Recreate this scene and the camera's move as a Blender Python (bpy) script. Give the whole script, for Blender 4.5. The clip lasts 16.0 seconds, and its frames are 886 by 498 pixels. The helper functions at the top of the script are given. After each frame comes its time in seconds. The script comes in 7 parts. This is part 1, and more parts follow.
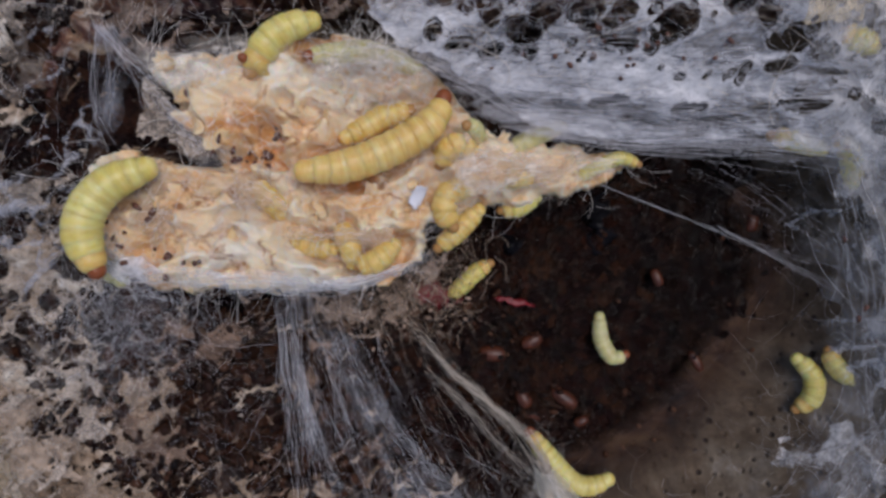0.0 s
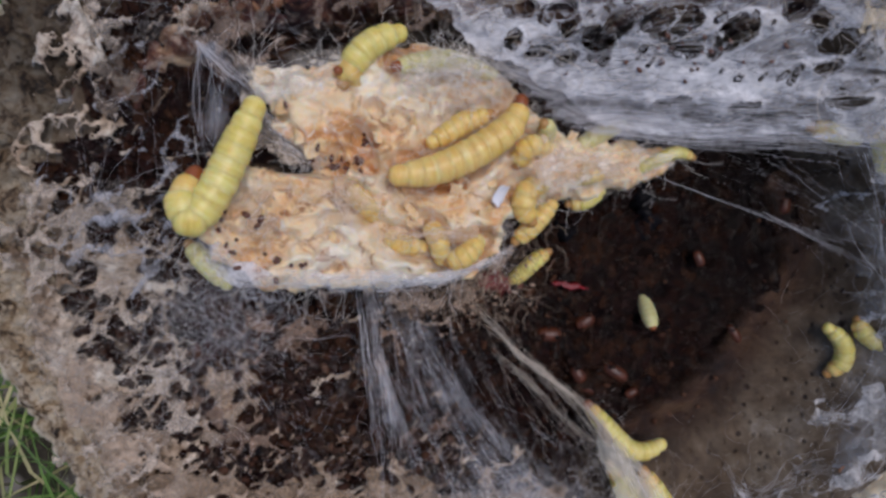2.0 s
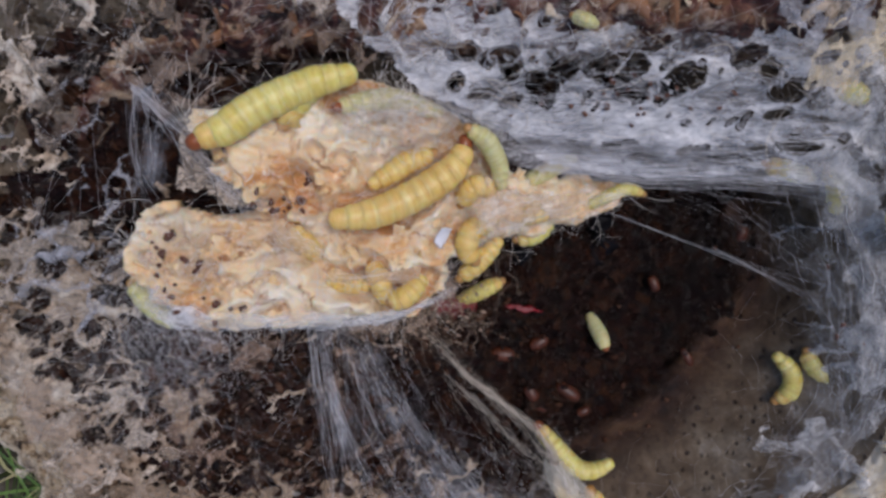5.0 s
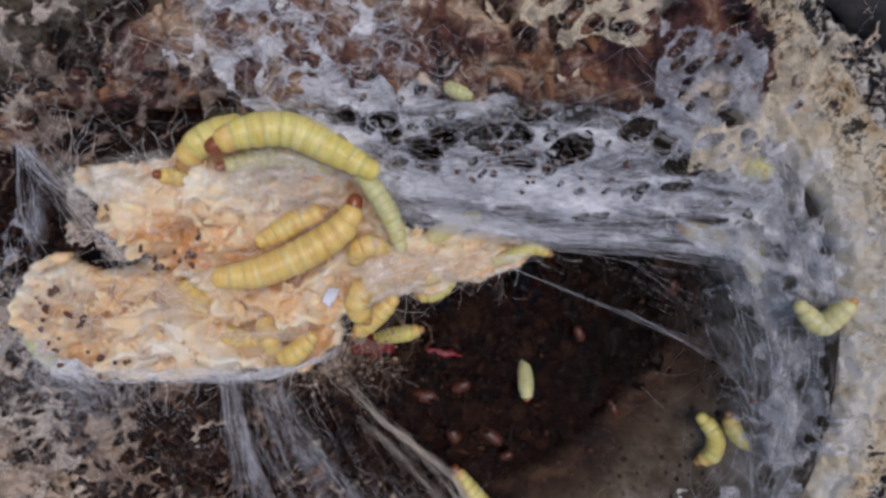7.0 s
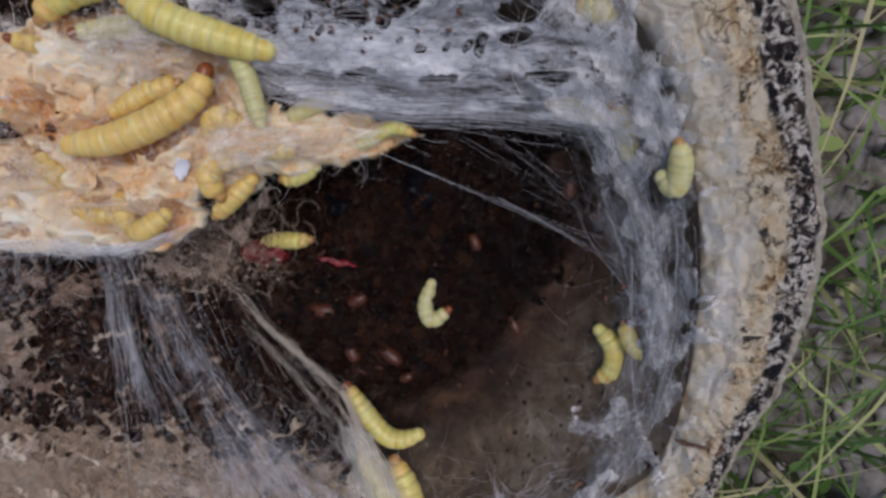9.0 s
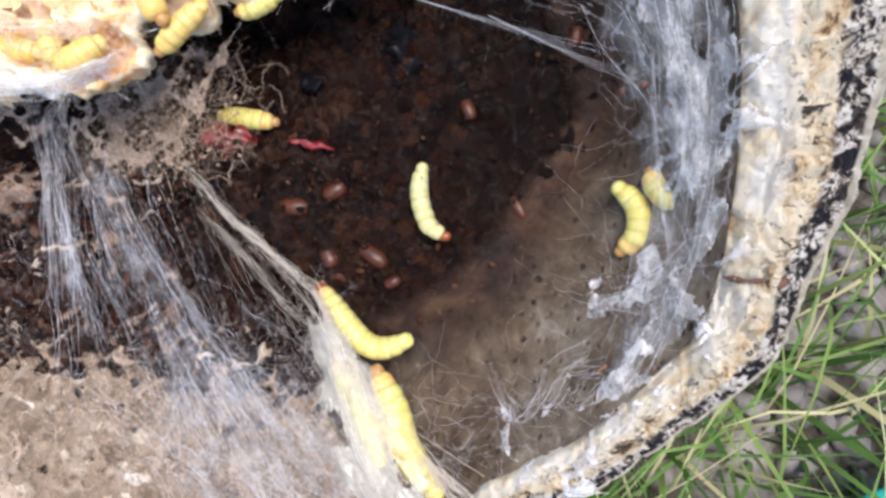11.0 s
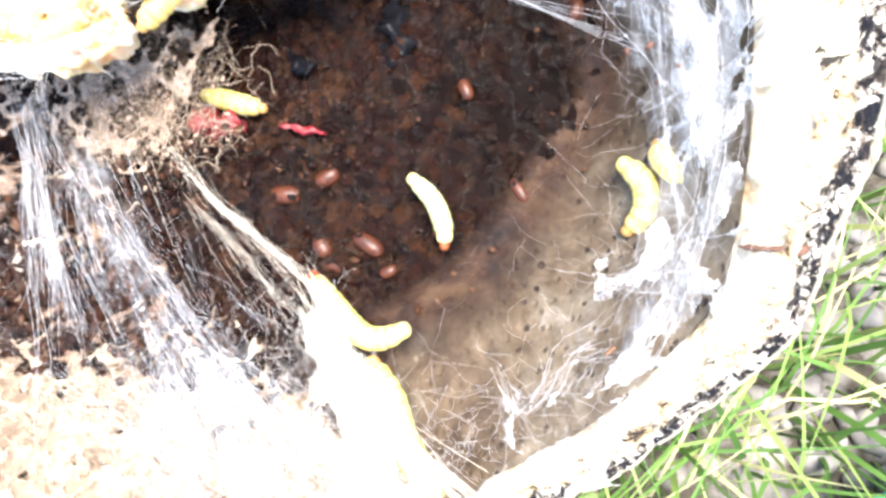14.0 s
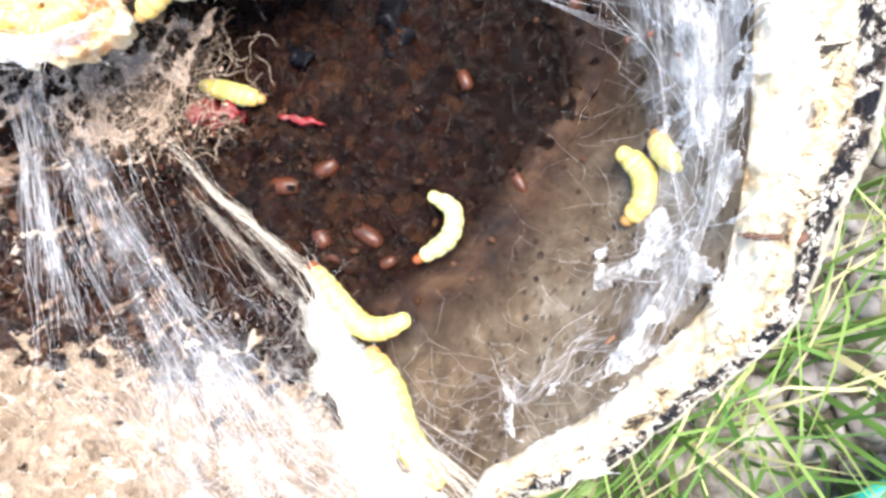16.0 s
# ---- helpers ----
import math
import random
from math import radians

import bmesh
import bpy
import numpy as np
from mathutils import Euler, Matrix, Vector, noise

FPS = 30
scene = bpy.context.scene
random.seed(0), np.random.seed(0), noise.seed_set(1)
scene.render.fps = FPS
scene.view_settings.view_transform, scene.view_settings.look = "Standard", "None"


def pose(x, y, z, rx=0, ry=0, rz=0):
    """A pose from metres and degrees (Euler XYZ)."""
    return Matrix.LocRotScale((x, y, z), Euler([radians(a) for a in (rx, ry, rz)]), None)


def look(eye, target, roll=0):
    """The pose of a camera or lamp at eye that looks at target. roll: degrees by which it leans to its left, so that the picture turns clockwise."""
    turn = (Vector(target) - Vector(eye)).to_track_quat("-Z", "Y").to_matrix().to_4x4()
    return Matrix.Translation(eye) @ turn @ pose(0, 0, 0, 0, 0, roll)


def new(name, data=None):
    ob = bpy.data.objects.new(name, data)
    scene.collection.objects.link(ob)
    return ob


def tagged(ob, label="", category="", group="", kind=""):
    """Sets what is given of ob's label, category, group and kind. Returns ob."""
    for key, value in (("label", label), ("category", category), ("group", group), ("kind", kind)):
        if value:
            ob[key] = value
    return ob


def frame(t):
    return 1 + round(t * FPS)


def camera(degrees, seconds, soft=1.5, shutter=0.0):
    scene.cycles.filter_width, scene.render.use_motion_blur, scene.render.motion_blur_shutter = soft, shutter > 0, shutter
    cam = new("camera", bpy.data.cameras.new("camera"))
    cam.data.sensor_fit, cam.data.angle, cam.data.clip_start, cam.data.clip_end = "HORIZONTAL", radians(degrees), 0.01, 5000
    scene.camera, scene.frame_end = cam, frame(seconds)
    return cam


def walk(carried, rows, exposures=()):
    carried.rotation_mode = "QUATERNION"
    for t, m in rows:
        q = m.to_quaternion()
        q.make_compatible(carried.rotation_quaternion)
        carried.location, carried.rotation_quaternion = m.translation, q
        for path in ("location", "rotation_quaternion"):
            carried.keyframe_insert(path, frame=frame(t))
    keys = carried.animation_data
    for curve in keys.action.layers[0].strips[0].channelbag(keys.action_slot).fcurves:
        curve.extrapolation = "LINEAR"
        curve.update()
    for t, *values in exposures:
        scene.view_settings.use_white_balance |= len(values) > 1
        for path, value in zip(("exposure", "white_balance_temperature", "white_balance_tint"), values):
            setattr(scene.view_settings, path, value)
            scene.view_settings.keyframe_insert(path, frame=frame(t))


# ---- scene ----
cam = camera(66.00, 16.0, soft=2.9)
PATH = [
    (0, 0.00861, -0.00546, 0.17326, 1.823, 2.748, -0.924),
    (0.5, -0.00370, -0.00248, 0.17433, 0.679, 0.769, -1.232),
    (1, -0.00951, 0.00135, 0.17468, -0.230, -0.056, -1.550),
    (1.5, -0.00944, 0.00241, 0.17674, -0.306, 0.207, -1.791),
    (2, -0.01079, -0.00098, 0.18220, -0.642, -0.316, -2.891),
    (2.5, -0.01067, -0.00494, 0.18453, -1.856, -1.272, -3.677),
    (3, -0.00968, -0.00271, 0.18417, -0.837, -1.178, -3.310),
    (3.2, -0.00970, -0.00156, 0.18538, -1.091, -1.294, -2.905),
    (5.3, 0.00522, 0.01650, 0.18171, -5.306, 1.258, -1.939),
    (5.5, 0.00825, 0.01785, 0.18175, -5.329, 1.837, -1.863),
    (6, 0.01442, 0.02163, 0.17986, -6.279, 2.744, -1.352),
    (6.5, 0.02113, 0.02326, 0.17776, -6.722, 3.952, -0.769),
    (7, 0.02824, 0.02921, 0.17682, -7.881, 5.046, -0.417),
    (7.5, 0.03736, 0.03193, 0.17715, -8.280, 6.732, -0.191),
    (8, 0.04732, 0.03015, 0.17582, -8.087, 8.387, 0.385),
    (8.5, 0.05583, 0.01462, 0.17274, -5.893, 10.031, 0.501),
    (9, 0.06244, 0.00191, 0.16976, -4.560, 10.758, -0.038),
    (9.5, 0.06371, -0.00652, 0.16444, -3.231, 11.496, -0.612),
    (10, 0.06570, -0.01915, 0.16121, -1.041, 12.177, -0.870),
    (10.2, 0.06531, -0.02421, 0.15841, 0.101, 12.243, -0.874),
    (12.3, 0.06316, -0.04239, 0.14333, 4.373, 13.433, -1.799),
    (12.5, 0.06316, -0.04239, 0.14333, 4.373, 13.433, -1.799),
    (13, 0.06303, -0.04253, 0.14338, 4.798, 13.099, -1.894),
    (13.5, 0.06290, -0.04267, 0.14343, 4.727, 12.746, -1.866),
    (14, 0.06277, -0.04281, 0.14347, 4.853, 12.785, -1.910),
    (14.5, 0.06264, -0.04295, 0.14352, 5.321, 12.352, -1.766),
    (15, 0.06250, -0.04309, 0.14357, 5.053, 12.339, -1.560),
    (15.5, 0.06237, -0.04322, 0.14362, 4.498, 12.667, -1.939),
    (16, 0.06224, -0.04336, 0.14367, 4.300, 12.471, -2.087),
]
EXPOSURES = [(0.0, -0.36, 6250, 18), (2.0, -0.25, 6250, 18), (7.5, -0.24, 6250, 18), (8.5, -0.32, 6250, 18), (9.0, -0.34, 6250, 18), (9.5, -0.06, 6250, 18), (10.0, 0.41, 6250, 14), (11.2, 1.38, 6380, 14), (12.2, 2.77, 6600, 10), (14.1, 2.72, 6600, 10), (14.5, 2.34, 6600, 10), (16.0, 2.22, 6600, 10)]
walk(cam, [(t, pose(x, y, z, rx, ry, rz)) for t, x, y, z, rx, ry, rz in PATH], EXPOSURES)

# ---- light: open shade under a bright hazy sky ----
world = bpy.data.worlds.new("world")
scene.world = world
world.use_nodes = True
wn = world.node_tree.nodes
sky = wn.new("ShaderNodeTexSky")
sky.sky_type, sky.sun_disc = "NISHITA", False
sky.sun_elevation, sky.sun_rotation = radians(72), radians(64)
world.node_tree.links.new(sky.outputs[0], wn["Background"].inputs[0])
wn["Background"].inputs[1].default_value = 0.10
sun = new("sun", bpy.data.lights.new("sun", "SUN"))
sun.data.energy, sun.data.angle, sun.data.color = 2.25, radians(32), (1.0, 0.96, 0.90)
sun.matrix_world = look((0.28, 0.14, 1.0), (0, 0, 0))


# ---- materials ----
def material(name, rough=0.6, spec=0.4):
    m = bpy.data.materials.new(name)
    m.use_nodes = True
    nt = m.node_tree
    b = nt.nodes["Principled BSDF"]
    b.inputs["Roughness"].default_value = rough
    b.inputs["Specular IOR Level"].default_value = spec
    return m, nt, b


def node(nt, kind, **values):
    n = nt.nodes.new("ShaderNode" + kind)
    for k, v in values.items():
        key = k.replace("_", " ")
        if isinstance(v, bpy.types.NodeSocket):
            nt.links.new(v, n.inputs[key])
        else:
            n.inputs[key].default_value = v
    return n


def coords(nt, stretch=(1, 1, 1), source="Object"):
    tc = nt.nodes.new("ShaderNodeTexCoord")
    mp = node(nt, "Mapping", Vector=tc.outputs[source])
    mp.inputs["Scale"].default_value = stretch
    return mp.outputs[0]


def grain(nt, vec, scale, detail=5.0, rough=0.6, warp=0.0):
    n = node(nt, "TexNoise", Vector=vec, Scale=scale, Detail=detail, Roughness=rough, Distortion=warp)
    return n.outputs["Fac"]


def cells(nt, vec, scale, feature="F1"):
    n = nt.nodes.new("ShaderNodeTexVoronoi")
    n.feature = feature
    nt.links.new(vec, n.inputs["Vector"])
    n.inputs["Scale"].default_value = scale
    return n.outputs["Distance"]


def ramp(nt, fac, *stops):
    r = nt.nodes.new("ShaderNodeValToRGB")
    while len(r.color_ramp.elements) < len(stops):
        r.color_ramp.elements.new(0.5)
    for e, (p, c) in zip(r.color_ramp.elements, stops):
        e.position = p
        e.color = (*c, 1) if isinstance(c, tuple) else (c, c, c, 1)
    nt.links.new(fac, r.inputs[0])
    return r.outputs[0]


def blend(nt, fac, a, b, how="MIX"):
    n = nt.nodes.new("ShaderNodeMix")
    n.data_type, n.blend_type = "RGBA", how
    for s, v in ((0, fac), (6, a), (7, b)):
        if isinstance(v, bpy.types.NodeSocket):
            nt.links.new(v, n.inputs[s])
        else:
            n.inputs[s].default_value = v if s == 0 else (*v, 1)
    return n.outputs[2]


def relief(nt, b, height, strength, depth):
    n = node(nt, "Bump", Height=height, Strength=strength, Distance=depth)
    nt.links.new(n.outputs[0], b.inputs["Normal"])


def paint(nt, b, colour):
    nt.links.new(colour, b.inputs["Base Color"])


def make_wax():
    m, nt, b = material("moth_eaten_wax", 0.5, 0.35)
    v = coords(nt)
    big = grain(nt, v, 62, 5, 0.6, 1.2)
    mid = grain(nt, v, 230, 6, 0.65, 1.2)
    fine = grain(nt, v, 900, 6, 0.7, 0.5)
    c = ramp(nt, big, (0.33, (0.68, 0.33, 0.12)), (0.44, (0.86, 0.57, 0.30)), (0.55, (0.94, 0.74, 0.49)), (0.66, (0.96, 0.87, 0.71)))
    c = blend(nt, ramp(nt, mid, (0.32, 0.95), (0.44, 0.0)), c, (0.34, 0.15, 0.06))
    c = blend(nt, ramp(nt, mid, (0.55, 0.0), (0.68, 0.85)), c, (0.95, 0.90, 0.81))
    c = blend(nt, 0.3, c, ramp(nt, fine, (0.3, (0.25, 0.2, 0.16)), (0.5, (0.55, 0.5, 0.45)), (0.7, (0.9, 0.88, 0.86))), "OVERLAY")
    paint(nt, b, c)
    b.inputs["Subsurface Weight"].default_value = 0.3
    b.inputs["Subsurface Radius"].default_value = (0.0018, 0.001, 0.0005)
    b.inputs["Subsurface Scale"].default_value = 1.0
    relief(nt, b, blend(nt, 0.55, mid, fine), 0.8, 0.0011)
    return m


def make_skin(name, low, mid, high):
    """Soft translucent skin of a grub: blotches and fine wrinkles that differ from ring to ring."""
    m, nt, b = material(name, 0.36, 0.42)
    info = nt.nodes.new("ShaderNodeObjectInfo")
    tc = nt.nodes.new("ShaderNodeTexCoord")
    mp = node(nt, "Mapping", Vector=tc.outputs["Object"])
    mp.inputs["Scale"].default_value = (1900, 330, 330)
    jump = node(nt, "CombineXYZ", X=info.outputs["Random"], Y=info.outputs["Random"])
    far = nt.nodes.new("ShaderNodeVectorMath")
    far.operation = "MULTIPLY_ADD"
    nt.links.new(jump.outputs[0], far.inputs[0])
    far.inputs[1].default_value = (40, 70, 0)
    nt.links.new(mp.outputs[0], far.inputs[2])
    v = far.outputs[0]
    n = grain(nt, v, 1.3, 5, 0.62, 0.6)
    c = ramp(nt, n, (0.22, low), (0.48, mid), (0.80, high))
    c = blend(nt, 0.12, c, ramp(nt, info.outputs["Random"], (0.0, low), (1.0, high)))
    c = blend(nt, 0.35, c, ramp(nt, grain(nt, v, 6.0, 4, 0.65), (0.3, (0.42, 0.41, 0.38)), (0.5, (0.5, 0.5, 0.5)), (0.7, (0.58, 0.58, 0.57))), "OVERLAY")
    paint(nt, b, c)
    b.inputs["Subsurface Weight"].default_value = 0.6
    b.inputs["Subsurface Radius"].default_value = (0.0032, 0.0020, 0.0008)
    b.inputs["Subsurface Scale"].default_value = 1.0
    relief(nt, b, blend(nt, 0.5, grain(nt, v, 3.0, 4, 0.6, 0.8), grain(nt, v, 11.0, 3)), 0.22, 0.0004)
    return m


def plain_skin(name, low, high, rough=0.4, scale=400):
    m, nt, b = material(name, rough, 0.5)
    n = grain(nt, coords(nt), scale, 4, 0.6)
    paint(nt, b, ramp(nt, n, (0.3, low), (0.7, high)))
    relief(nt, b, n, 0.25, 0.0003)
    return m


def make_silk(name, colour, thick=1.0, thin=0.0, stretch=(1, 1, 1), scale=160):
    """Silk: pale threads, see-through where the sheet is thin."""
    m, nt, b = material(name, 0.5, 0.35)
    b.inputs["Base Color"].default_value = (*colour, 1)
    if thick < 1:
        v = coords(nt, stretch)
        f = grain(nt, v, scale, 7, 0.72, 0.9)
        f2 = grain(nt, v, scale * 5, 4, 0.7, 0.4)
        a = ramp(nt, blend(nt, 0.4, f, f2), (0.36, thin), (0.5, 0.35 * thick), (0.64, thick))
        nt.links.new(a, b.inputs["Alpha"])
        paint(nt, b, ramp(nt, f, (0.3, tuple(k * 0.7 for k in colour)), (0.7, colour)))
    return m


def make_ribbon(name, colour, thick, streaks=26.0, runs=2.5, thin=0.0, fade=0.16, mix=0.35):
    """A sheet of silk drawn out in one direction: streaky along it and thinning out towards its borders."""
    m, nt, b = material(name, 0.5, 0.35)
    uv = nt.nodes.new("ShaderNodeUVMap").outputs[0]
    xyz = node(nt, "SeparateXYZ", Vector=uv)
    mp = nt.nodes.new("ShaderNodeMapping")
    mp.inputs["Scale"].default_value = (runs, streaks, 1)
    nt.links.new(uv, mp.inputs["Vector"])
    f = grain(nt, mp.outputs[0], 1.0, 6, 0.7, 0.5)
    g = grain(nt, coords(nt), 110, 5, 0.65, 0.6)
    a = ramp(nt, blend(nt, mix, f, g), (0.43, thin), (0.53, 0.30 * thick), (0.64, thick))
    ends = ramp(nt, xyz.outputs[0], (0.0, 0.0), (fade * 0.6, 1.0), (1 - fade * 0.6, 1.0), (1.0, 0.0))
    side = ramp(nt, xyz.outputs[1], (0.0, 0.0), (fade, 1.0), (1 - fade, 1.0), (1.0, 0.0))
    a = blend(nt, 1.0, blend(nt, 1.0, a, ends, "MULTIPLY"), side, "MULTIPLY")
    nt.links.new(a, b.inputs["Alpha"])
    paint(nt, b, ramp(nt, f, (0.3, tuple(k * 0.75 for k in colour)), (0.7, colour)))
    return m


def make_film():
    """Web stretched thin: cloudy, with fibres drawn one way, clear in patches."""
    m, nt, b = material("stretched_web_film", 0.55, 0.3)
    cloud = grain(nt, coords(nt, (0.5, 1.1, 1)), 85, 6, 0.62, 1.6)
    fibre = grain(nt, coords(nt, (0.5, 1.5, 1)), 420, 6, 0.75, 1.6)
    nt.links.new(ramp(nt, blend(nt, 0.40, cloud, fibre), (0.42, 0.02), (0.49, 0.20), (0.56, 0.48), (0.66, 0.80)), b.inputs["Alpha"])
    paint(nt, b, ramp(nt, cloud, (0.34, (0.70, 0.71, 0.76)), (0.66, (0.93, 0.92, 0.92))))
    return m


def make_wall():
    """Pitted inner wood, grey above, stained brown by the sludge where it was wet."""
    m, nt, b = material("log_inner_wood", 0.7, 0.3)
    v = coords(nt)
    big = grain(nt, v, 45, 6, 0.65, 0.6)
    mid = grain(nt, v, 300, 6, 0.7)
    pit = cells(nt, v, 420)
    c = ramp(nt, big, (0.32, (0.060, 0.040, 0.027)), (0.46, (0.112, 0.082, 0.055)), (0.56, (0.170, 0.140, 0.106)), (0.68, (0.28, 0.265, 0.25)))
    c = blend(nt, 0.6, c, ramp(nt, mid, (0.3, (0.10, 0.07, 0.05)), (0.5, (0.42, 0.38, 0.33)), (0.72, (0.80, 0.78, 0.74))), "OVERLAY")
    hole = ramp(nt, blend(nt, 0.5, pit, grain(nt, v, 130, 4)), (0.285, 0.9), (0.325, 0.0))
    c = blend(nt, hole, c, (0.03, 0.02, 0.016))
    speck = ramp(nt, blend(nt, 0.68, cells(nt, coords(nt, (1.0, 0.55, 0.7)), 620), grain(nt, v, 330, 6, 0.7, 0.6)), (0.335, 1.0), (0.37, 0.0))
    c = blend(nt, speck, c, (0.035, 0.024, 0.018))
    paint(nt, b, c)
    relief(nt, b, blend(nt, 0.6, mid, ramp(nt, pit, (0.1, 0.0), (0.3, 1.0))), 0.6, 0.001)
    return m


def make_rim():
    """Weathered end of the log: cream inner wood, brown chips and cracks, black flaking bark, pale outer lip. V of the UV map runs across it."""
    m, nt, b = material("weathered_rim", 0.8, 0.25)
    uv = nt.nodes.new("ShaderNodeUVMap").outputs[0]
    across = node(nt, "SeparateXYZ", Vector=uv).outputs[1]
    v = coords(nt)
    warp = grain(nt, v, 90, 7, 0.75, 0.4)
    rings = nt.nodes.new("ShaderNodeMapping")
    rings.inputs["Scale"].default_value = (430, 15, 1)
    nt.links.new(uv, rings.inputs["Vector"])
    chip = grain(nt, v, 250, 8, 0.68, 0.7)
    flake = grain(nt, v, 560, 7, 0.66, 0.8)
    fine = grain(nt, v, 1100, 6, 0.75, 0.5)
    shift = nt.nodes.new("ShaderNodeMix")
    shift.data_type = "VECTOR"
    shift.inputs[0].default_value = 0.010
    nt.links.new(v, shift.inputs[4])
    nt.links.new(node(nt, "TexNoise", Vector=v, Scale=220.0, Detail=5.0).outputs["Color"], shift.inputs[5])
    split = cells(nt, shift.outputs[1], 230, "DISTANCE_TO_EDGE")
    cream = ramp(nt, warp, (0.30, (0.58, 0.38, 0.20)), (0.38, (0.84, 0.66, 0.42)), (0.45, (0.93, 0.81, 0.60)), (0.56, (0.95, 0.90, 0.80)))
    cream = blend(nt, ramp(nt, flake, (0.29, 0.8), (0.36, 0.0)), cream, (0.30, 0.19, 0.11))
    tan = ramp(nt, chip, (0.34, (0.035, 0.022, 0.016)), (0.38, (0.28, 0.16, 0.085)), (0.43, (0.74, 0.54, 0.30)), (0.53, (0.92, 0.79, 0.58)))
    tan = blend(nt, ramp(nt, flake, (0.37, 0.95), (0.41, 0.0)), tan, (0.050, 0.028, 0.018))
    black = ramp(nt, flake, (0.42, (0.012, 0.012, 0.018)), (0.48, (0.035, 0.032, 0.036)), (0.51, (0.42, 0.35, 0.28)), (0.56, (0.85, 0.80, 0.72)))
    def zone(lo, hi):
        n = nt.nodes.new("ShaderNodeMath")
        n.operation = "MULTIPLY_ADD"
        nt.links.new(warp, n.inputs[0])
        n.inputs[1].default_value = 0.6
        nt.links.new(across, n.inputs[2])
        return ramp(nt, n.outputs[0], (lo + 0.3, 0.0), (hi + 0.3, 1.0))

    old_wood = ramp(nt, chip, (0.38, (0.03, 0.022, 0.016)), (0.44, (0.28, 0.18, 0.10)), (0.51, (0.54, 0.42, 0.28)), (0.64, (0.72, 0.63, 0.49)))
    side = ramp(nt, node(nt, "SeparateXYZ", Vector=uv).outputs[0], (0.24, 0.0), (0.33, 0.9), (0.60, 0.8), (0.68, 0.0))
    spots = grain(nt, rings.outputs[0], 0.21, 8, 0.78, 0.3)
    # Upper-left sector blackened: the shade of the hollows there, put into the colour.
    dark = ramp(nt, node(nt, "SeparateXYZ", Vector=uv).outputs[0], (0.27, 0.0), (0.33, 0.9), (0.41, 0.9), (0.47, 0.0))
    c = blend(nt, zone(0.30, 0.48), cream, tan)
    c = blend(nt, zone(0.64, 0.72), c, black)
    c = blend(nt, blend(nt, 1.0, ramp(nt, spots, (0.56, 0.0), (0.585, 0.95)), zone(0.22, 0.40), "MULTIPLY"), c, (0.022, 0.018, 0.018))
    c = blend(nt, ramp(nt, fine, (0.32, 0.8), (0.37, 0.0)), c, (0.09, 0.06, 0.04))
    c = blend(nt, blend(nt, 1.0, blend(nt, 1.0, ramp(nt, split, (0.015, 0.8), (0.05, 0.0)), ramp(nt, warp, (0.46, 0.9), (0.54, 0.0)), "MULTIPLY"), zone(0.10, 0.40), "MULTIPLY"), c, (0.10, 0.065, 0.045))
    c = blend(nt, side, c, old_wood)
    c = blend(nt, dark, c, blend(nt, 0.8, old_wood, (0.012, 0.010, 0.010)))
    pit = ramp(nt, blend(nt, 0.45, cells(nt, shift.outputs[1], 300), chip), (0.33, 0.85), (0.40, 0.0))
    c = blend(nt, blend(nt, 1.0, pit, side, "MULTIPLY"), c, (0.045, 0.026, 0.018))
    c = blend(nt, ramp(nt, across, (0.91, 0.0), (0.935, 0.85)), c, (0.70, 0.63, 0.50))
    paint(nt, b, c)
    relief(nt, b, blend(nt, 0.45, blend(nt, 0.5, chip, flake), fine), 1.0, 0.0022)
    return m


def make_bark():
    m, nt, b = material("grey_bark", 0.85, 0.2)
    v = coords(nt, (1, 1, 0.35))
    n = grain(nt, v, 160, 7, 0.7, 0.6)
    paint(nt, b, ramp(nt, n, (0.35, (0.07, 0.055, 0.045)), (0.5, (0.28, 0.24, 0.19)), (0.68, (0.5, 0.46, 0.38))))
    relief(nt, b, n, 0.8, 0.002)
    return m


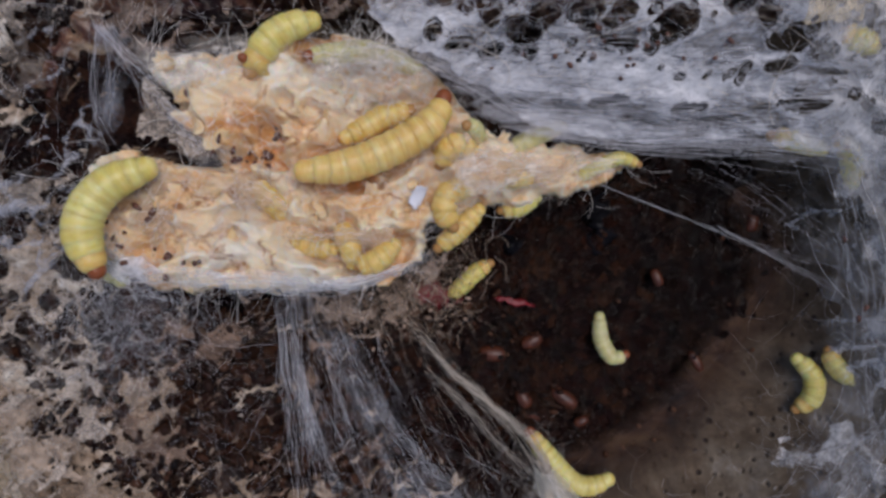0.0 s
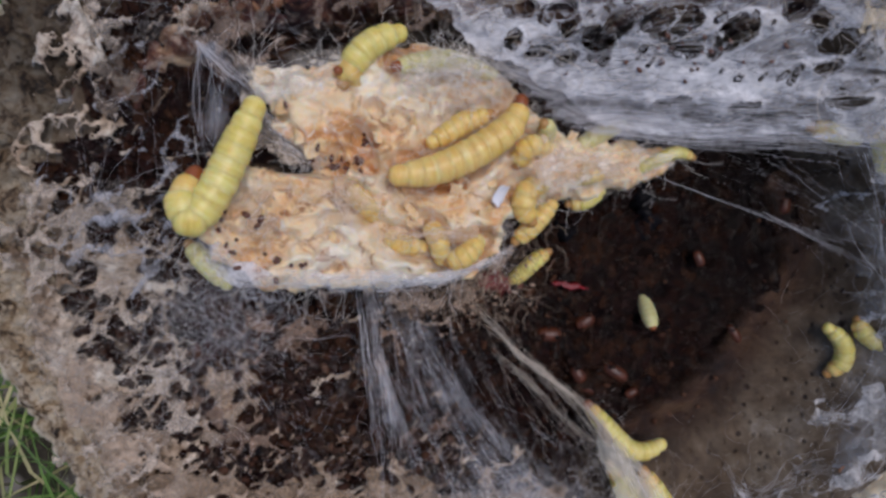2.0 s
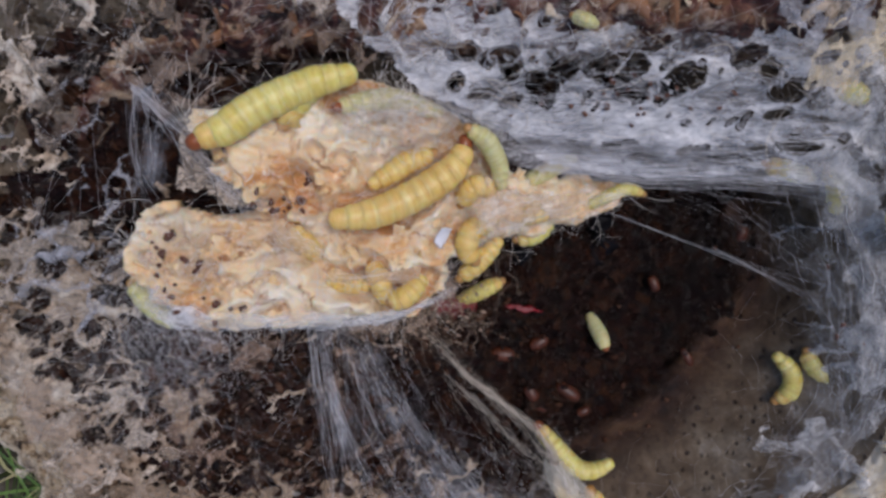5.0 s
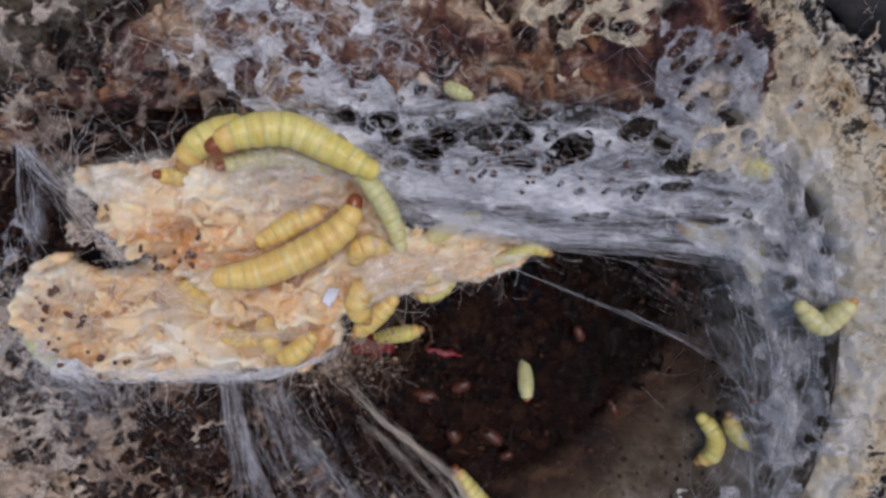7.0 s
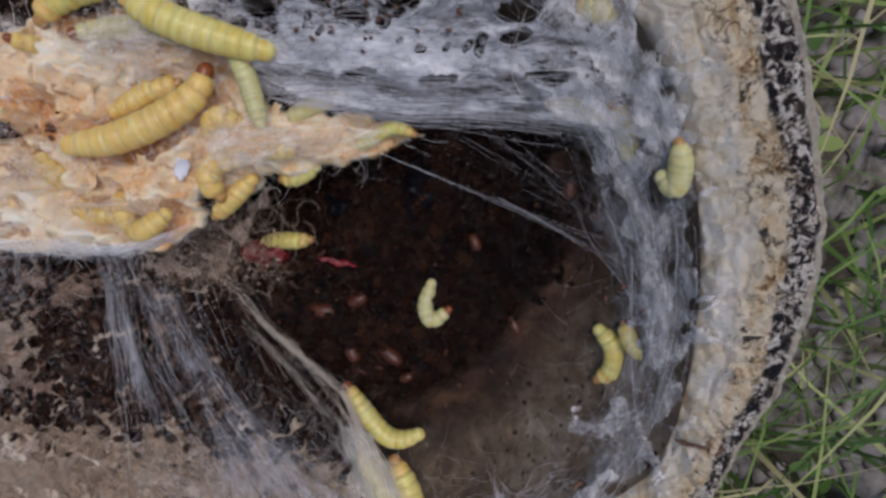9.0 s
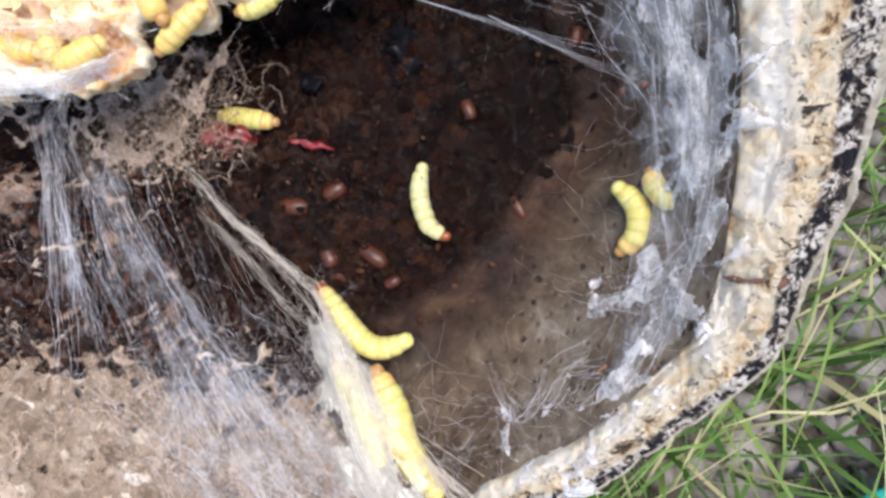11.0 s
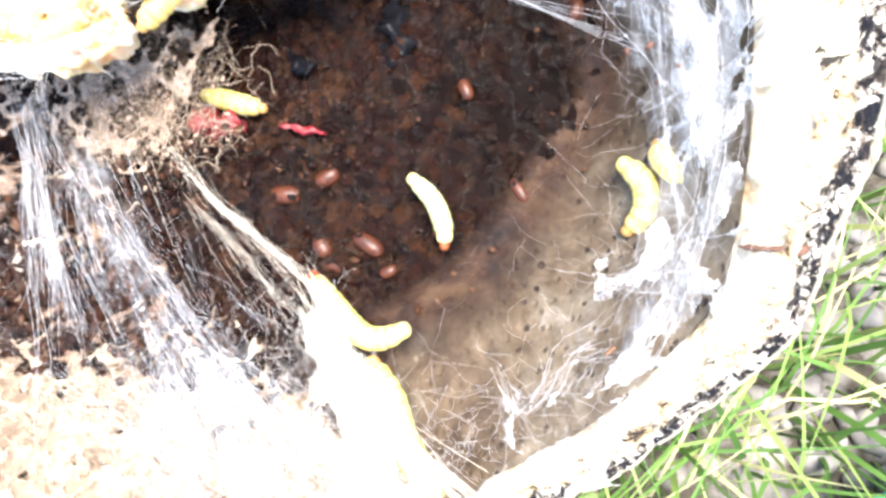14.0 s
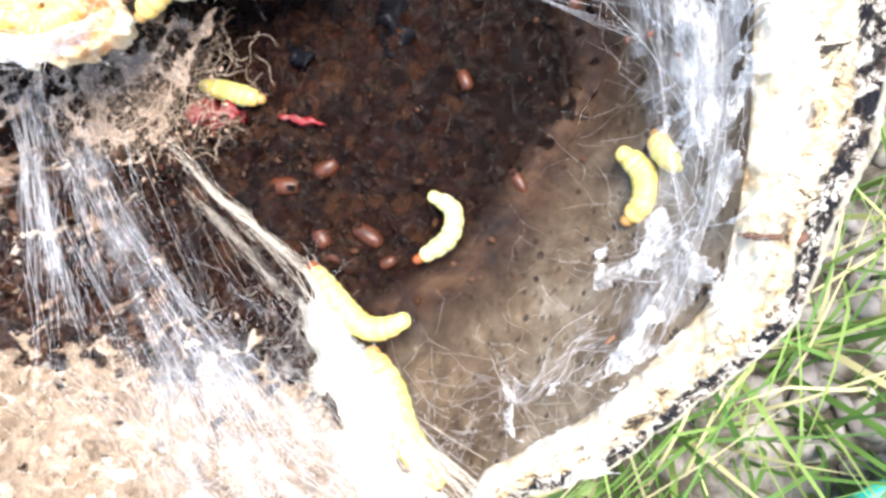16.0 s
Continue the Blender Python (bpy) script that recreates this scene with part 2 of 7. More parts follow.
def make_debris():
    m, nt, b = material("wet_brown_debris", 0.3, 0.3)
    v = coords(nt)
    big = grain(nt, v, 85, 5, 0.65, 1.2)
    mid = grain(nt, v, 330, 6, 0.7, 1.0)
    fine = grain(nt, v, 1100, 5, 0.7, 0.5)
    c = ramp(nt, big, (0.34, (0.002, 0.0013, 0.0014)), (0.41, (0.009, 0.0040, 0.0028)), (0.47, (0.030, 0.0110, 0.0060)), (0.53, (0.017, 0.0100, 0.0105)), (0.60, (0.046, 0.018, 0.0095)), (0.72, (0.020, 0.013, 0.0145)))
    c = blend(nt, ramp(nt, mid, (0.55, 0.0), (0.68, 0.7)), c, (0.085, 0.034, 0.017))
    c = blend(nt, ramp(nt, fine, (0.62, 0.0), (0.72, 0.35)), c, (0.10, 0.05, 0.03))
    c = blend(nt, ramp(nt, mid, (0.34, 0.8), (0.44, 0.0)), c, (0.004, 0.003, 0.003))
    bend = nt.nodes.new("ShaderNodeMix")
    bend.data_type = "VECTOR"
    bend.inputs[0].default_value = 0.006
    nt.links.new(v, bend.inputs[4])
    nt.links.new(node(nt, "TexNoise", Vector=v, Scale=160.0, Detail=5.0).outputs["Color"], bend.inputs[5])
    for size, share in ((190, 0.65), (430, 0.5)):
        lump = nt.nodes.new("ShaderNodeTexVoronoi")
        nt.links.new(bend.outputs[1], lump.inputs["Vector"])
        lump.inputs["Scale"].default_value = size
        kind = node(nt, "SeparateXYZ", Vector=lump.outputs["Color"]).outputs[0]
        chunk = ramp(nt, kind, (0.0, (0.005, 0.0028, 0.0026)), (0.3, (0.028, 0.0085, 0.0045)), (0.5, (0.020, 0.0105, 0.0115)), (0.7, (0.056, 0.0165, 0.007)), (0.9, (0.085, 0.036, 0.017)))
        c = blend(nt, share, c, chunk)
        # Near-black cell edges paint the shade in the gaps between lumps.
        seam = ramp(nt, cells(nt, bend.outputs[1], size, "DISTANCE_TO_EDGE"), (0.0, 0.75), (0.10, 0.0))
        c = blend(nt, seam, c, (0.003, 0.0022, 0.002))
    # Darker towards +x: shadow of the veil and overhang above, painted into the colour.
    place = nt.nodes.new("ShaderNodeMath")
    place.operation = "MULTIPLY_ADD"
    nt.links.new(big, place.inputs[0])
    place.inputs[1].default_value = 0.03
    nt.links.new(node(nt, "SeparateXYZ", Vector=v).outputs[0], place.inputs[2])
    c = blend(nt, ramp(nt, place.outputs[0], (0.050, 0.0), (0.066, 0.7)), c, (0.007, 0.004, 0.0035))
    paint(nt, b, c)
    nt.links.new(ramp(nt, big, (0.36, 0.5), (0.46, 0.26), (0.54, 0.16), (0.64, 0.34)), b.inputs["Roughness"])
    relief(nt, b, blend(nt, 0.4, mid, fine), 1.0, 0.0034)
    return m


def make_oldcomb():
    """Old brood comb, brown and crumbling, with grey silk dust."""
    m, nt, b = material("old_brown_comb", 0.75, 0.3)
    v = coords(nt)
    big = grain(nt, v, 85, 6, 0.65, 0.8)
    mid = grain(nt, v, 260, 6, 0.7, 0.8)
    fine = grain(nt, v, 900, 5, 0.7)
    c = ramp(nt, big, (0.34, (0.010, 0.006, 0.009)), (0.43, (0.045, 0.017, 0.019)), (0.50, (0.115, 0.043, 0.030)), (0.56, (0.22, 0.12, 0.07)), (0.66, (0.58, 0.44, 0.29)))
    c = blend(nt, ramp(nt, mid, (0.53, 0.0), (0.66, 0.8)), c, (0.56, 0.45, 0.36))
    c = blend(nt, ramp(nt, mid, (0.34, 0.85), (0.44, 0.0)), c, (0.008, 0.005, 0.007))
    c = blend(nt, 0.6, c, ramp(nt, fine, (0.3, (0.18, 0.15, 0.14)), (0.5, (0.5, 0.5, 0.5)), (0.7, (0.8, 0.78, 0.75))), "OVERLAY")
    paint(nt, b, c)
    relief(nt, b, blend(nt, 0.5, mid, fine), 0.7, 0.0012)
    return m


def make_mat_web():
    """Felted tan web over crumbs of comb."""
    m, nt, b = material("felted_tan_web", 0.8, 0.2)
    v = coords(nt)
    big = grain(nt, v, 70, 4, 0.6, 0.6)
    fine = grain(nt, v, 600, 6, 0.7, 0.5)
    c = ramp(nt, big, (0.32, (0.07, 0.04, 0.025)), (0.44, (0.28, 0.205, 0.14)), (0.54, (0.52, 0.43, 0.335)), (0.66, (0.66, 0.60, 0.52)), (0.76, (0.54, 0.38, 0.21)))
    c = blend(nt, 0.7, c, ramp(nt, fine, (0.3, (0.15, 0.12, 0.1)), (0.5, (0.5, 0.48, 0.46)), (0.7, (0.85, 0.84, 0.84))), "OVERLAY")
    paint(nt, b, c)
    nt.links.new(ramp(nt, fine, (0.36, 0.15), (0.48, 1.0)), b.inputs["Alpha"])
    relief(nt, b, fine, 0.6, 0.0008)
    return m


WAX = make_wax()
SKIN = make_skin("amber_larva_skin", (0.66, 0.34, 0.07), (0.80, 0.53, 0.16), (0.90, 0.72, 0.33))
LIME = make_skin("lime_larva_skin", (0.58, 0.42, 0.08), (0.76, 0.61, 0.17), (0.88, 0.79, 0.38))
PALE = make_skin("pale_larva_skin", (0.50, 0.42, 0.15), (0.62, 0.56, 0.26), (0.74, 0.70, 0.42))
HEAD = plain_skin("larva_head", (0.20, 0.05, 0.015), (0.33, 0.10, 0.03), 0.3)
TAN_HEAD = plain_skin("larva_tail_plate", (0.40, 0.20, 0.06), (0.52, 0.30, 0.10), 0.4)
FRASS = plain_skin("frass", (0.05, 0.018, 0.012), (0.15, 0.06, 0.035), 0.6)
PUPA = plain_skin("pupa_case", (0.030, 0.009, 0.005), (0.11, 0.030, 0.012), 0.45, 700)
CRIMSON = plain_skin("crimson_scrap", (0.10, 0.006, 0.008), (0.24, 0.010, 0.016), 0.5, 700)
TAR = plain_skin("black_lump", (0.003, 0.003, 0.004), (0.010, 0.010, 0.013), 0.3)
TAR.node_tree.nodes["Principled BSDF"].inputs["Specular IOR Level"].default_value = 0.06
SILK = make_silk("white_silk", (0.76, 0.76, 0.79))
SILK_WARM = make_silk("cream_silk", (0.70, 0.61, 0.50))
FINE = make_silk("fine_silk", (0.82, 0.81, 0.83))
DULL_SILK = make_silk("dull_silk", (0.55, 0.50, 0.45), 0.85, 0.1, (1, 1, 1), 90)
WEB_FILM = make_film()
LACE = make_silk("lace_silk", (0.88, 0.86, 0.84), 0.9, 0.15, (0.7, 1.2, 1), 240)
FLUFF = plain_skin("silk_fluff", (0.70, 0.63, 0.55), (0.93, 0.89, 0.84), 0.65, 420)
NET_FELT = make_silk("pale_net", (0.68, 0.57, 0.46), 0.95, 0.12, (1, 1, 1), 320)
WAX_FILM = make_silk("wax_film", (0.85, 0.61, 0.38), 0.95, 0.4, (1, 1, 1), 260)
BROWN_NET = make_silk("brown_net", (0.34, 0.25, 0.19), 0.9, 0.1, (1, 1, 1), 260)
GREY_NET = make_silk("grey_net", (0.50, 0.50, 0.53), 0.85, 0.05, (1, 1, 1), 300)
PALE_TAN = make_silk("pale_tan_silk", (0.60, 0.46, 0.34), 0.95, 0.3, (1, 1, 1), 90)
TAN_SILK = make_silk("tan_silk", (0.36, 0.24, 0.17), 0.95, 0.3, (1, 1, 1), 90)
TAN_FLUFF = make_silk("tan_fluff", (0.64, 0.48, 0.36), 0.97, 0.25, (1, 1, 1), 260)
TAN_FELT = make_silk("tan_felt", (0.42, 0.30, 0.20), 0.97, 0.25, (1, 1, 1), 300)
DARK_FELT = make_silk("dusty_felt", (0.30, 0.24, 0.19), 0.6, 0.0, (1, 1, 1), 300)
VEIL = make_silk("silk_veil", (0.74, 0.76, 0.83), 0.7, 0.04, (0.4, 1.4, 1), 150)
WALL_VEIL = make_silk("wall_silk_veil", (0.82, 0.81, 0.82), 0.9, 0.0, (1, 1, 1), 110)
GAUZE = make_silk("silk_gauze", (0.90, 0.88, 0.86), 0.80, 0.0, (1.3, 0.7, 1), 130)
CREAM_FILM = make_ribbon("cream_film", (0.95, 0.90, 0.75), 0.97, 8.0, 5.0, 0.35, 0.12, 0.5)
RIBBON = make_ribbon("silk_ribbon", (0.84, 0.85, 0.89), 0.36, 6.0, 2.0, 0.0, 0.22, 0.5)
THIN_RIBBON = make_ribbon("thin_silk_ribbon", (0.82, 0.83, 0.88), 0.34, 8.0, 3.0, 0.0, 0.3, 0.6)
WALL_MIST = make_ribbon("silk_wall_mist", (0.88, 0.87, 0.86), 0.46, 5.0, 9.0, 0.0, 0.3, 0.7)
LOW_MIST = make_ribbon("silk_low_mist", (0.82, 0.81, 0.82), 0.42, 12.0, 2.0, 0.0, 0.3, 0.5)
# Amber wax tone deepened to carry the shading of the groove.
GROOVE_SHADE = make_ribbon("amber_groove_shade", (0.68, 0.34, 0.13), 0.85, 5.0, 4.0, 0.25, 0.3)
FUZZ = make_ribbon("tan_wax_fuzz", (0.58, 0.40, 0.25), 0.85, 7.0, 7.0, 0.15, 0.3, 0.7)
LOW_SKIN = make_ribbon("bright_silk_skin", (0.94, 0.91, 0.86), 0.97, 4.0, 10.0, 0.25, 0.25, 0.5)
WHITE_SKIN = make_ribbon("white_silk_skin", (0.93, 0.84, 0.71), 0.85, 6.0, 7.0, 0.0, 0.3, 0.5)
WALL, RIM, BARK, DEBRIS, OLDCOMB, MATWEB = make_wall(), make_rim(), make_bark(), make_debris(), make_oldcomb(), make_mat_web()

MM = 0.001


# ---- mesh helpers (all in millimetres) ----
def mesh_of(name, verts, faces, mat, smooth=True, uvs=None):
    me = bpy.data.meshes.new(name)
    me.from_pydata((np.asarray(verts, float) * MM).tolist(), [], faces)
    me.materials.append(mat)
    if smooth:
        me.polygons.foreach_set("use_smooth", np.ones(len(me.polygons), bool))
    if uvs is not None:
        layer = me.uv_layers.new(name="UVMap")
        idx = np.zeros(len(me.loops), int)
        me.loops.foreach_get("vertex_index", idx)
        layer.data.foreach_set("uv", np.asarray(uvs, float)[idx].ravel())
    me.update()
    return me


def put(name, me, parent=None, label="", **tags):
    ob = new(name, me)
    if parent is not None:
        ob.parent = parent
    if label or tags:
        tagged(ob, label, **tags)
    return ob


def fbm(p, scale, octaves=4, seed=0.0):
    return noise.fractal(Vector((p[0] * scale + seed, p[1] * scale + seed * 1.7, p[2] * scale)), 1.0, 2.0, octaves)


def field(xs, ys, zs, scale, octaves=4, seed=0.0):
    return np.array([fbm((x, y, z), scale, octaves, seed) for x, y, z in zip(np.ravel(xs), np.ravel(ys), np.ravel(zs))]).reshape(np.shape(xs))


def web_gap(xs, ys, scale, seed=0.0):
    """Distance between the two nearest cell centres: small on the walls of a net of cells."""
    out = []
    for x, y in zip(np.ravel(xs), np.ravel(ys)):
        d, _ = noise.voronoi(Vector((x * scale, y * scale, seed)))
        out.append(d[1] - d[0])
    return np.array(out).reshape(np.shape(xs))


def grid_faces(n, m, keep=None):
    i, j = np.meshgrid(np.arange(n - 1), np.arange(m - 1), indexing="ij")
    f = np.stack([i * m + j, (i + 1) * m + j, (i + 1) * m + j + 1, i * m + j + 1], -1).reshape(-1, 4)
    return f if keep is None else f[keep.ravel()]


def compact(verts, faces):
    used = np.unique(faces)
    back = np.zeros(len(verts), int)
    back[used] = np.arange(len(used))
    return verts[used], back[faces]


def eased(verts, faces, rounds=3, amount=0.5):
    """Smooths a sheet, its borders too."""
    e = np.concatenate([faces[:, [0, 1]], faces[:, [1, 2]], faces[:, [2, 3]], faces[:, [3, 0]]])
    for _ in range(rounds):
        total, count = np.zeros_like(verts), np.zeros(len(verts))
        for a, b in ((0, 1), (1, 0)):
            np.add.at(total, e[:, a], verts[e[:, b]])
            np.add.at(count, e[:, a], 1)
        verts = verts + amount * (total / np.maximum(count, 1)[:, None] - verts)
    return verts


def shell(top, bottom, faces):
    """A closed body between two sheets with the same faces."""
    n = len(top)
    e = np.concatenate([faces[:, [0, 1]], faces[:, [1, 2]], faces[:, [2, 3]], faces[:, [3, 0]]])
    seen = {}
    for a, b in e:
        seen[(min(a, b), max(a, b))] = None if (min(a, b), max(a, b)) in seen else (a, b)
    side = [(b, a, a + n, b + n) for a, b in (p for p in seen.values() if p)]
    return np.concatenate([top, bottom]), faces.tolist() + (faces[:, ::-1] + n).tolist() + [tuple(map(int, s)) for s in side]


def tubes(paths, radii, sides=3):
    """Thin threads along many paths, as one set of vertices and faces."""
    verts, faces, base = [], [], 0
    for pts, r in zip(paths, radii):
        pts = np.asarray(pts, float)
        n = len(pts)
        t = np.gradient(pts, axis=0)
        t /= np.linalg.norm(t, axis=1)[:, None] + 1e-9
        a = np.cross(t, (0.0, 0.31, 0.95))
        a /= np.linalg.norm(a, axis=1)[:, None] + 1e-9
        b = np.cross(t, a)
        for k in range(sides):
            w = 2 * math.pi * k / sides
            verts.append(pts + r * (math.cos(w) * a + math.sin(w) * b))
        for k in range(sides):
            k2 = (k + 1) % sides
            for i in range(n - 1):
                faces.append((base + k * n + i, base + k2 * n + i, base + k2 * n + i + 1, base + k * n + i + 1))
        base += sides * n
    return np.concatenate(verts), faces


def thread(p, q, rng, sag=0.5, wobble=0.4, n=9):
    p, q = np.asarray(p, float), np.asarray(q, float)
    s = np.linspace(0, 1, n)[:, None]
    pts = p + (q - p) * s
    bow = rng.normal(0, wobble, 3)
    fine = rng.normal(0, wobble * 0.18, (n, 3))
    pts = pts + np.sin(math.pi * s) * bow + fine * np.sin(math.pi * s) - np.array((0, 0, sag)) * 4 * s * (1 - s)
    return pts


def along(line, s):
    """Points at the parameters s (0..1) of a smooth line through the given points."""
    line = np.asarray(line, float)
    n = len(line)
    if n == 2:
        return line[0] + (line[1] - line[0]) * np.asarray(s)[:, None]
    out = []
    for v in np.asarray(s) * (n - 1):
        i = min(int(v), n - 2)
        f = v - i
        p0, p1, p2, p3 = line[max(i - 1, 0)], line[i], line[i + 1], line[min(i + 2, n - 1)]
        out.append(0.5 * (2 * p1 + (p2 - p0) * f + (2 * p0 - 5 * p1 + 4 * p2 - p3) * f * f + (3 * p1 - p0 - 3 * p2 + p3) * f ** 3))
    return np.array(out)


def around(theta, table):
    """Value round a circle, from a table of (degrees, value)."""
    deg, val = zip(*table)
    d, v = np.array(deg + (deg[0] + 360,), float), np.array(val + (val[0],), float)
    d = np.concatenate([d[-2:-1] - 360, d])
    v = np.concatenate([v[-2:-1], v])
    x = np.mod(np.degrees(theta), 360)
    return np.interp(x, d, v)


# ---- the hollow log ----
CX, CY = 2.0, -18.0
OUTER = [(0, 93.5), (20, 96.5), (40, 98.5), (60, 97), (90, 92), (128, 93), (143, 101), (155, 101), (180, 98), (205, 94), (225, 93), (250, 88), (270, 82), (290, 78), (313, 73), (326, 79.5), (341, 88)]
RIM_WIDTH = [(0, 15), (40, 18), (90, 17), (180, 14), (225, 13), (270, 9), (313, 7), (330, 8.5), (345, 10.5)]
FLOOR_R = [(9, 66), (45, 66), (90, 50), (135, 40), (180, 25), (230, 28), (270, 29), (300, 33), (319, 40), (333, 45), (345, 50), (359, 57)]
STEEP = [(0, 2.25), (60, 1.7), (120, 1.0), (180, 0.9), (250, 1.0), (300, 1.8), (330, 2.2)]


def rim_plane(x, y):
    return 61 + 0.04 * x + 0.33 * y


def rim_top(x, y):
    """The end wood stands higher on the open side."""
    k = np.clip((np.asarray(x, float) - 25) / 40, 0, 1) * np.clip((42 - np.asarray(y, float)) / 26, 0, 1)
    return rim_plane(x, y) + 7.0 * k * k * (3 - 2 * k)


def floor_plane(x, y):
    return 34.5 + 0.12 * (y + 30)


def cavity(x, y):
    """Height of the bare inside of the log."""
    dx, dy = np.asarray(x, float) - CX, np.asarray(y, float) - CY
    th, r = np.arctan2(dy, dx), np.hypot(dx, dy)
    rin = around(th, OUTER) - around(th, RIM_WIDTH)
    rf = around(th, FLOOR_R)
    q = np.clip((r - rf) / (rin - rf), 0, 1)
    lo, hi = floor_plane(x, y), rim_top(x, y)
    return lo + (hi - lo) * q ** around(th, STEEP)


def open_side(th):
    """1 where the wall of the log lies bare down to the sludge."""
    return np.interp(np.degrees(np.arctan2(np.sin(th), np.cos(th))), [-72, -58, 18, 34], [0, 1, 1, 0])


def log_wall():
    nt_, nr = 420, 110
    th = np.linspace(0, 2 * math.pi, nt_)
    rin = around(th, OUTER) - around(th, RIM_WIDTH)
    s = np.linspace(0.02, 1.0, nr)
    r = rin[:, None] * s[None, :]
    x, y = CX + r * np.cos(th)[:, None], CY + r * np.sin(th)[:, None]
    z = cavity(x, y)
    up = np.clip((z - floor_plane(x, y)) / 6, 0, 1)
    foot = open_side(th)[:, None]
    z = z - 4.5 * ((1 - up) * (1 - foot) + foot * np.clip((around(th, FLOOR_R)[:, None] + 0.5 - r) / 3, 0, 1)) + up * (1.1 * field(x, y, z, 0.10, 4, 3.0) + 0.35 * field(x, y, z, 0.6, 3, 9.0)) - np.where(s > 0.97, (s - 0.97) * 20, 0)[None, :]
    z[-1], x[-1], y[-1] = z[0], x[0], y[0]
    return mesh_of("wall", np.stack([x, y, z], -1).reshape(-1, 3), grid_faces(nt_, nr).tolist(), WALL)


def log_rim():
    nt_, nr = 1300, 64
    th = np.linspace(0, 2 * math.pi, nt_)
    ro, w = around(th, OUTER), around(th, RIM_WIDTH)
    v = np.linspace(-0.04, 1.0, nr)
    r = (ro - w)[:, None] + w[:, None] * v[None, :]
    x, y = CX + r * np.cos(th)[:, None], CY + r * np.sin(th)[:, None]
    wig = field(x, y, x * 0, 0.05, 3, 5.0)
    r = r + 1.6 * wig
    x, y = CX + r * np.cos(th)[:, None], CY + r * np.sin(th)[:, None]
    prof = np.interp(v, [-0.04, 0.0, 0.12, 0.35, 0.6, 0.8, 0.93, 0.97, 1.0], [-4.0, -1.5, 0.8, 2.4, 2.6, 1.2, 0.4, 0.7, -0.6])
    z = rim_top(x, y) + prof[None, :]
    mask = np.clip((v + 0.03) * 16, 0, 1)[None, :]
    z = z + mask * (1.2 * field(x, y, z, 0.10, 3, 7.0) + 0.75 * field(x, y, z, 0.42, 4, 17.0) + 0.55 * np.abs(field(x, y, z, 1.1, 3, 19.0)))
    dark = np.interp(v, [0.5, 0.62, 0.9, 0.96], [0, 1, 1, 0])[None, :]
    z = z + dark * 0.9 * np.abs(field(x, y, z, 0.8, 3, 23.0))
    crack = np.minimum(1, web_gap(x + 3 * wig, y - 3 * wig, 0.13, 2.0) / 0.06)
    z = z - mask * (1 - crack) * 1.0
    old_side = np.interp(np.degrees(th), [100, 125, 235, 255], [0, 1, 1, 0])[:, None]
    z = z - mask * old_side * (1.4 * np.clip(3 * field(x, y, z, 0.34, 3, 29.0), 0, 1) - 0.8 * np.clip(3 * field(x, y, z, 0.22, 4, 31.0), 0, 1))
    for k in (x, y, z):
        k[-1] = k[0]
    uv = np.stack(np.meshgrid(th / (2 * math.pi), np.clip(v, 0, 1), indexing="ij"), -1).reshape(-1, 2)
    return mesh_of("rim", np.stack([x, y, z], -1).reshape(-1, 3), grid_faces(nt_, nr).tolist(), RIM, uvs=uv), np.stack([x[:, -1], y[:, -1], z[:, -1]], -1)


def log_bark(edge):
    nz = 26
    s = np.linspace(0, 1, nz)
    rows = []
    for k in s:
        p = edge.copy()
        d = p[:, :2] - (CX, CY)
        grow = 1 - 0.10 * k ** 1.5
        p[:, :2] = np.array((CX, CY)) + d * grow
        p[:, 2] = edge[:, 2] * (1 - k) - 4 * k
        bump = field(p[:, 0], p[:, 1], p[:, 2], 0.12, 4, 31.0)
        p[:, :2] += (d / np.linalg.norm(d, axis=1)[:, None]) * (bump * 1.6 * min(1, k * 5))[:, None]
        rows.append(p)
    v = np.stack(rows, 1)
    v[-1] = v[0]
    return mesh_of("bark", v.reshape(-1, 3), grid_faces(len(edge), nz)[:, ::-1].tolist(), BARK)


hollow_log = tagged(new("hollow_log"), "weathered hollow log with pitted inside, lying on grass", "log")
put("inner_wall", log_wall(), hollow_log, "pale grey-brown pitted inner wood")
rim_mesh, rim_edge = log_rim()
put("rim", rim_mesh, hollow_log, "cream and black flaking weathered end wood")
put("bark", log_bark(rim_edge), hollow_log, "rough grey outer bark")


def to_line(x, y, pts):
    best = np.full(np.shape(x), 1e9)
    for a, b in zip(pts[:-1], pts[1:]):
        ex, ey = b[0] - a[0], b[1] - a[1]
        t = np.clip(((x - a[0]) * ex + (y - a[1]) * ey) / (ex * ex + ey * ey + 1e-9), 0, 1)
        best = np.minimum(best, np.hypot(x - a[0] - t * ex, y - a[1] - t * ey))
    return best


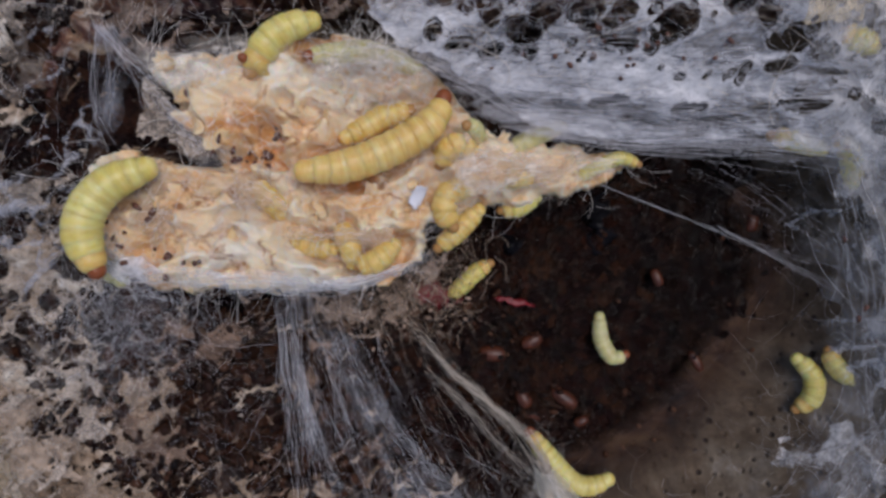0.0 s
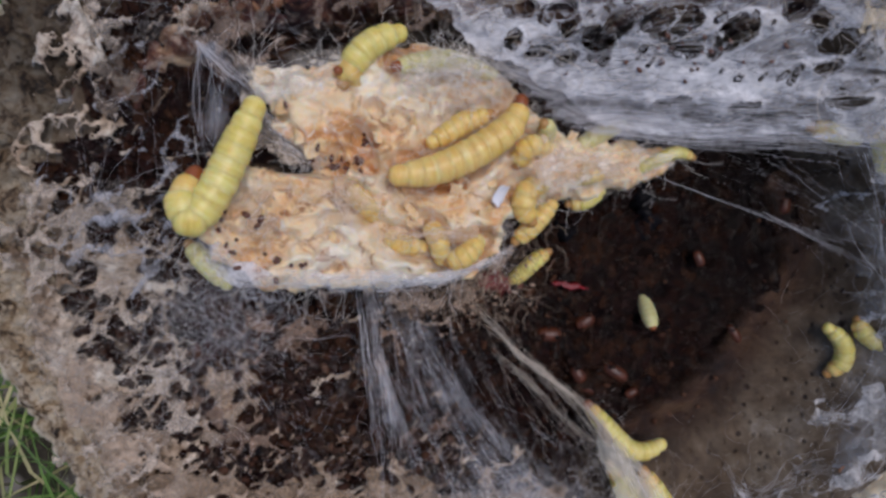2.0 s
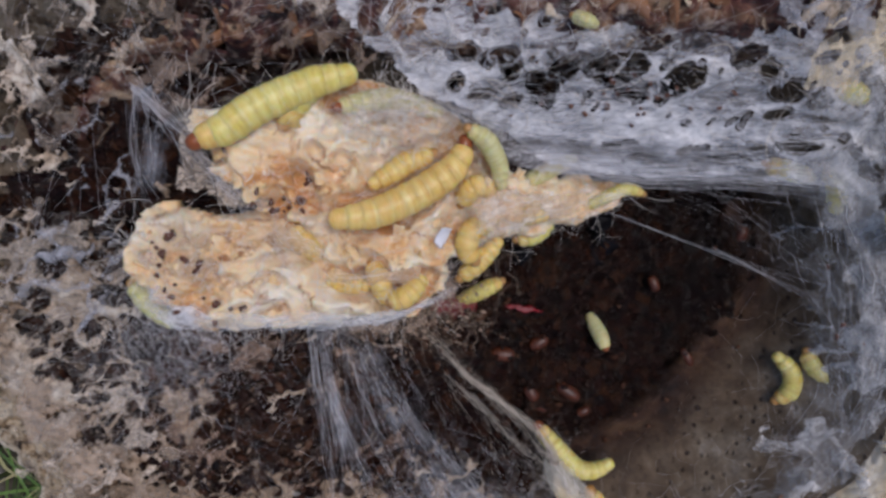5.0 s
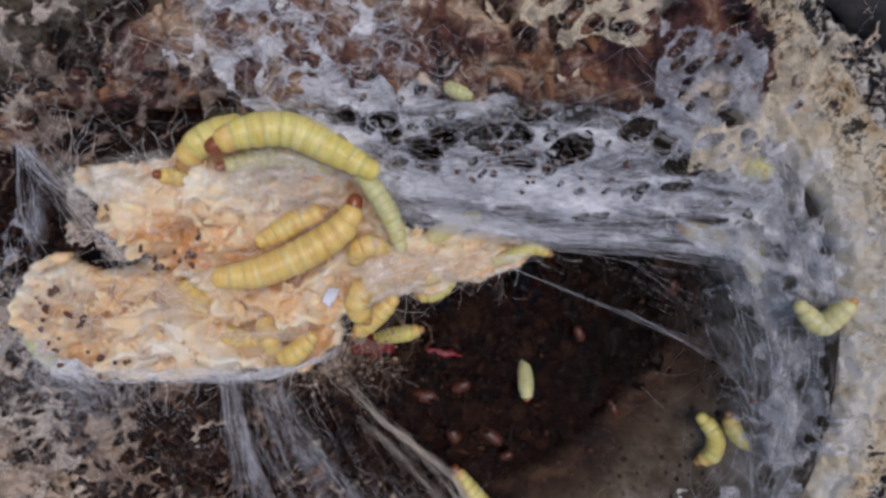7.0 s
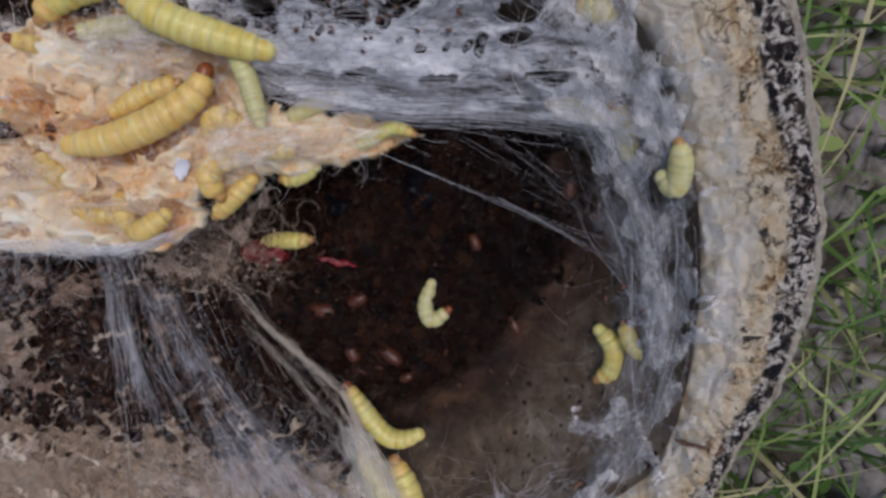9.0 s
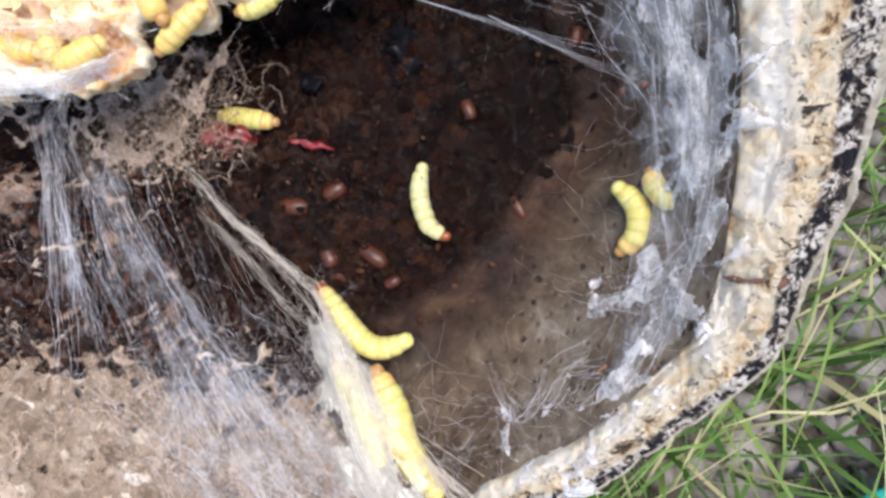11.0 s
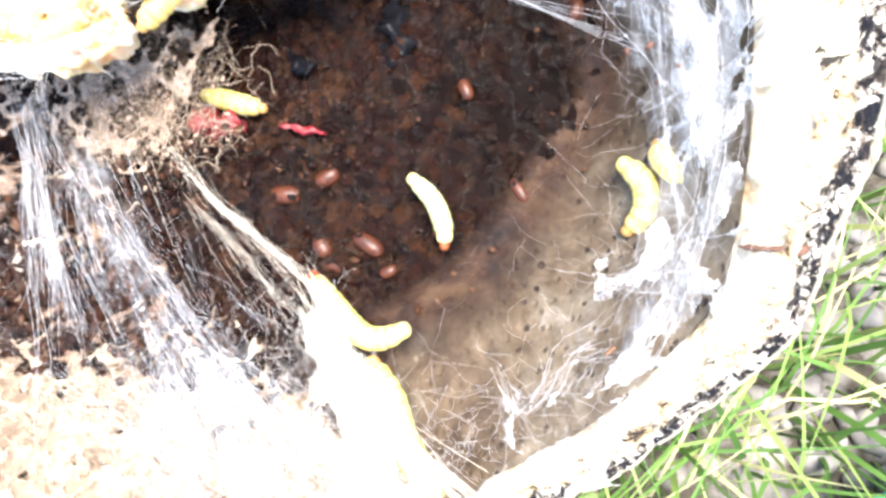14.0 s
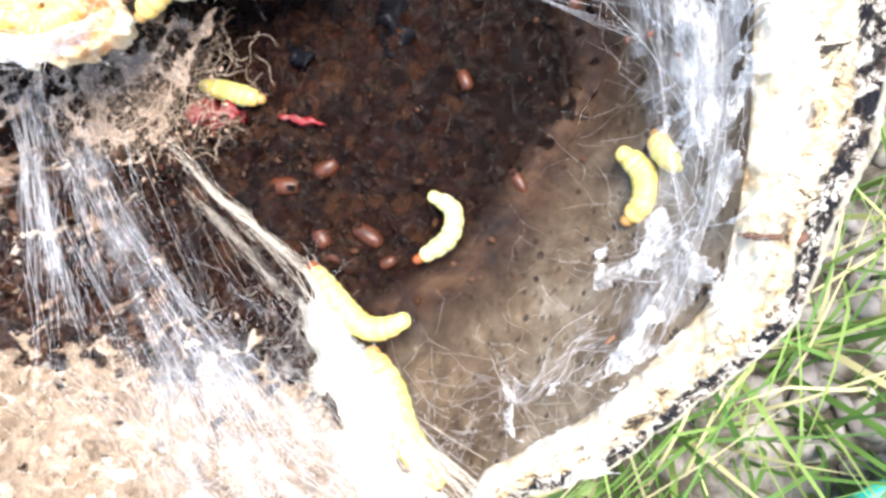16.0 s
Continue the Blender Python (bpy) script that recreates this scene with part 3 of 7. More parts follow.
def debris_floor():
    x, y = np.meshgrid(np.arange(-92, 84, 0.5), np.arange(-72, 56, 0.5), indexing="ij")
    base = cavity(x, y)
    left = np.clip((12 - x) / 40, 0, 1)
    deep = np.clip((floor_plane(x, y) + 1.8 - base) / 2.5 + 0.3, 0.12, 1) * (1 - left) + left
    z = floor_plane(x, y) + 0.5 + deep * (2.2 * field(x, y, x * 0, 0.13, 4, 41.0) + 3.4 * np.abs(field(x, y, x * 0, 0.26, 5, 43.0)) + 0.8 * field(x, y, x * 0, 0.7, 4, 45.0) - 2.2 * np.clip(1 - np.minimum(1, web_gap(x, y, 0.12, 6.0) / 0.12), 0, 1))
    z = np.where(base - z > 0, z + left * (base + 1.5 - z + 1.6 * field(x, y, x * 0, 0.2, 4, 47.0)), z)
    z = z - 2.0 * np.clip((x - 20) / 20, 0, 1) * np.clip((-y - 15) / 20, 0, 1)
    r, th = np.hypot(x - CX, y - CY), np.arctan2(y - CY, x - CX)
    z = z - open_side(th) * 4.5 * np.clip((r - around(th, FLOOR_R) + 0.3 + 2.2 * field(x, y, x * 0, 0.16, 4, 50.0)) / 3.5, 0, 1)
    edge = around(np.arctan2(y - CY, x - CX), OUTER) - 16 + 5 * field(x, y, x * 0, 0.08, 3, 48.0)
    low = to_line(x, y, [(-60, -80), (40, -80)])
    keep = (r < edge) & (low > 16 + 8 * field(x, y, x * 0, 0.07, 3, 49.0))
    f = grid_faces(*x.shape, keep[:-1, :-1])
    v, f = compact(np.stack([x, y, z], -1).reshape(-1, 3), f)
    return mesh_of("debris", v, f.tolist(), DEBRIS)


debris = put("floor_debris", debris_floor(), None, "wet dark brown crumbs and sludge in the bottom of the log", category="debris", kind="structure")


def make_mud():
    """Dried sludge, thick by the floor and thinning out up the wall. Its dark fade also paints the shade there. V of
    the UV map runs up the wall.
    """
    m, nt, b = material("mud_with_shade", 0.55, 0.2)
    across = node(nt, "SeparateXYZ", Vector=nt.nodes.new("ShaderNodeUVMap").outputs[0]).outputs[1]
    v = coords(nt)
    mid = grain(nt, v, 120, 6, 0.7, 0.8)
    fine = grain(nt, v, 600, 5, 0.7, 0.5)
    spread = ramp(nt, blend(nt, 0.35, across, blend(nt, 0.3, mid, fine)), (0.34, 0.97), (0.46, 0.66), (0.60, 0.28), (0.76, 0.0))
    nt.links.new(blend(nt, 1.0, spread, ramp(nt, across, (0.02, 0.0), (0.2, 1.0)), "MULTIPLY"), b.inputs["Alpha"])
    paint(nt, b, ramp(nt, mid, (0.36, (0.010, 0.005, 0.004)), (0.5, (0.036, 0.016, 0.009)), (0.64, (0.075, 0.040, 0.020))))
    relief(nt, b, blend(nt, 0.5, mid, fine), 0.8, 0.0012)
    return m


MUD = make_mud()


def mud_strip(inner, outer, lift, mat, seed):
    th, k = np.meshgrid(np.radians(np.linspace(-66, 26, 260)), np.linspace(0, 1, 44), indexing="ij")
    reach = (outer + 4 * field(np.cos(th) * 40, np.sin(th) * 40, k * 0, 0.09, 4, seed)) * np.interp(np.degrees(th), [-66, -52, -20, 10, 26], [0.5, 1, 1, 0.8, 0.5])
    r = around(th, FLOOR_R) + inner + (reach - inner) * k
    x, y = CX + r * np.cos(th), CY + r * np.sin(th)
    z = np.maximum(cavity(x, y), floor_plane(x, y) + 0.3) + lift + 0.25 * field(x, y, x * 0, 0.5, 3, seed + 2)
    tear = k + 0.35 * field(x, y, x * 0, 0.22, 5, seed + 4)
    f = grid_faces(*x.shape, (tear < 0.98)[:-1, :-1])
    u = np.stack([(th - th.min()) / (th.max() - th.min()), k], -1).reshape(-1, 2)
    p, f = compact(np.concatenate([np.stack([x, y, z], -1).reshape(-1, 3), u], 1), f)
    return put("mud_stain", mesh_of("mud", eased(p[:, :3], f, 2), f.tolist(), mat, uvs=p[:, 3:]), None, "dried brown sludge with painted shade on the foot of the wall", category="mud", kind="structure")


mud_strip(-7, 15, 1.2, MUD, 191.0)


# ---- the lump of moth-eaten wax comb ----
COMB_EDGE = [(-40.5, 28.5), (-35, 28.5), (-25, 29), (-20, 32.5), (-11, 33), (0, 28.5), (6, 24.5), (10, 18.5), (17, 15.5), (27, 16), (37, 12.5), (27, 7.3), (17, 5.4), (11, 4.6), (6.5, 1), (1.2, 2), (0.3, -3.2), (-6, -7.6), (-17, -8), (-29, -8), (-40, -7.5), (-46, -2), (-49.5, 4), (-48, 11), (-44.5, 14.6), (-39, 13.0), (-35.5, 11.6), (-31.5, 11.6), (-32.4, 14.2), (-36.0, 18.6), (-39, 23.5)]


def comb_plane(x, y):
    return 66.5 - 0.27 * x


def to_edge(x, y, poly):
    """Signed distance to a closed outline (inside positive)."""
    p = np.array(poly, float)
    q = np.roll(p, -1, 0)
    best = np.full(np.shape(x), 1e9)
    inside = np.zeros(np.shape(x), bool)
    for (ax, ay), (bx, by) in zip(p, q):
        ex, ey = bx - ax, by - ay
        t = np.clip(((x - ax) * ex + (y - ay) * ey) / (ex * ex + ey * ey), 0, 1)
        best = np.minimum(best, np.hypot(x - ax - t * ex, y - ay - t * ey))
        cross = (ay > y) != (by > y)
        with np.errstate(divide="ignore", invalid="ignore"):
            inside ^= cross & (x < ex * (y - ay) / (ey if ey else 1e-9) + ax)
    return np.where(inside, best, -best)


GROOVES = [([(-17, 9.9), (-10.6, 10.8), (-3.3, 13.9), (2.3, 17.9), (4.2, 22.1)], 3.6, 3.4), ([(-11, 15.7), (-5, 18.9), (-1.5, 20)], 2.8, 2.6),
           ([(-19, 0), (-14.4, -1.5)], 2.6, 3.2), ([(-12, 1.2), (-10.8, -3.4)], 2.6, 3.0), ([(-9, -3.9), (-4.5, -2)], 3.0, 3.0), ([(-25, 8), (-22, 5)], 2.6, 2.5),
           ([(-26, 13.5), (-21.8, 12.2)], 1.9, 5.0), ([(-23, 16.5), (-21.8, 15.6)], 2.0, 5.5), ([(-20.6, 21.4), (-19.6, 20.6)], 1.2, 2.5), ([(-13.8, 23.6), (-12.6, 23.6)], 1.0, 2.5), ([(2, 8.5), (7, 3.5)], 3.0, 2.0), ([(-35, 13.4), (-31, 12.4), (-27, 11.6)], 1.8, 5.5)]
BULGES = [(9.4, 10.2, 4.4, 4.6), (15, 11, 4.0, 2.8), (25, 12, 3.0, 1.4), (-28, 20, 6, 1.8), (-18, 24, 5, 1.0), (-22, -4, 6, 1.2), (-33, 3, 7, 0.8), (-8, 5, 4, 1.0)]


def comb_lump():
    x, y = np.meshgrid(np.arange(-52, 40, 0.36), np.arange(-11, 36, 0.36), indexing="ij")
    wob = 1.3 * field(x, y, x * 0, 0.22, 4, 51.0)
    d = to_edge(x, y, COMB_EDGE) + wob
    z = comb_plane(x, y) - 2.0
    z = z + 2.6 * field(x, y, x * 0, 0.085, 4, 53.0) + 2.2 * (0.5 - np.abs(field(x * 0.8, y, x * 0, 0.20, 4, 57.0)) * 2) + 0.2 * field(x, y, x * 0, 0.9, 3, 59.0)
    z = z + 1.5 * (0.5 - np.abs(field(x * 0.35 - y * 0.25, y * 1.1 + x * 0.2, x * 0, 0.26, 4, 60.0)) * 2)
    pit = web_gap(x + wob, y - wob, 0.16, 6.0) + 0.5 * field(x, y, x * 0, 0.10, 3, 58.0)
    z = z - 1.8 * np.clip((pit - 0.66) / 0.2, 0, 1)
    for pts, r, depth in GROOVES:
        k = to_line(x, y, pts)
        z = z - depth * np.exp(-(k / r) ** 4) + 0.9 * np.exp(-((k - r * 1.35) / 1.0) ** 2)
    for bx, by, br, bh in BULGES:
        z = z + bh * np.exp(-((x - bx) ** 2 + (y - by) ** 2) / br ** 2)
    edge = np.clip(d / 3.0, 0, 1)
    z = z - 1.6 * (1 - edge) ** 2
    low = z - 1.0 - 6.5 * np.clip(d / 9, 0, 1) ** 0.7
    keep = (d[:-1, :-1] > 0) & (d[1:, 1:] > 0)
    f = grid_faces(*x.shape, keep)
    top = np.stack([x, y, z], -1).reshape(-1, 3)
    bot = np.stack([x, y, low], -1).reshape(-1, 3)
    t2, f2 = compact(top, f)
    b2, _ = compact(bot, f)
    t2 = eased(t2, f2, 2, 0.5)
    v, faces = shell(t2, b2, f2)
    return mesh_of("wax", v, faces, WAX)


comb = tagged(new("honeycomb_lump"), "torn lump of peach wax comb chewed by moth larvae", "comb")
put("wax_body", comb_lump(), comb)


def flake_mesh(seed):
    """A curled torn scrap of wax, about one millimetre to a unit."""
    n = 9
    u, v = np.meshgrid(np.linspace(-1, 1, n), np.linspace(-1, 1, n), indexing="ij")
    rag = 1 + 0.35 * field(u, v, u * 0, 1.3, 3, seed)
    x, y = u * rag, v * 0.7 * rag
    z = 0.35 * x * x - 0.5 * y * y + 0.25 * field(u, v, u * 0, 1.1, 3, seed + 5)
    keep = (u * u + v * v + 0.5 * field(u, v, u * 0, 1.6, 3, seed + 9) < 1.15)[:-1, :-1]
    p, f = compact(np.stack([x, y, z], -1).reshape(-1, 3), grid_faces(n, n, keep))
    p2, f2 = shell(eased(p, f, 1), eased(p, f, 1) - np.array((0, 0, 0.10)), f)
    return mesh_of("wax_flake", p2, f2, WAX)


FLAKES = [flake_mesh(k * 13.0) for k in range(6)]
pick = random.Random(8)
for _ in range(110):
    fx, fy = pick.gauss(-14, 16), pick.gauss(14, 10)
    if to_edge(np.array([fx]), np.array([fy]), COMB_EDGE)[0] < 1.2 or min(to_line(np.array([fx]), np.array([fy]), g[0])[0] - g[1] for g in GROOVES) < 0.3:
        continue
    fl = put("wax_flake", FLAKES[pick.randrange(6)], comb)
    fl.matrix_basis = pose(fx * MM, fy * MM, (comb_plane(fx, fy) - 1.2 + pick.uniform(-0.5, 0.8)) * MM, pick.uniform(-40, 40), pick.uniform(-35, 35), pick.uniform(0, 360))
    k_ = pick.uniform(1.0, 2.6)
    fl.scale = (k_, k_ * pick.uniform(0.6, 1), k_)
flap = put("silk_flap", flake_mesh(7.0), comb, "small white flap of silk")
flap.data.materials[0] = SILK
flap.matrix_basis = pose(0.0, 0.0062, 0.0680, 35, -20, 60)
flap.scale = (2.2, 1.6, 1.6)


# ---- larvae ----
def segment_mesh():
    """One ring of a grub: two shallow folds, fuller along its lower sides, with a pair of stubby feet."""
    m, n = 19, 22
    v, f = [], []
    for i in range(m):
        a = -math.cos(math.pi * i / (m - 1))
        r = max(0.0, 1 - abs(a) ** 3.0) ** 0.44
        fold = 1 - 0.035 * math.exp(-((a - 0.22) / 0.10) ** 2) - 0.02 * math.exp(-((a + 0.28) / 0.10) ** 2)
        for k in range(n):
            w = 2 * math.pi * k / n
            s, c = math.sin(w), math.cos(w)
            side = 1 + 0.07 * math.exp(-((s + 0.45) / 0.22) ** 2) * math.exp(-(a / 0.5) ** 2)
            foot = 1 + 0.16 * math.exp(-((s + 0.86) / 0.12) ** 2) * math.exp(-((a + 0.1) / 0.35) ** 2)
            flat = 0.9 if s < 0 else 1.0
            v.append((a, r * fold * side * foot * c, r * fold * side * foot * s * flat))
    for i in range(m - 1):
        for k in range(n):
            k2 = (k + 1) % n
            f.append((i * n + k, i * n + k2, (i + 1) * n + k2, (i + 1) * n + k))
    return np.array(v), f


SEG_V, SEG_F = segment_mesh()
SEGS = {"amber": mesh_of("segment", SEG_V, SEG_F, SKIN), "lime": mesh_of("segment", SEG_V, SEG_F, LIME), "pale": mesh_of("segment", SEG_V, SEG_F, PALE)}
CAP = mesh_of("head", SEG_V, SEG_F, HEAD)
CAP_TAN = mesh_of("tail_plate", SEG_V, SEG_F, TAN_HEAD)
NSEG = 12
GIRTH = (0.50, 0.76, 0.91, 0.98, 1.0, 1.0, 1.0, 0.98, 0.96, 0.92, 0.82, 0.66)


def spine(line, count):
    """Poses of the segments, evenly spaced along a line of points: places and turns."""
    fine = along(line, np.linspace(0, 1, 80))
    step = np.linalg.norm(np.diff(fine, axis=0), axis=1)
    s = np.concatenate([[0], np.cumsum(step)])
    want = (np.arange(count) + 0.5) / count * s[-1]
    pts = np.stack([np.interp(want, s, fine[:, k]) for k in range(3)], -1)
    ahead = np.stack([np.interp(np.minimum(want + 0.6, s[-1]), s, fine[:, k]) - np.interp(np.maximum(want - 0.6, 0), s, fine[:, k]) for k in range(3)], -1)
    out = []
    for p, a in zip(pts, ahead):
        xa = Vector(a).normalized()
        up = Vector((0.05, 0.1, 1)) if abs(xa.z) < 0.9 else Vector((0.3, 1, 0.1))
        ya = up.cross(xa).normalized()
        za = xa.cross(ya)
        m = Matrix((xa, ya, za)).transposed().to_4x4()
        m.translation = Vector(p * MM)
        out.append(m)
    return out, s[-1]


LARVAE = {}


def larva(key, line, radius, label, group="wax moth larvae", length=None, head=HEAD, tint="amber"):
    """A grub along a line that runs from its head to its tail, in ringed pieces."""
    root = tagged(new("larva"), label, "larva", group)
    root.location = Vector(line[0]) * MM
    size = length or spine(line, 2)[1]
    rings = int(min(NSEG, max(6, round(size / (0.78 * radius)))))
    poses = spine(line, rings)[0]
    back = root.matrix_basis.inverted()
    pieces = []
    for i, m in enumerate(poses):
        name = "head" if i == 0 else "segment"
        me = (CAP if head is HEAD else CAP_TAN) if i == 0 else SEGS["amber" if i == 1 and tint == "lime" else tint]
        ob = put(name, me, root, "shiny red-brown head" if i == 0 and head is HEAD else "")
        loc = back @ m
        ob.rotation_mode = "QUATERNION"
        ob.location, ob.rotation_quaternion = loc.translation, loc.to_quaternion()
        h = size / rings * (1.16 if i else 0.95)
        girth = float(np.interp(i / (rings - 1), np.linspace(0, 1, len(GIRTH)), GIRTH))
        ob.scale = (h, radius * girth, radius * girth)
        pieces.append(ob)
    LARVAE[key] = (root, pieces)
    return root


YELLOW = "plump yellow-cream ringed larva "
larva("crawler", [(-43.8, -4.5, 81.3), (-45.5, 0.0, 81.8), (-44.9, 4.0, 81.6), (-42.1, 7.5, 80.9), (-37.8, 9.6, 79.7)], 2.75, YELLOW + "crawling backwards over the comb", length=27, tint="lime")
larva("small", [(7.5, 17.1, 68.0), (8.6, 16.9, 66.7), (9.0, 16.1, 62.6), (8.8, 15.4, 57.6)], 1.75, "slim pale larva climbing out between comb and silk", length=14, head=TAN_HEAD, tint="pale")
larva("floor", [(37.4, -22.0, 39), (34.7, -22.6, 39), (32.7, -19.2, 39), (32.5, -14.7, 39)], 1.65, "pale green-white larva squirming on the wet debris", length=12, tint="pale")
larva("rim", [(79.6, 6.1, 73.0), (77.4, 3.5, 73.0), (75.2, 3.9, 73.0), (73.4, 6.8, 73.0)], 1.7, "pale yellow larva curling at the edge of the rim", length=11, head=TAN_HEAD, tint="pale")
larva("big", [(4.2, 22.1, 67.2), (2.3, 17.9, 67.9), (-3.3, 13.9, 69.2), (-10.6, 10.8, 71.0), (-17.0, 9.9, 72.4)], 2.75, "big amber larva lying in a groove of the comb")
larva("under", [(-1.0, 20.2, 66.3), (-5.2, 18.9, 67.5), (-7.9, 17.3, 68.2), (-11.3, 15.4, 68.8)], 2.0, "small amber larva half sunk in the comb", head=TAN_HEAD)
larva("topleft", [(-25.0, 24.8, 72.8), (-22.2, 29.0, 73.4), (-19.2, 31.5, 72.9), (-15.5, 33.0, 71.5)], 2.4, YELLOW + "at the upper edge of the comb", head=TAN_HEAD, tint="lime")
larva("redhead", [(-16.6, 27.6, 71.6), (-12.9, 28.5, 69.4), (-7.6, 29.2, 67.3), (-0.3, 27.1, 65.0)], 1.9, "pale larva with red-brown head wrapped in silk", tint="pale")
larva("hidden", [(-25.4, 26.6, 75.0), (-23.0, 26.0, 72.0), (-21.0, 25.4, 69.0)], 1.5, "larva hidden in the comb, only its head showing")
larva("hang", [(5.3, 1.4, 65.4), (3.8, 4.1, 66.6), (4.8, 7.0, 66.2), (7.6, 7.6, 64.2)], 2.1, "amber larva curled over the edge of the comb", head=TAN_HEAD)
larva("hang2", [(2.4, -1.8, 62.4), (5.8, 1.0, 63.0), (9.4, 4.5, 62.4)], 1.8, "amber larva hanging below the comb edge", head=TAN_HEAD)
larva("hole", [(-20.2, 0.8, 67.6), (-17.4, -1.0, 67.8), (-13.6, -1.8, 67.0)], 1.8, "amber larva in a chewed hollow of the comb", head=TAN_HEAD)
larva("hole2", [(-12.5, 2.2, 66.4), (-11.0, -0.9, 68.1), (-10.6, -4.2, 66.8)], 1.9, "amber larva in a chewed hollow of the comb", head=TAN_HEAD)
larva("hole3", [(-9.8, -4.6, 67.4), (-6.8, -3.7, 68.2), (-4.0, -1.2, 66.6)], 2.0, "amber larva in a chewed hollow of the comb", head=TAN_HEAD)
larva("tube", [(-25.4, 8.8, 69.6), (-23.2, 6.3, 70.0), (-20.6, 3.2, 67.6)], 1.9, "amber larva in a wax tube of the comb", head=TAN_HEAD)
larva("arch", [(3.0, 11.4, 64.4), (5.4, 14.3, 66.6), (8.6, 13.7, 64.4)], 2.0, "amber larva arching out beside the big one", head=TAN_HEAD)
larva("brown", [(18.0, 9.4, 63.2), (15.5, 9.3, 64.6), (12.6, 8.8, 63.4)], 1.9, "amber larva under a skin of silk and wax", head=HEAD)
larva("low", [(12.8, 4.6, 58.4), (16.0, 5.0, 58.8), (19.1, 6.8, 58.0)], 1.6, "pale larva on the underside of the comb edge", head=TAN_HEAD, tint="lime")
larva("topright", [(13.5, 14.0, 59.5), (19.3, 16.9, 59.6), (23.6, 18.6, 58.0)], 1.6, "pale larva under loose silk by the comb", head=TAN_HEAD, tint="pale")
larva("tip", [(36.4, 11.9, 57.6), (33.1, 13.0, 58.2), (29.4, 11.6, 57.6), (25.0, 9.6, 57.0)], 1.25, "pale green larva in the silk at the comb's point", head=TAN_HEAD, tint="lime")
larva("nearred", [(11.6, -4.0, 42.4), (8.3, -6.0, 43.0), (6.0, -8.2, 42.8), (3.4, -10.4, 41.5)], 1.8, "cream larva among crumbs by a crimson scrap", head=TAN_HEAD, tint="lime")
larva("web", [(18.2, -36.2, 41.0), (21.6, -40.8, 41.6), (26.0, -45.6, 41.6), (29.5, -46.6, 41.4), (33.2, -45.4, 41.0)], 2.1, "yellow larva held in a rope of silk", head=HEAD, tint="lime")
larva("web2", [(22.0, -47.6, 43.0), (24.4, -52.2, 43.6), (27.0, -58.0, 44), (29.0, -64.0, 44)], 2.6, "yellow larva packed in thick white silk", head=TAN_HEAD, tint="lime")
larva("web3", [(28.5, -50.0, 43.0), (31.5, -56.0, 43.6), (33.5, -62.0, 44), (38.0, -69.0, 43)], 2.6, "yellow larva packed in thick white silk", head=TAN_HEAD, tint="lime")
larva("wall", [(67.2, -32.2, 42.8), (69.9, -29.6, 44.2), (69.9, -25.6, 44.6), (67.4, -22.6, 43.8)], 1.95, YELLOW + "curled on the pitted wall", head=TAN_HEAD, tint="lime")
larva("wall2", [(71.8, -20.6, 46.4), (72.8, -23.8, 47.6), (75.2, -26.2, 49.0)], 1.8, "yellow larva under a veil of silk on the wall", head=TAN_HEAD, tint="lime")
larva("silk", [(-51.2, 0.8, 72.0), (-48.5, -2.6, 72.2), (-45.4, -6.2, 71.4)], 1.8, "green-yellow larva under the silk at the comb's edge", head=TAN_HEAD, tint="pale")
larva("rimtop", [(62.6, 28.6, 71.6), (65.2, 27.2, 72.2), (67.4, 26.2, 71.4)], 1.9, "amber larva in the silk by the rim", head=TAN_HEAD, tint="lime")
larva("dim", [(58.4, 16.6, 56.6), (62.7, 15.3, 57.1), (67.0, 13.9, 56.6)], 1.9, "greenish larva behind a dense veil of silk", head=TAN_HEAD, tint="lime")
larva("dim2", [(68.0, 15.8, 58.8), (70.3, 12.7, 59.0), (71.0, 8.0, 57.8)], 1.9, "greenish larva behind a dense veil of silk", head=TAN_HEAD, tint="lime")
larva("green", [(20.0, 38.9, 79.0), (21.8, 38.0, 79.8), (23.4, 37.4, 79.2)], 1.1, "pale green larva in a hole of the web", head=TAN_HEAD, tint="pale")

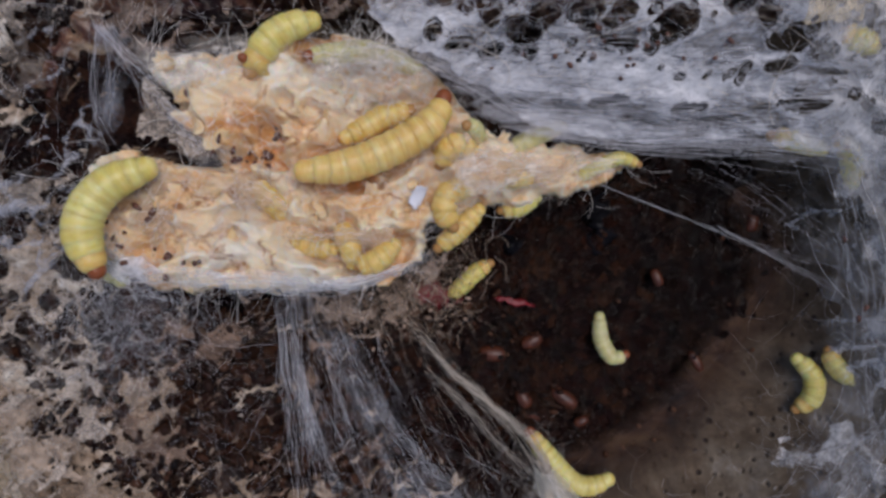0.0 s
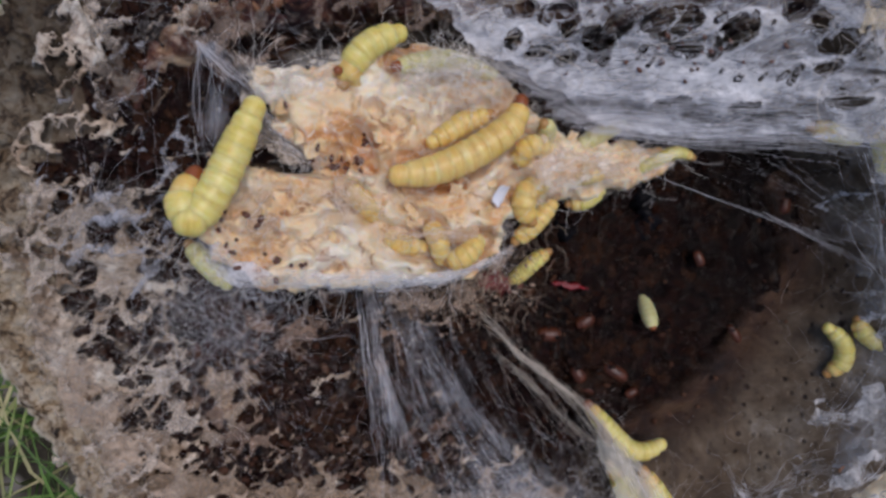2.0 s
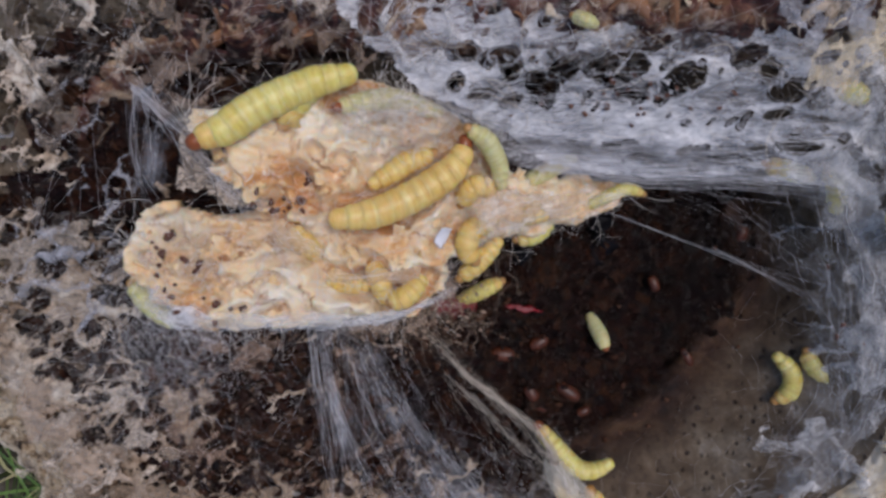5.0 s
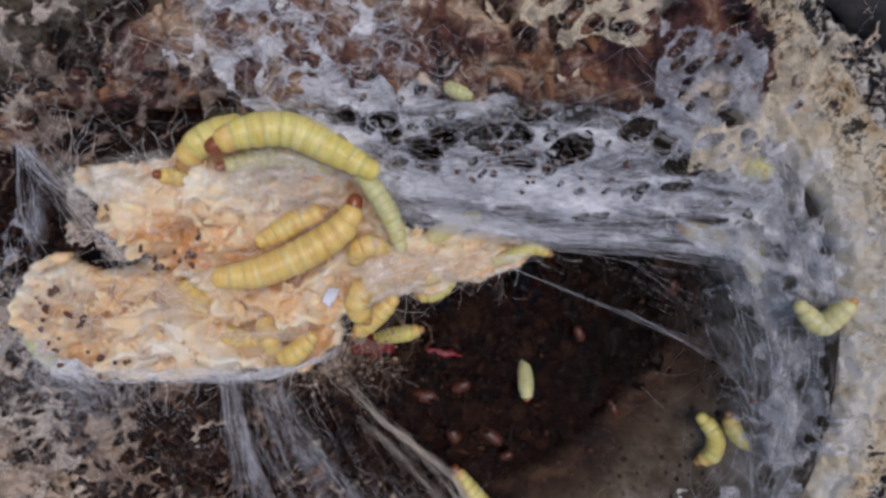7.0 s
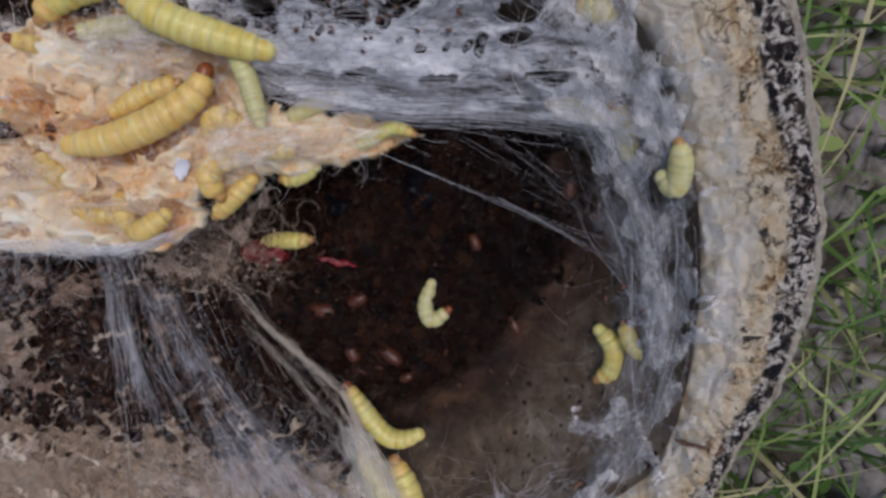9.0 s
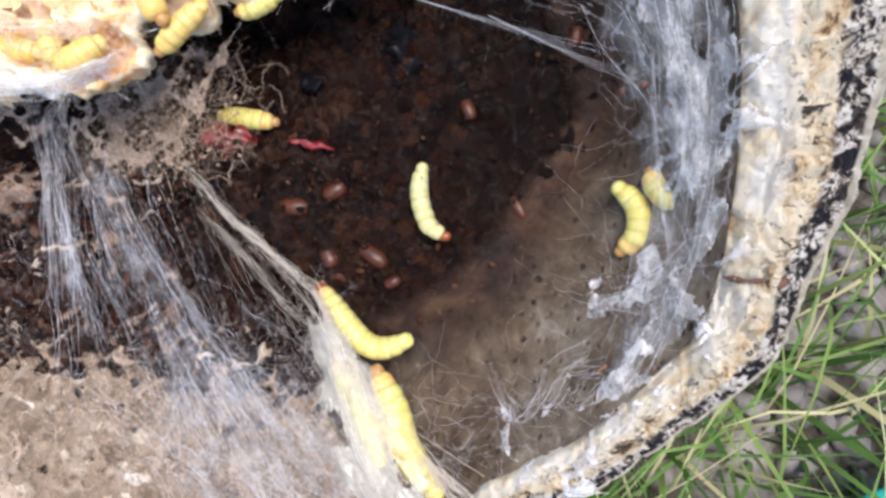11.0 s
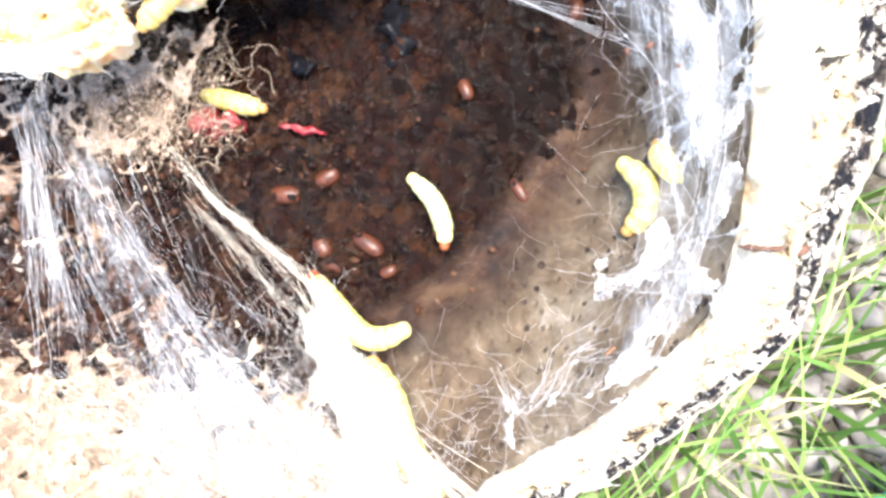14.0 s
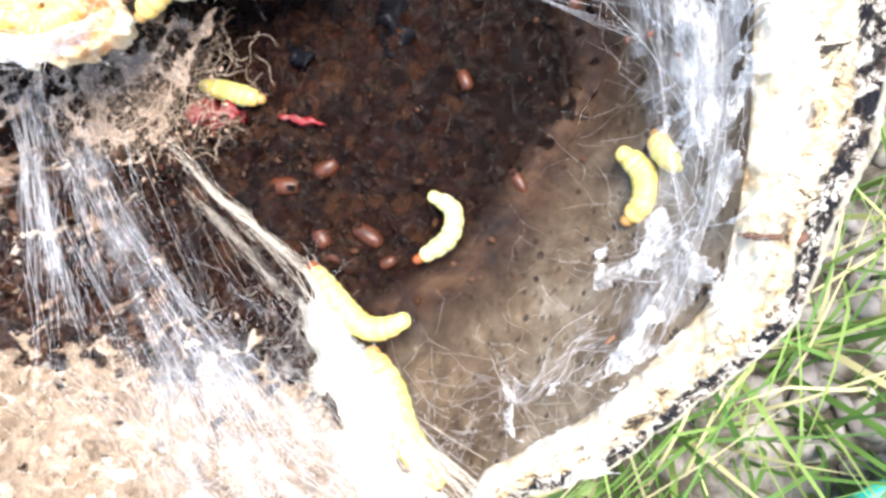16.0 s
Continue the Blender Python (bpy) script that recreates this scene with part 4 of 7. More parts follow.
# ---- old brown comb along the upper side ----
def old_comb():
    x, y = np.meshgrid(np.arange(-84, 86, 0.5), np.arange(14, 74, 0.5), indexing="ij")
    low = np.interp(x, [-84, -62, -48, -24, -2, 5, 15, 34, 54, 70, 86], [20, 24, 35, 37.5, 37.5, 36, 36, 35.5, 35, 34, 35])
    wob = 2.2 * field(x, y, x * 0, 0.12, 4, 61.0)
    d = y - low + wob
    lift = np.interp(x, [-84, -60, -30, 10, 30, 60, 86], [-4, -3, -2, 1, 6, 5, -2])
    z = rim_plane(x, y) + lift - 0.2 * np.clip(y - 45, 0, 99)
    z = z + 3.0 * field(x, y, x * 0, 0.075, 4, 63.0) + 3.0 * np.abs(field(x, y, x * 0, 0.20, 5, 67.0)) + 1.3 * field(x, y, x * 0, 0.6, 4, 69.0)
    gap = web_gap(x + wob, y - wob, 0.13, 4.0) + 0.35 * field(x, y, x * 0, 0.12, 3, 71.0)
    z = z - 8.0 * np.clip((gap - 0.36) / 0.10, 0, 1)
    z = z - 4 * np.clip(1 - d / 4, 0, 1) ** 2
    r = np.hypot(x - CX, y - CY)
    ro = around(np.arctan2(y - CY, x - CX), OUTER) - 12
    keep = (d[:-1, :-1] > 0) & (r < ro)[:-1, :-1]
    f = grid_faces(*x.shape, keep)
    top = np.stack([x, y, z], -1).reshape(-1, 3)
    bot = np.stack([x, y, np.minimum(z - 2, np.maximum(cavity(x, y) - 3, z - 22))], -1).reshape(-1, 3)
    t2, f2 = compact(top, f)
    b2, _ = compact(bot, f)
    v, faces = shell(eased(t2, f2, 1, 0.3), b2, f2)
    return mesh_of("old_comb", v, faces, OLDCOMB)


old = tagged(new("old_honeycomb"), "dark brown crumbling old comb with cream flakes", "comb")
put("comb_body", old_comb(), old)
CREAM = plain_skin("cream_flake", (0.44, 0.33, 0.22), (0.72, 0.62, 0.47), 0.8, 260)
SHARD = plain_skin("brown_shard", (0.09, 0.032, 0.014), (0.30, 0.14, 0.06), 0.6, 300)
CREAM_FLAKES, SHARDS = [flake_mesh(k * 17.0 + 3) for k in range(4)], [flake_mesh(k * 19.0 + 5) for k in range(4)]
for me_ in CREAM_FLAKES:
    me_.materials[0] = CREAM
for me_ in SHARDS:
    me_.materials[0] = SHARD
for i_ in range(90):
    near_rim = i_ < 12
    ox, oy = (pick.gauss(42, 12), pick.gauss(46, 4)) if near_rim else (pick.uniform(-66, 40), pick.uniform(38, 54))
    lift_ = float(np.interp(ox, [-84, -60, -30, 10, 30, 60, 86], [-4, -3, -2, 1, 6, 5, -2])) + 0.6
    fl = put("cream_flake" if near_rim else "comb_shard", (CREAM_FLAKES if near_rim else SHARDS)[pick.randrange(4)], old)
    fl.matrix_basis = pose(ox * MM, oy * MM, (rim_plane(ox, oy) + lift_ - 0.2 * max(0, oy - 45)) * MM, pick.uniform(-35, 35), pick.uniform(-35, 35), pick.uniform(0, 360))
    k_ = pick.uniform(0.8, 2.0)
    fl.scale = (k_ * pick.uniform(1, 2.2), k_ * pick.uniform(0.4, 1), k_)


# ---- felted web on the left slope ----
def lace(name, xr, yr, step, height, inside, cell, solid, mat, seed, thick=0.5, gapnoise=0.3):
    """A felted sheet with holes, laid over a height function. solid(x, y): how closed it is."""
    x, y = np.meshgrid(np.arange(*xr, step), np.arange(*yr, step), indexing="ij")
    wx, wy = 4.0 * field(x, y, x * 0, 0.09, 4, seed + 1), 4.0 * field(x, y, x * 0, 0.09, 4, seed + 2)
    gap = web_gap((x + wx) * 0.75, y + wy, cell, seed)
    thr = solid(x, y) + gapnoise * field(x, y, x * 0, 0.07, 4, seed + 3) + 0.08 * field(x, y, x * 0, 0.9, 3, seed + 9)
    gap2 = web_gap(x + wx, y + wy, cell * 2.6, seed + 8)
    keep = ((gap < thr) | (gap2 < thr * 0.3)) & inside(x + wx, y + wy)
    full = np.clip(1 - gap / np.maximum(thr, 0.05), 0, 1)
    z = height(x, y) + 1.6 * field(x, y, x * 0, 0.16, 5, seed + 4) + 1.4 * full - 1.0
    f = grid_faces(*x.shape, keep[:-1, :-1] & keep[1:, 1:])
    top, f2 = compact(np.stack([x, y, z], -1).reshape(-1, 3), f)
    top = eased(top, f2, 2, 0.5)
    v, faces = shell(top, top - np.array((0, 0, thick)), f2)
    return mesh_of(name, v, faces, mat)


def web_sheet(name, me, parent, label, category="web", count=26):
    """A net as a thing of its own: the fused net and the loose threads strung over it."""
    root = tagged(new(name), label, category)
    put("net", me, root)
    co = np.array([v.co[:] for v in me.vertices]) / MM
    pick_ = np.random.default_rng(len(co))
    paths, radii = [], []
    for _ in range(count):
        p, q = co[pick_.integers(len(co))], co[pick_.integers(len(co), size=30)]
        d = np.linalg.norm(q - p, axis=1)
        q = q[np.argmin(np.abs(d - pick_.uniform(6, 16)))]
        paths.append(thread(p + (0, 0, 0.5), q + (0, 0, 0.5), pick_, 0.1, 0.5))
        radii.append(pick_.uniform(0.006, 0.015))
    v, f = tubes(paths, radii)
    put("threads", mesh_of("threads", v, f, FINE), root, "loose fine silk threads", kind="stuff")
    return root


def left_side(x, y):
    d = to_edge(x, y, [(-99, -60), (-99, 24), (-80, 44), (-50, 46), (-46, 20), (-48, -6), (-28, -14), (-12, -20), (-2, -40), (12, -54), (30, -74), (20, -88), (-60, -92)])
    r = np.hypot(x - CX, y - CY)
    return (d > 0) & (r < around(np.arctan2(y - CY, x - CX), OUTER) - 9)


def left_height(x, y):
    return cavity(x, y) + 2.5 + 3 * np.clip((x + 90) / 40, 0, 1) * np.clip((y + 25) / 30, 0, 1)


def closed(x, y):
    """The felt is dense by the rim and low on the slope, torn open towards the comb."""
    r = np.hypot(x - CX, y - CY) / around(np.arctan2(y - CY, x - CX), OUTER)
    return 0.04 + 0.34 * np.clip((r - 0.62) / 0.3, 0, 1) * np.clip((24 - y) / 40, 0.2, 1) + 0.25 * np.clip((-46 - y) / 20, 0, 1)


web_sheet("felted_web", lace("felt", (-99, 32), (-92, 48), 0.5, left_height, left_side, 0.17, closed, MATWEB, 81.0, 0.6, 0.12), None, "tan felted web full of holes over the log's inside", category="web")


def upper_lace(x, y):
    return to_edge(x, y, [(-2, 37), (5, 29), (12, 25), (30, 22), (55, 21), (74, 18), (76, 30), (58, 34), (46, 33), (38, 35), (26, 43), (16, 52), (4, 56), (-20, 54), (-24, 44)]) > 0


rng = np.random.default_rng(5)


def holed_film(name, label, outline, height, holes, mat, step=0.42, seed=0.0, loops=4, silk=None, ragged=3.5):
    """A film of silk with torn round holes; every hole has a rim of threads."""
    p = np.array(outline, float)
    x, y = np.meshgrid(np.arange(p[:, 0].min(), p[:, 0].max(), step), np.arange(p[:, 1].min(), p[:, 1].max(), step), indexing="ij")
    wob = 0.9 * field(x, y, x * 0, 0.35, 4, seed + 1)
    d = to_edge(x, y, outline) * 0.6 + (ragged(x, y) if callable(ragged) else ragged) * field(x, y, x * 0, 0.14, 4, seed + 2)
    for hx, hy, ra, rb, turn in holes:
        c, n = math.cos(turn), math.sin(turn)
        u, v = (x - hx) * c + (y - hy) * n, -(x - hx) * n + (y - hy) * c
        d = np.minimum(d, (np.hypot(u / ra, v / rb) - 1) * min(ra, rb) + 0.5 * wob)
    z = height(x, y) + 1.3 * field(x, y, x * 0, 0.12, 4, seed + 3) + 0.35 * field(x, y, x * 0, 0.6, 3, seed + 4) + 0.7 * np.exp(-(d / 0.7) ** 2)
    keep = d > 0
    f = grid_faces(*x.shape, keep[:-1, :-1] & keep[1:, 1:])
    top, f = compact(np.stack([x, y, z], -1).reshape(-1, 3), f)
    top = eased(top, f, 2, 0.5)
    root = tagged(new(name), label, "web")
    vv, ff = shell(top, top - np.array((0, 0, 0.12)), f)
    put("film", mesh_of("film", vv, ff, mat), root)
    paths, radii = [], []
    for hx, hy, ra, rb, turn in holes:
        for _ in range(loops):
            k = rng.uniform(1.0, 1.3)
            a = np.linspace(rng.uniform(0, 6), rng.uniform(0, 6) + 4.5, 12)
            u, v = ra * k * np.cos(a), rb * k * np.sin(a)
            q = np.stack([hx + u * math.cos(turn) - v * math.sin(turn), hy + u * math.sin(turn) + v * math.cos(turn)], -1) + rng.normal(0, 0.12, (12, 2))
            paths.append(np.column_stack([q, height(q[:, 0], q[:, 1]) + 0.6 + rng.normal(0, 0.3)]))
            radii.append(rng.uniform(0.008, 0.026))
        if rng.random() < 0.25:
            a = rng.uniform(0, 6)
            e = np.array([(hx + ra * math.cos(a), hy + rb * math.sin(a)), (hx - ra * math.cos(a + 0.6), hy - rb * math.sin(a + 0.6))])
            paths.append(np.column_stack([e, height(e[:, 0], e[:, 1]) + 0.3]))
            radii.append(0.03)
    vv, ff = tubes(paths, radii)
    put("hole_rims", mesh_of("hole_rims", vv, ff, silk or FINE), root, "pale silk threads round the holes", kind="stuff")
    return root


def scatter(outline, count, small, large):
    p = np.array(outline, float)
    out = []
    while len(out) < count:
        x, y = rng.uniform(*p[:, 0][[p[:, 0].argmin(), p[:, 0].argmax()]]), rng.uniform(p[:, 1].min(), p[:, 1].max())
        if to_edge(np.array([x]), np.array([y]), outline)[0] > 0.5:
            r = small + (large - small) * rng.random() ** 2.5
            out.append((x, y, r * rng.uniform(1, 1.7), r * rng.uniform(0.55, 1), rng.uniform(-0.8, 0.8)))
    return out


UP = [(1.0, 29.0, 69.0), (12, 28.5, 70.5), (29, 27.0, 71.5), (44, 27, 72), (58, 27, 72), (72, 23, 71)]
LOW = [(-2.4, 29.5, 69.0), (5.2, 25.0, 67.2), (17.9, 18.5, 62.6), (26.3, 16.0, 61.4), (35.1, 14.6, 61), (50.5, 14.2, 61.6), (67.3, 12, 62.4), (76, 8, 63)]


def stretched(x, y):
    """Height of the web that is stretched from the old comb over the hollow."""
    (ux, uy, uz), (lx, ly, lz) = np.array(UP).T, np.array(LOW).T
    yl, zl, yu, zu = (sum(np.interp(np.asarray(x, float) + d, a, b) for d in (-6, -4, -2, 0, 2, 4, 6)) / 7 for a, b in ((lx, ly), (lx, lz), (ux, uy), (ux, uz)))
    k = np.clip((y - yl) / np.maximum(yu - yl, 1), 0, 1)
    return zl + (zu - zl) * k ** 0.8 + 0.62 * np.clip(y - yu, 0, 10) + 0.3 * np.clip(y - yu - 10, 0, 99)


UPPER = [(-4, 32), (5.2, 25.0), (17.9, 18.2), (26.3, 15.8), (35.1, 14.4), (50.5, 14.0), (67.3, 11.5), (77, 8), (79, 26), (66, 33), (54, 36.5), (44, 37.5), (34, 39), (26, 46), (18, 53), (4, 56), (-16, 54), (-22, 45), (-14, 40)]
HOLES = [(27.6, 31.8, 4.6, 2.1, 0.0), (37.9, 29.7, 3.1, 2.1, 0.2), (16.2, 30.0, 2.6, 1.7, -0.2), (10.2, 34.3, 2.0, 1.1, -0.1), (11.6, 32.1, 1.4, 1.5, 0.1), (8.3, 33.5, 0.9, 0.7, 0.4), (2.9, 30.8, 1.2, 1.2, -0.6), (11.7, 27.9, 1.7, 0.8, 0.1), (17.5, 27.3, 0.9, 0.6, 0.0), (19.5, 31.8, 2.4, 1.4, 0.1), (54.8, 27.3, 3.2, 1.5, -0.1),
         (47.1, 32.5, 2.3, 1.6, 0.2), (60.2, 26.0, 2.2, 1.2, -0.2), (33.0, 34.8, 2.8, 0.9, 0.2), (54.0, 24.2, 2.2, 0.9, 0.1), (59.4, 19.0, 3.6, 0.7, -0.1), (50.8, 30.6, 1.8, 1.0, -0.4), (30.7, 27.7, 2.3, 0.6, -0.1), (4.6, 35.2, 1.7, 1.1, -0.2), (6.3, 28.8, 2.3, 0.6, 0.0), (29.9, 20.5, 3.0, 0.4, 0.0), (41, 19.2, 2.6, 0.4, 0.05)]
TINY = scatter([(2, 30), (14, 25), (30, 24), (50, 21), (70, 18), (72, 28), (50, 35), (20, 41), (0, 38)], 70, 0.22, 0.75) + scatter([(-20, 45), (-12, 40), (6, 40), (24, 42), (18, 52), (2, 55), (-16, 53)], 60, 0.6, 2.6)
holed_film("lacy_web", "grey-white lacy web with round dark holes stretched over the hollow", UPPER, stretched, HOLES + TINY, WEB_FILM, 0.34, 101.0, 5, None, lambda x, y: 0.5 + 3.5 * np.clip((y - 24) / 8, 0, 1))
TOPLEFT = [(-66, 22), (-52, 34), (-30, 39), (-6, 40), (-22, 44), (-26, 58), (-50, 56), (-72, 44)]
holed_film("torn_web", "thin torn web over the old brown comb", TOPLEFT, lambda x, y: rim_plane(x, y) + 2.0, scatter(TOPLEFT, 110, 0.8, 4.0), DARK_FELT, 0.45, 141.0, 3, DULL_SILK)
LEFT = [(-84, -42), (-88, 0), (-82, 12), (-68, 14), (-58, 10), (-55, 2), (-53, -9), (-58, -20), (-64, -36), (-74, -52), (-84, -52)]
holed_film("torn_web", "grey torn web full of holes beside the comb", LEFT, lambda x, y: left_height(x, y) + 2.2, [(-66, 2, 5, 7, 0.2), (-62, 15, 6, 4, 0.3), (-60, 26, 4, 3, 0), (-54, -12, 4, 2.5, 0.4), (-82, 10, 3, 4, 0), (-57, 8, 4, 3, 0)] + scatter(LEFT, 330, 0.6, 2.8), NET_FELT, 0.5, 151.0, 3, DULL_SILK)

web_sheet("felted_web", lace("felt", (-64, 78), (26, 62), 0.5, lambda x, y: rim_plane(x, y) + np.interp(x, [-60, -30, 10, 30, 60, 86], [0, 1, 3, 8, 7, 1]), lambda x, y: y > 41 + 3 * np.sin(x * 0.2) - 6 * (x > 20), 0.22, lambda x, y: 0.06 + 0 * x, MATWEB, 111.0, 0.4, 0.06), None, "torn tan felt over the old brown comb", category="web")

def upper_net(x, y):
    return (to_edge(x, y, UPPER) > 1) & (y > 30)


def left_net(x, y):
    return (to_edge(x, y, LEFT) > 1)


web_sheet("lacy_web", lace("lace", (-28, 78), (22, 59), 0.36, lambda x, y: stretched(x, y) + 0.9, upper_net, 0.155, lambda x, y: 0.07 + 0 * x, LACE, 201.0, 0.25, 0.07), None, "white net of fused silk strands", category="web")
web_sheet("lacy_web", lace("lace", (-98, -50), (-54, 40), 0.42, lambda x, y: left_height(x, y) + 3.4, left_net, 0.19, lambda x, y: 0.08 + 0 * x, NET_FELT, 211.0, 0.4, 0.14), None, "tan net of fused silk strands beside the comb", category="web")

CREAM_FELT = make_silk("cream_felt", (0.82, 0.70, 0.50), 0.97, 0.3, (1, 1, 1), 240)
for label_, outline_, mat_, seed_ in (("cream crumbling crust of chewed comb", [(30, 46.7), (34.2, 50.3), (38.3, 51.1), (43, 48.8), (48, 45.5), (46.1, 42.5), (39.7, 44), (35.6, 42.5)], CREAM_FELT, 301.0),
                                      ("grey fuzzy web over the old comb by the rim", [(49, 45), (54.9, 47), (61, 42.8), (61.5, 36.1), (54.0, 32), (47.5, 37.4)], GREY_NET, 311.0),
                                      ("cream chewed comb and silk by the rim", [(53, 27), (54, 33), (59.5, 36), (64.5, 37), (66, 31.5), (61, 26.5)], CREAM_FELT, 321.0),
                                      ("cream flaking felt against the rim", [(61.5, 42), (65.3, 46.5), (71, 42), (69.5, 35), (65.5, 31), (62, 36.5)], CREAM_FELT, 331.0)):
    holed_film("felted_web", label_, outline_, lambda x, y: rim_plane(x, y) + 8.5 + 1.2 * field(x, y, x * 0, 0.5, 4, 303.0), scatter(outline_, 26, 0.25, 0.9), mat_, 0.32, seed_, 1, SILK_WARM, 2.6)

GAP = [(-52, 31), (-44, 27), (-36, 30), (-22, 33), (-8, 34), (3, 29), (8, 30), (2, 38), (-18, 43), (-40, 43), (-54, 40)]
web_sheet("lacy_web", lace("lace", (-56, 10), (25, 45), 0.4, lambda x, y: 71 + 0.10 * (y - 30) - 0.06 * x, lambda x, y: to_edge(x, y, GAP) > 0, 0.20, lambda x, y: 0.13 + 0 * x, BROWN_NET, 251.0, 0.4, 0.12), None, "dusty brown net of web above the comb", category="web")
web_sheet("lacy_web", lace("lace", (-74, -4), (20, 58), 0.42, lambda x, y: rim_plane(x, y) + 3.6, lambda x, y: to_edge(x, y, TOPLEFT) > 0, 0.155, lambda x, y: 0.075 + 0 * x, NET_FELT, 261.0, 0.35, 0.06), None, "tan net of fused strands over the old comb", category="web")

TANGLE = [(-36, -8), (-30, 6), (-8, 9), (8, 3), (4, -4), (-2, -10), (-5, -15), (-13, -18), (-24, -14)]
holed_film("tangled_web", "pale brown tangle of web and crumbs under the comb", TANGLE, lambda x, y: cavity(x, y) + 7 + 0.3 * np.clip(y + 20, 0, 20), scatter(TANGLE, 190, 0.3, 1.2), TAN_FLUFF, 0.36, 161.0, 1, TAN_SILK)
BOTTOM = [(-78, -44), (-56, -46), (-34, -50), (-12, -52), (10, -56), (28, -62), (54, -84), (-40, -96), (-70, -78), (-84, -60)]
holed_film("felted_web", "tan felted web with small holes on the lower wall", BOTTOM, lambda x, y: cavity(x, y) + 3.0, scatter(BOTTOM, 150, 0.3, 1.1), TAN_FELT, 0.5, 171.0, 1, TAN_SILK)
SLOPE = [(-52, -9), (-40, -12), (-26, -12), (-14, -24), (-8, -40), (4, -56), (-30, -52), (-58, -46), (-66, -30), (-58, -16)]


def slope_inside(x, y):
    return to_edge(x, y, SLOPE) > 0


web_sheet("felted_web", lace("felt", (-68, 6), (-58, -7), 0.4, lambda x, y: cavity(x, y) + 4.2, slope_inside, 0.30, lambda x, y: 0.08 + 0 * x, TAN_SILK, 181.0, 0.5, 0.16), None, "red-brown porous web over the lower slope", category="web")

WALL_ZONE = [(62, 26), (76, 16), (84, -4), (86, -22), (80, -46), (70, -60), (56, -68), (50, -58), (64, -44), (72, -28), (70, -12), (66, 4), (58, 16)]
web_sheet("lacy_web", lace("lace", (48, 88), (-70, 28), 0.36, lambda x, y: cavity(x, y) + 2.6, lambda x, y: to_edge(x, y, WALL_ZONE) > 0, 0.11, lambda x, y: 0.055 + 0 * x, LACE, 221.0, 0.25, 0.12), None, "torn white silk net on the wall below the rim", category="web")
NOOK = [(-76, -4), (-76, 24), (-62, 38), (-46, 36), (-46, 22), (-52, 12), (-54, -2), (-62, -10)]
web_sheet("lacy_web", lace("lace", (-78, -44), (-12, 40), 0.38, lambda x, y: 70 + 0 * x, lambda x, y: to_edge(x, y, NOOK) > 0, 0.17, lambda x, y: 0.075 + 0 * x, GREY_NET, 231.0, 0.3, 0.12), None, "grey silk net over black hollows beside the comb", category="web")
web_sheet("felted_web", lace("felt", (-84, 12), (-84, -18), 0.45, lambda x, y: cavity(x, y) + 4.0, lambda x, y: left_side(x, y) & (y < -20) & (np.hypot(x - CX, y - CY) > 50), 0.21, lambda x, y: 0.12 + 0 * x, PALE_TAN, 241.0, 0.4, 0.16), None, "pale tan web with round holes over the lower slope", category="web")

# ---- silk ----
ROOT = [(0.5, 28.6, 67.5), (6, 24, 66.5), (12, 18.5, 64.5), (22, 15.6, 62.0)]


def fan(name, label, bundles, each, mat, radius, ends=(0.35, 1.0), tight=0.5):
    """Threads that run out from the comb's corner over the hollow, in loose bundles."""
    paths, radii = [], []
    for _ in range(bundles):
        k0, s1, u1 = rng.random() ** 1.4, rng.uniform(*ends), rng.random() ** 0.7
        p0 = along(ROOT, [k0])[0]
        p1 = along(UP, [s1])[0] * (1 - u1) + along(LOW, [s1])[0] * u1
        bow = rng.normal(0, 1.2, 3) * (1, 1, 0.4)
        for _ in range(int(each * rng.uniform(0.4, 1.6)) + 1):
            s = np.linspace(0, rng.uniform(0.55, 1.0), 10)[:, None]
            q0, q1 = p0 + rng.normal(0, tight, 3), p1 + rng.normal(0, 2.6 * tight, 3) * (1.6, 1, 0.6)
            p = q0 + (q1 - q0) * s + np.sin(math.pi * s) * bow - np.array((0, 0, 1.6)) * 4 * s * (1 - s) + rng.normal(0, 0.07, (10, 3))
            paths.append(p)
            radii.append(radius * rng.uniform(0.5, 1.6))
    v, f = tubes(paths, radii)
    return put(name, mesh_of(name, v, f, mat), None, label, category="silk", kind="stuff")


fan("silk_web", "fan of white silk threads stretched over the hollow", 24, 5, FINE, 0.010, (0.3, 1.0), 0.9)
fan("silk_web", "fine pale silk threads at the border of the web", 9, 5, FINE, 0.012, (0.6, 1.0), 0.4)


def cross_fan(name, label, count, radius):
    """Threads that run every way over the same sheet."""
    paths, radii = [], []
    for _ in range(count):
        s0, s1 = rng.random(), rng.random()
        u0 = rng.random()
        u1 = np.clip(u0 + rng.normal(0, 0.35), 0, 1)
        k = np.linspace(0, 1, 9)
        s1 = np.clip(s0 + rng.normal(0, 0.18), 0, 1)
        p = along(UP, s0 + (s1 - s0) * k) * (1 - (u0 + (u1 - u0) * k))[:, None] + along(LOW, s0 + (s1 - s0) * k) * (u0 + (u1 - u0) * k)[:, None]
        p[:, 2] -= 2.0 * math.sin(math.pi * (u0 + u1) / 2) + rng.normal(0, 0.7)
        p += np.sin(math.pi * k)[:, None] * rng.normal(0, 0.8, 3)
        paths.append(p)
        radii.append(radius * 0.72 * rng.uniform(0.5, 1.8))
    v, f = tubes(paths, radii)
    return put(name, mesh_of(name, v, f, FINE), None, label, category="silk", kind="stuff")


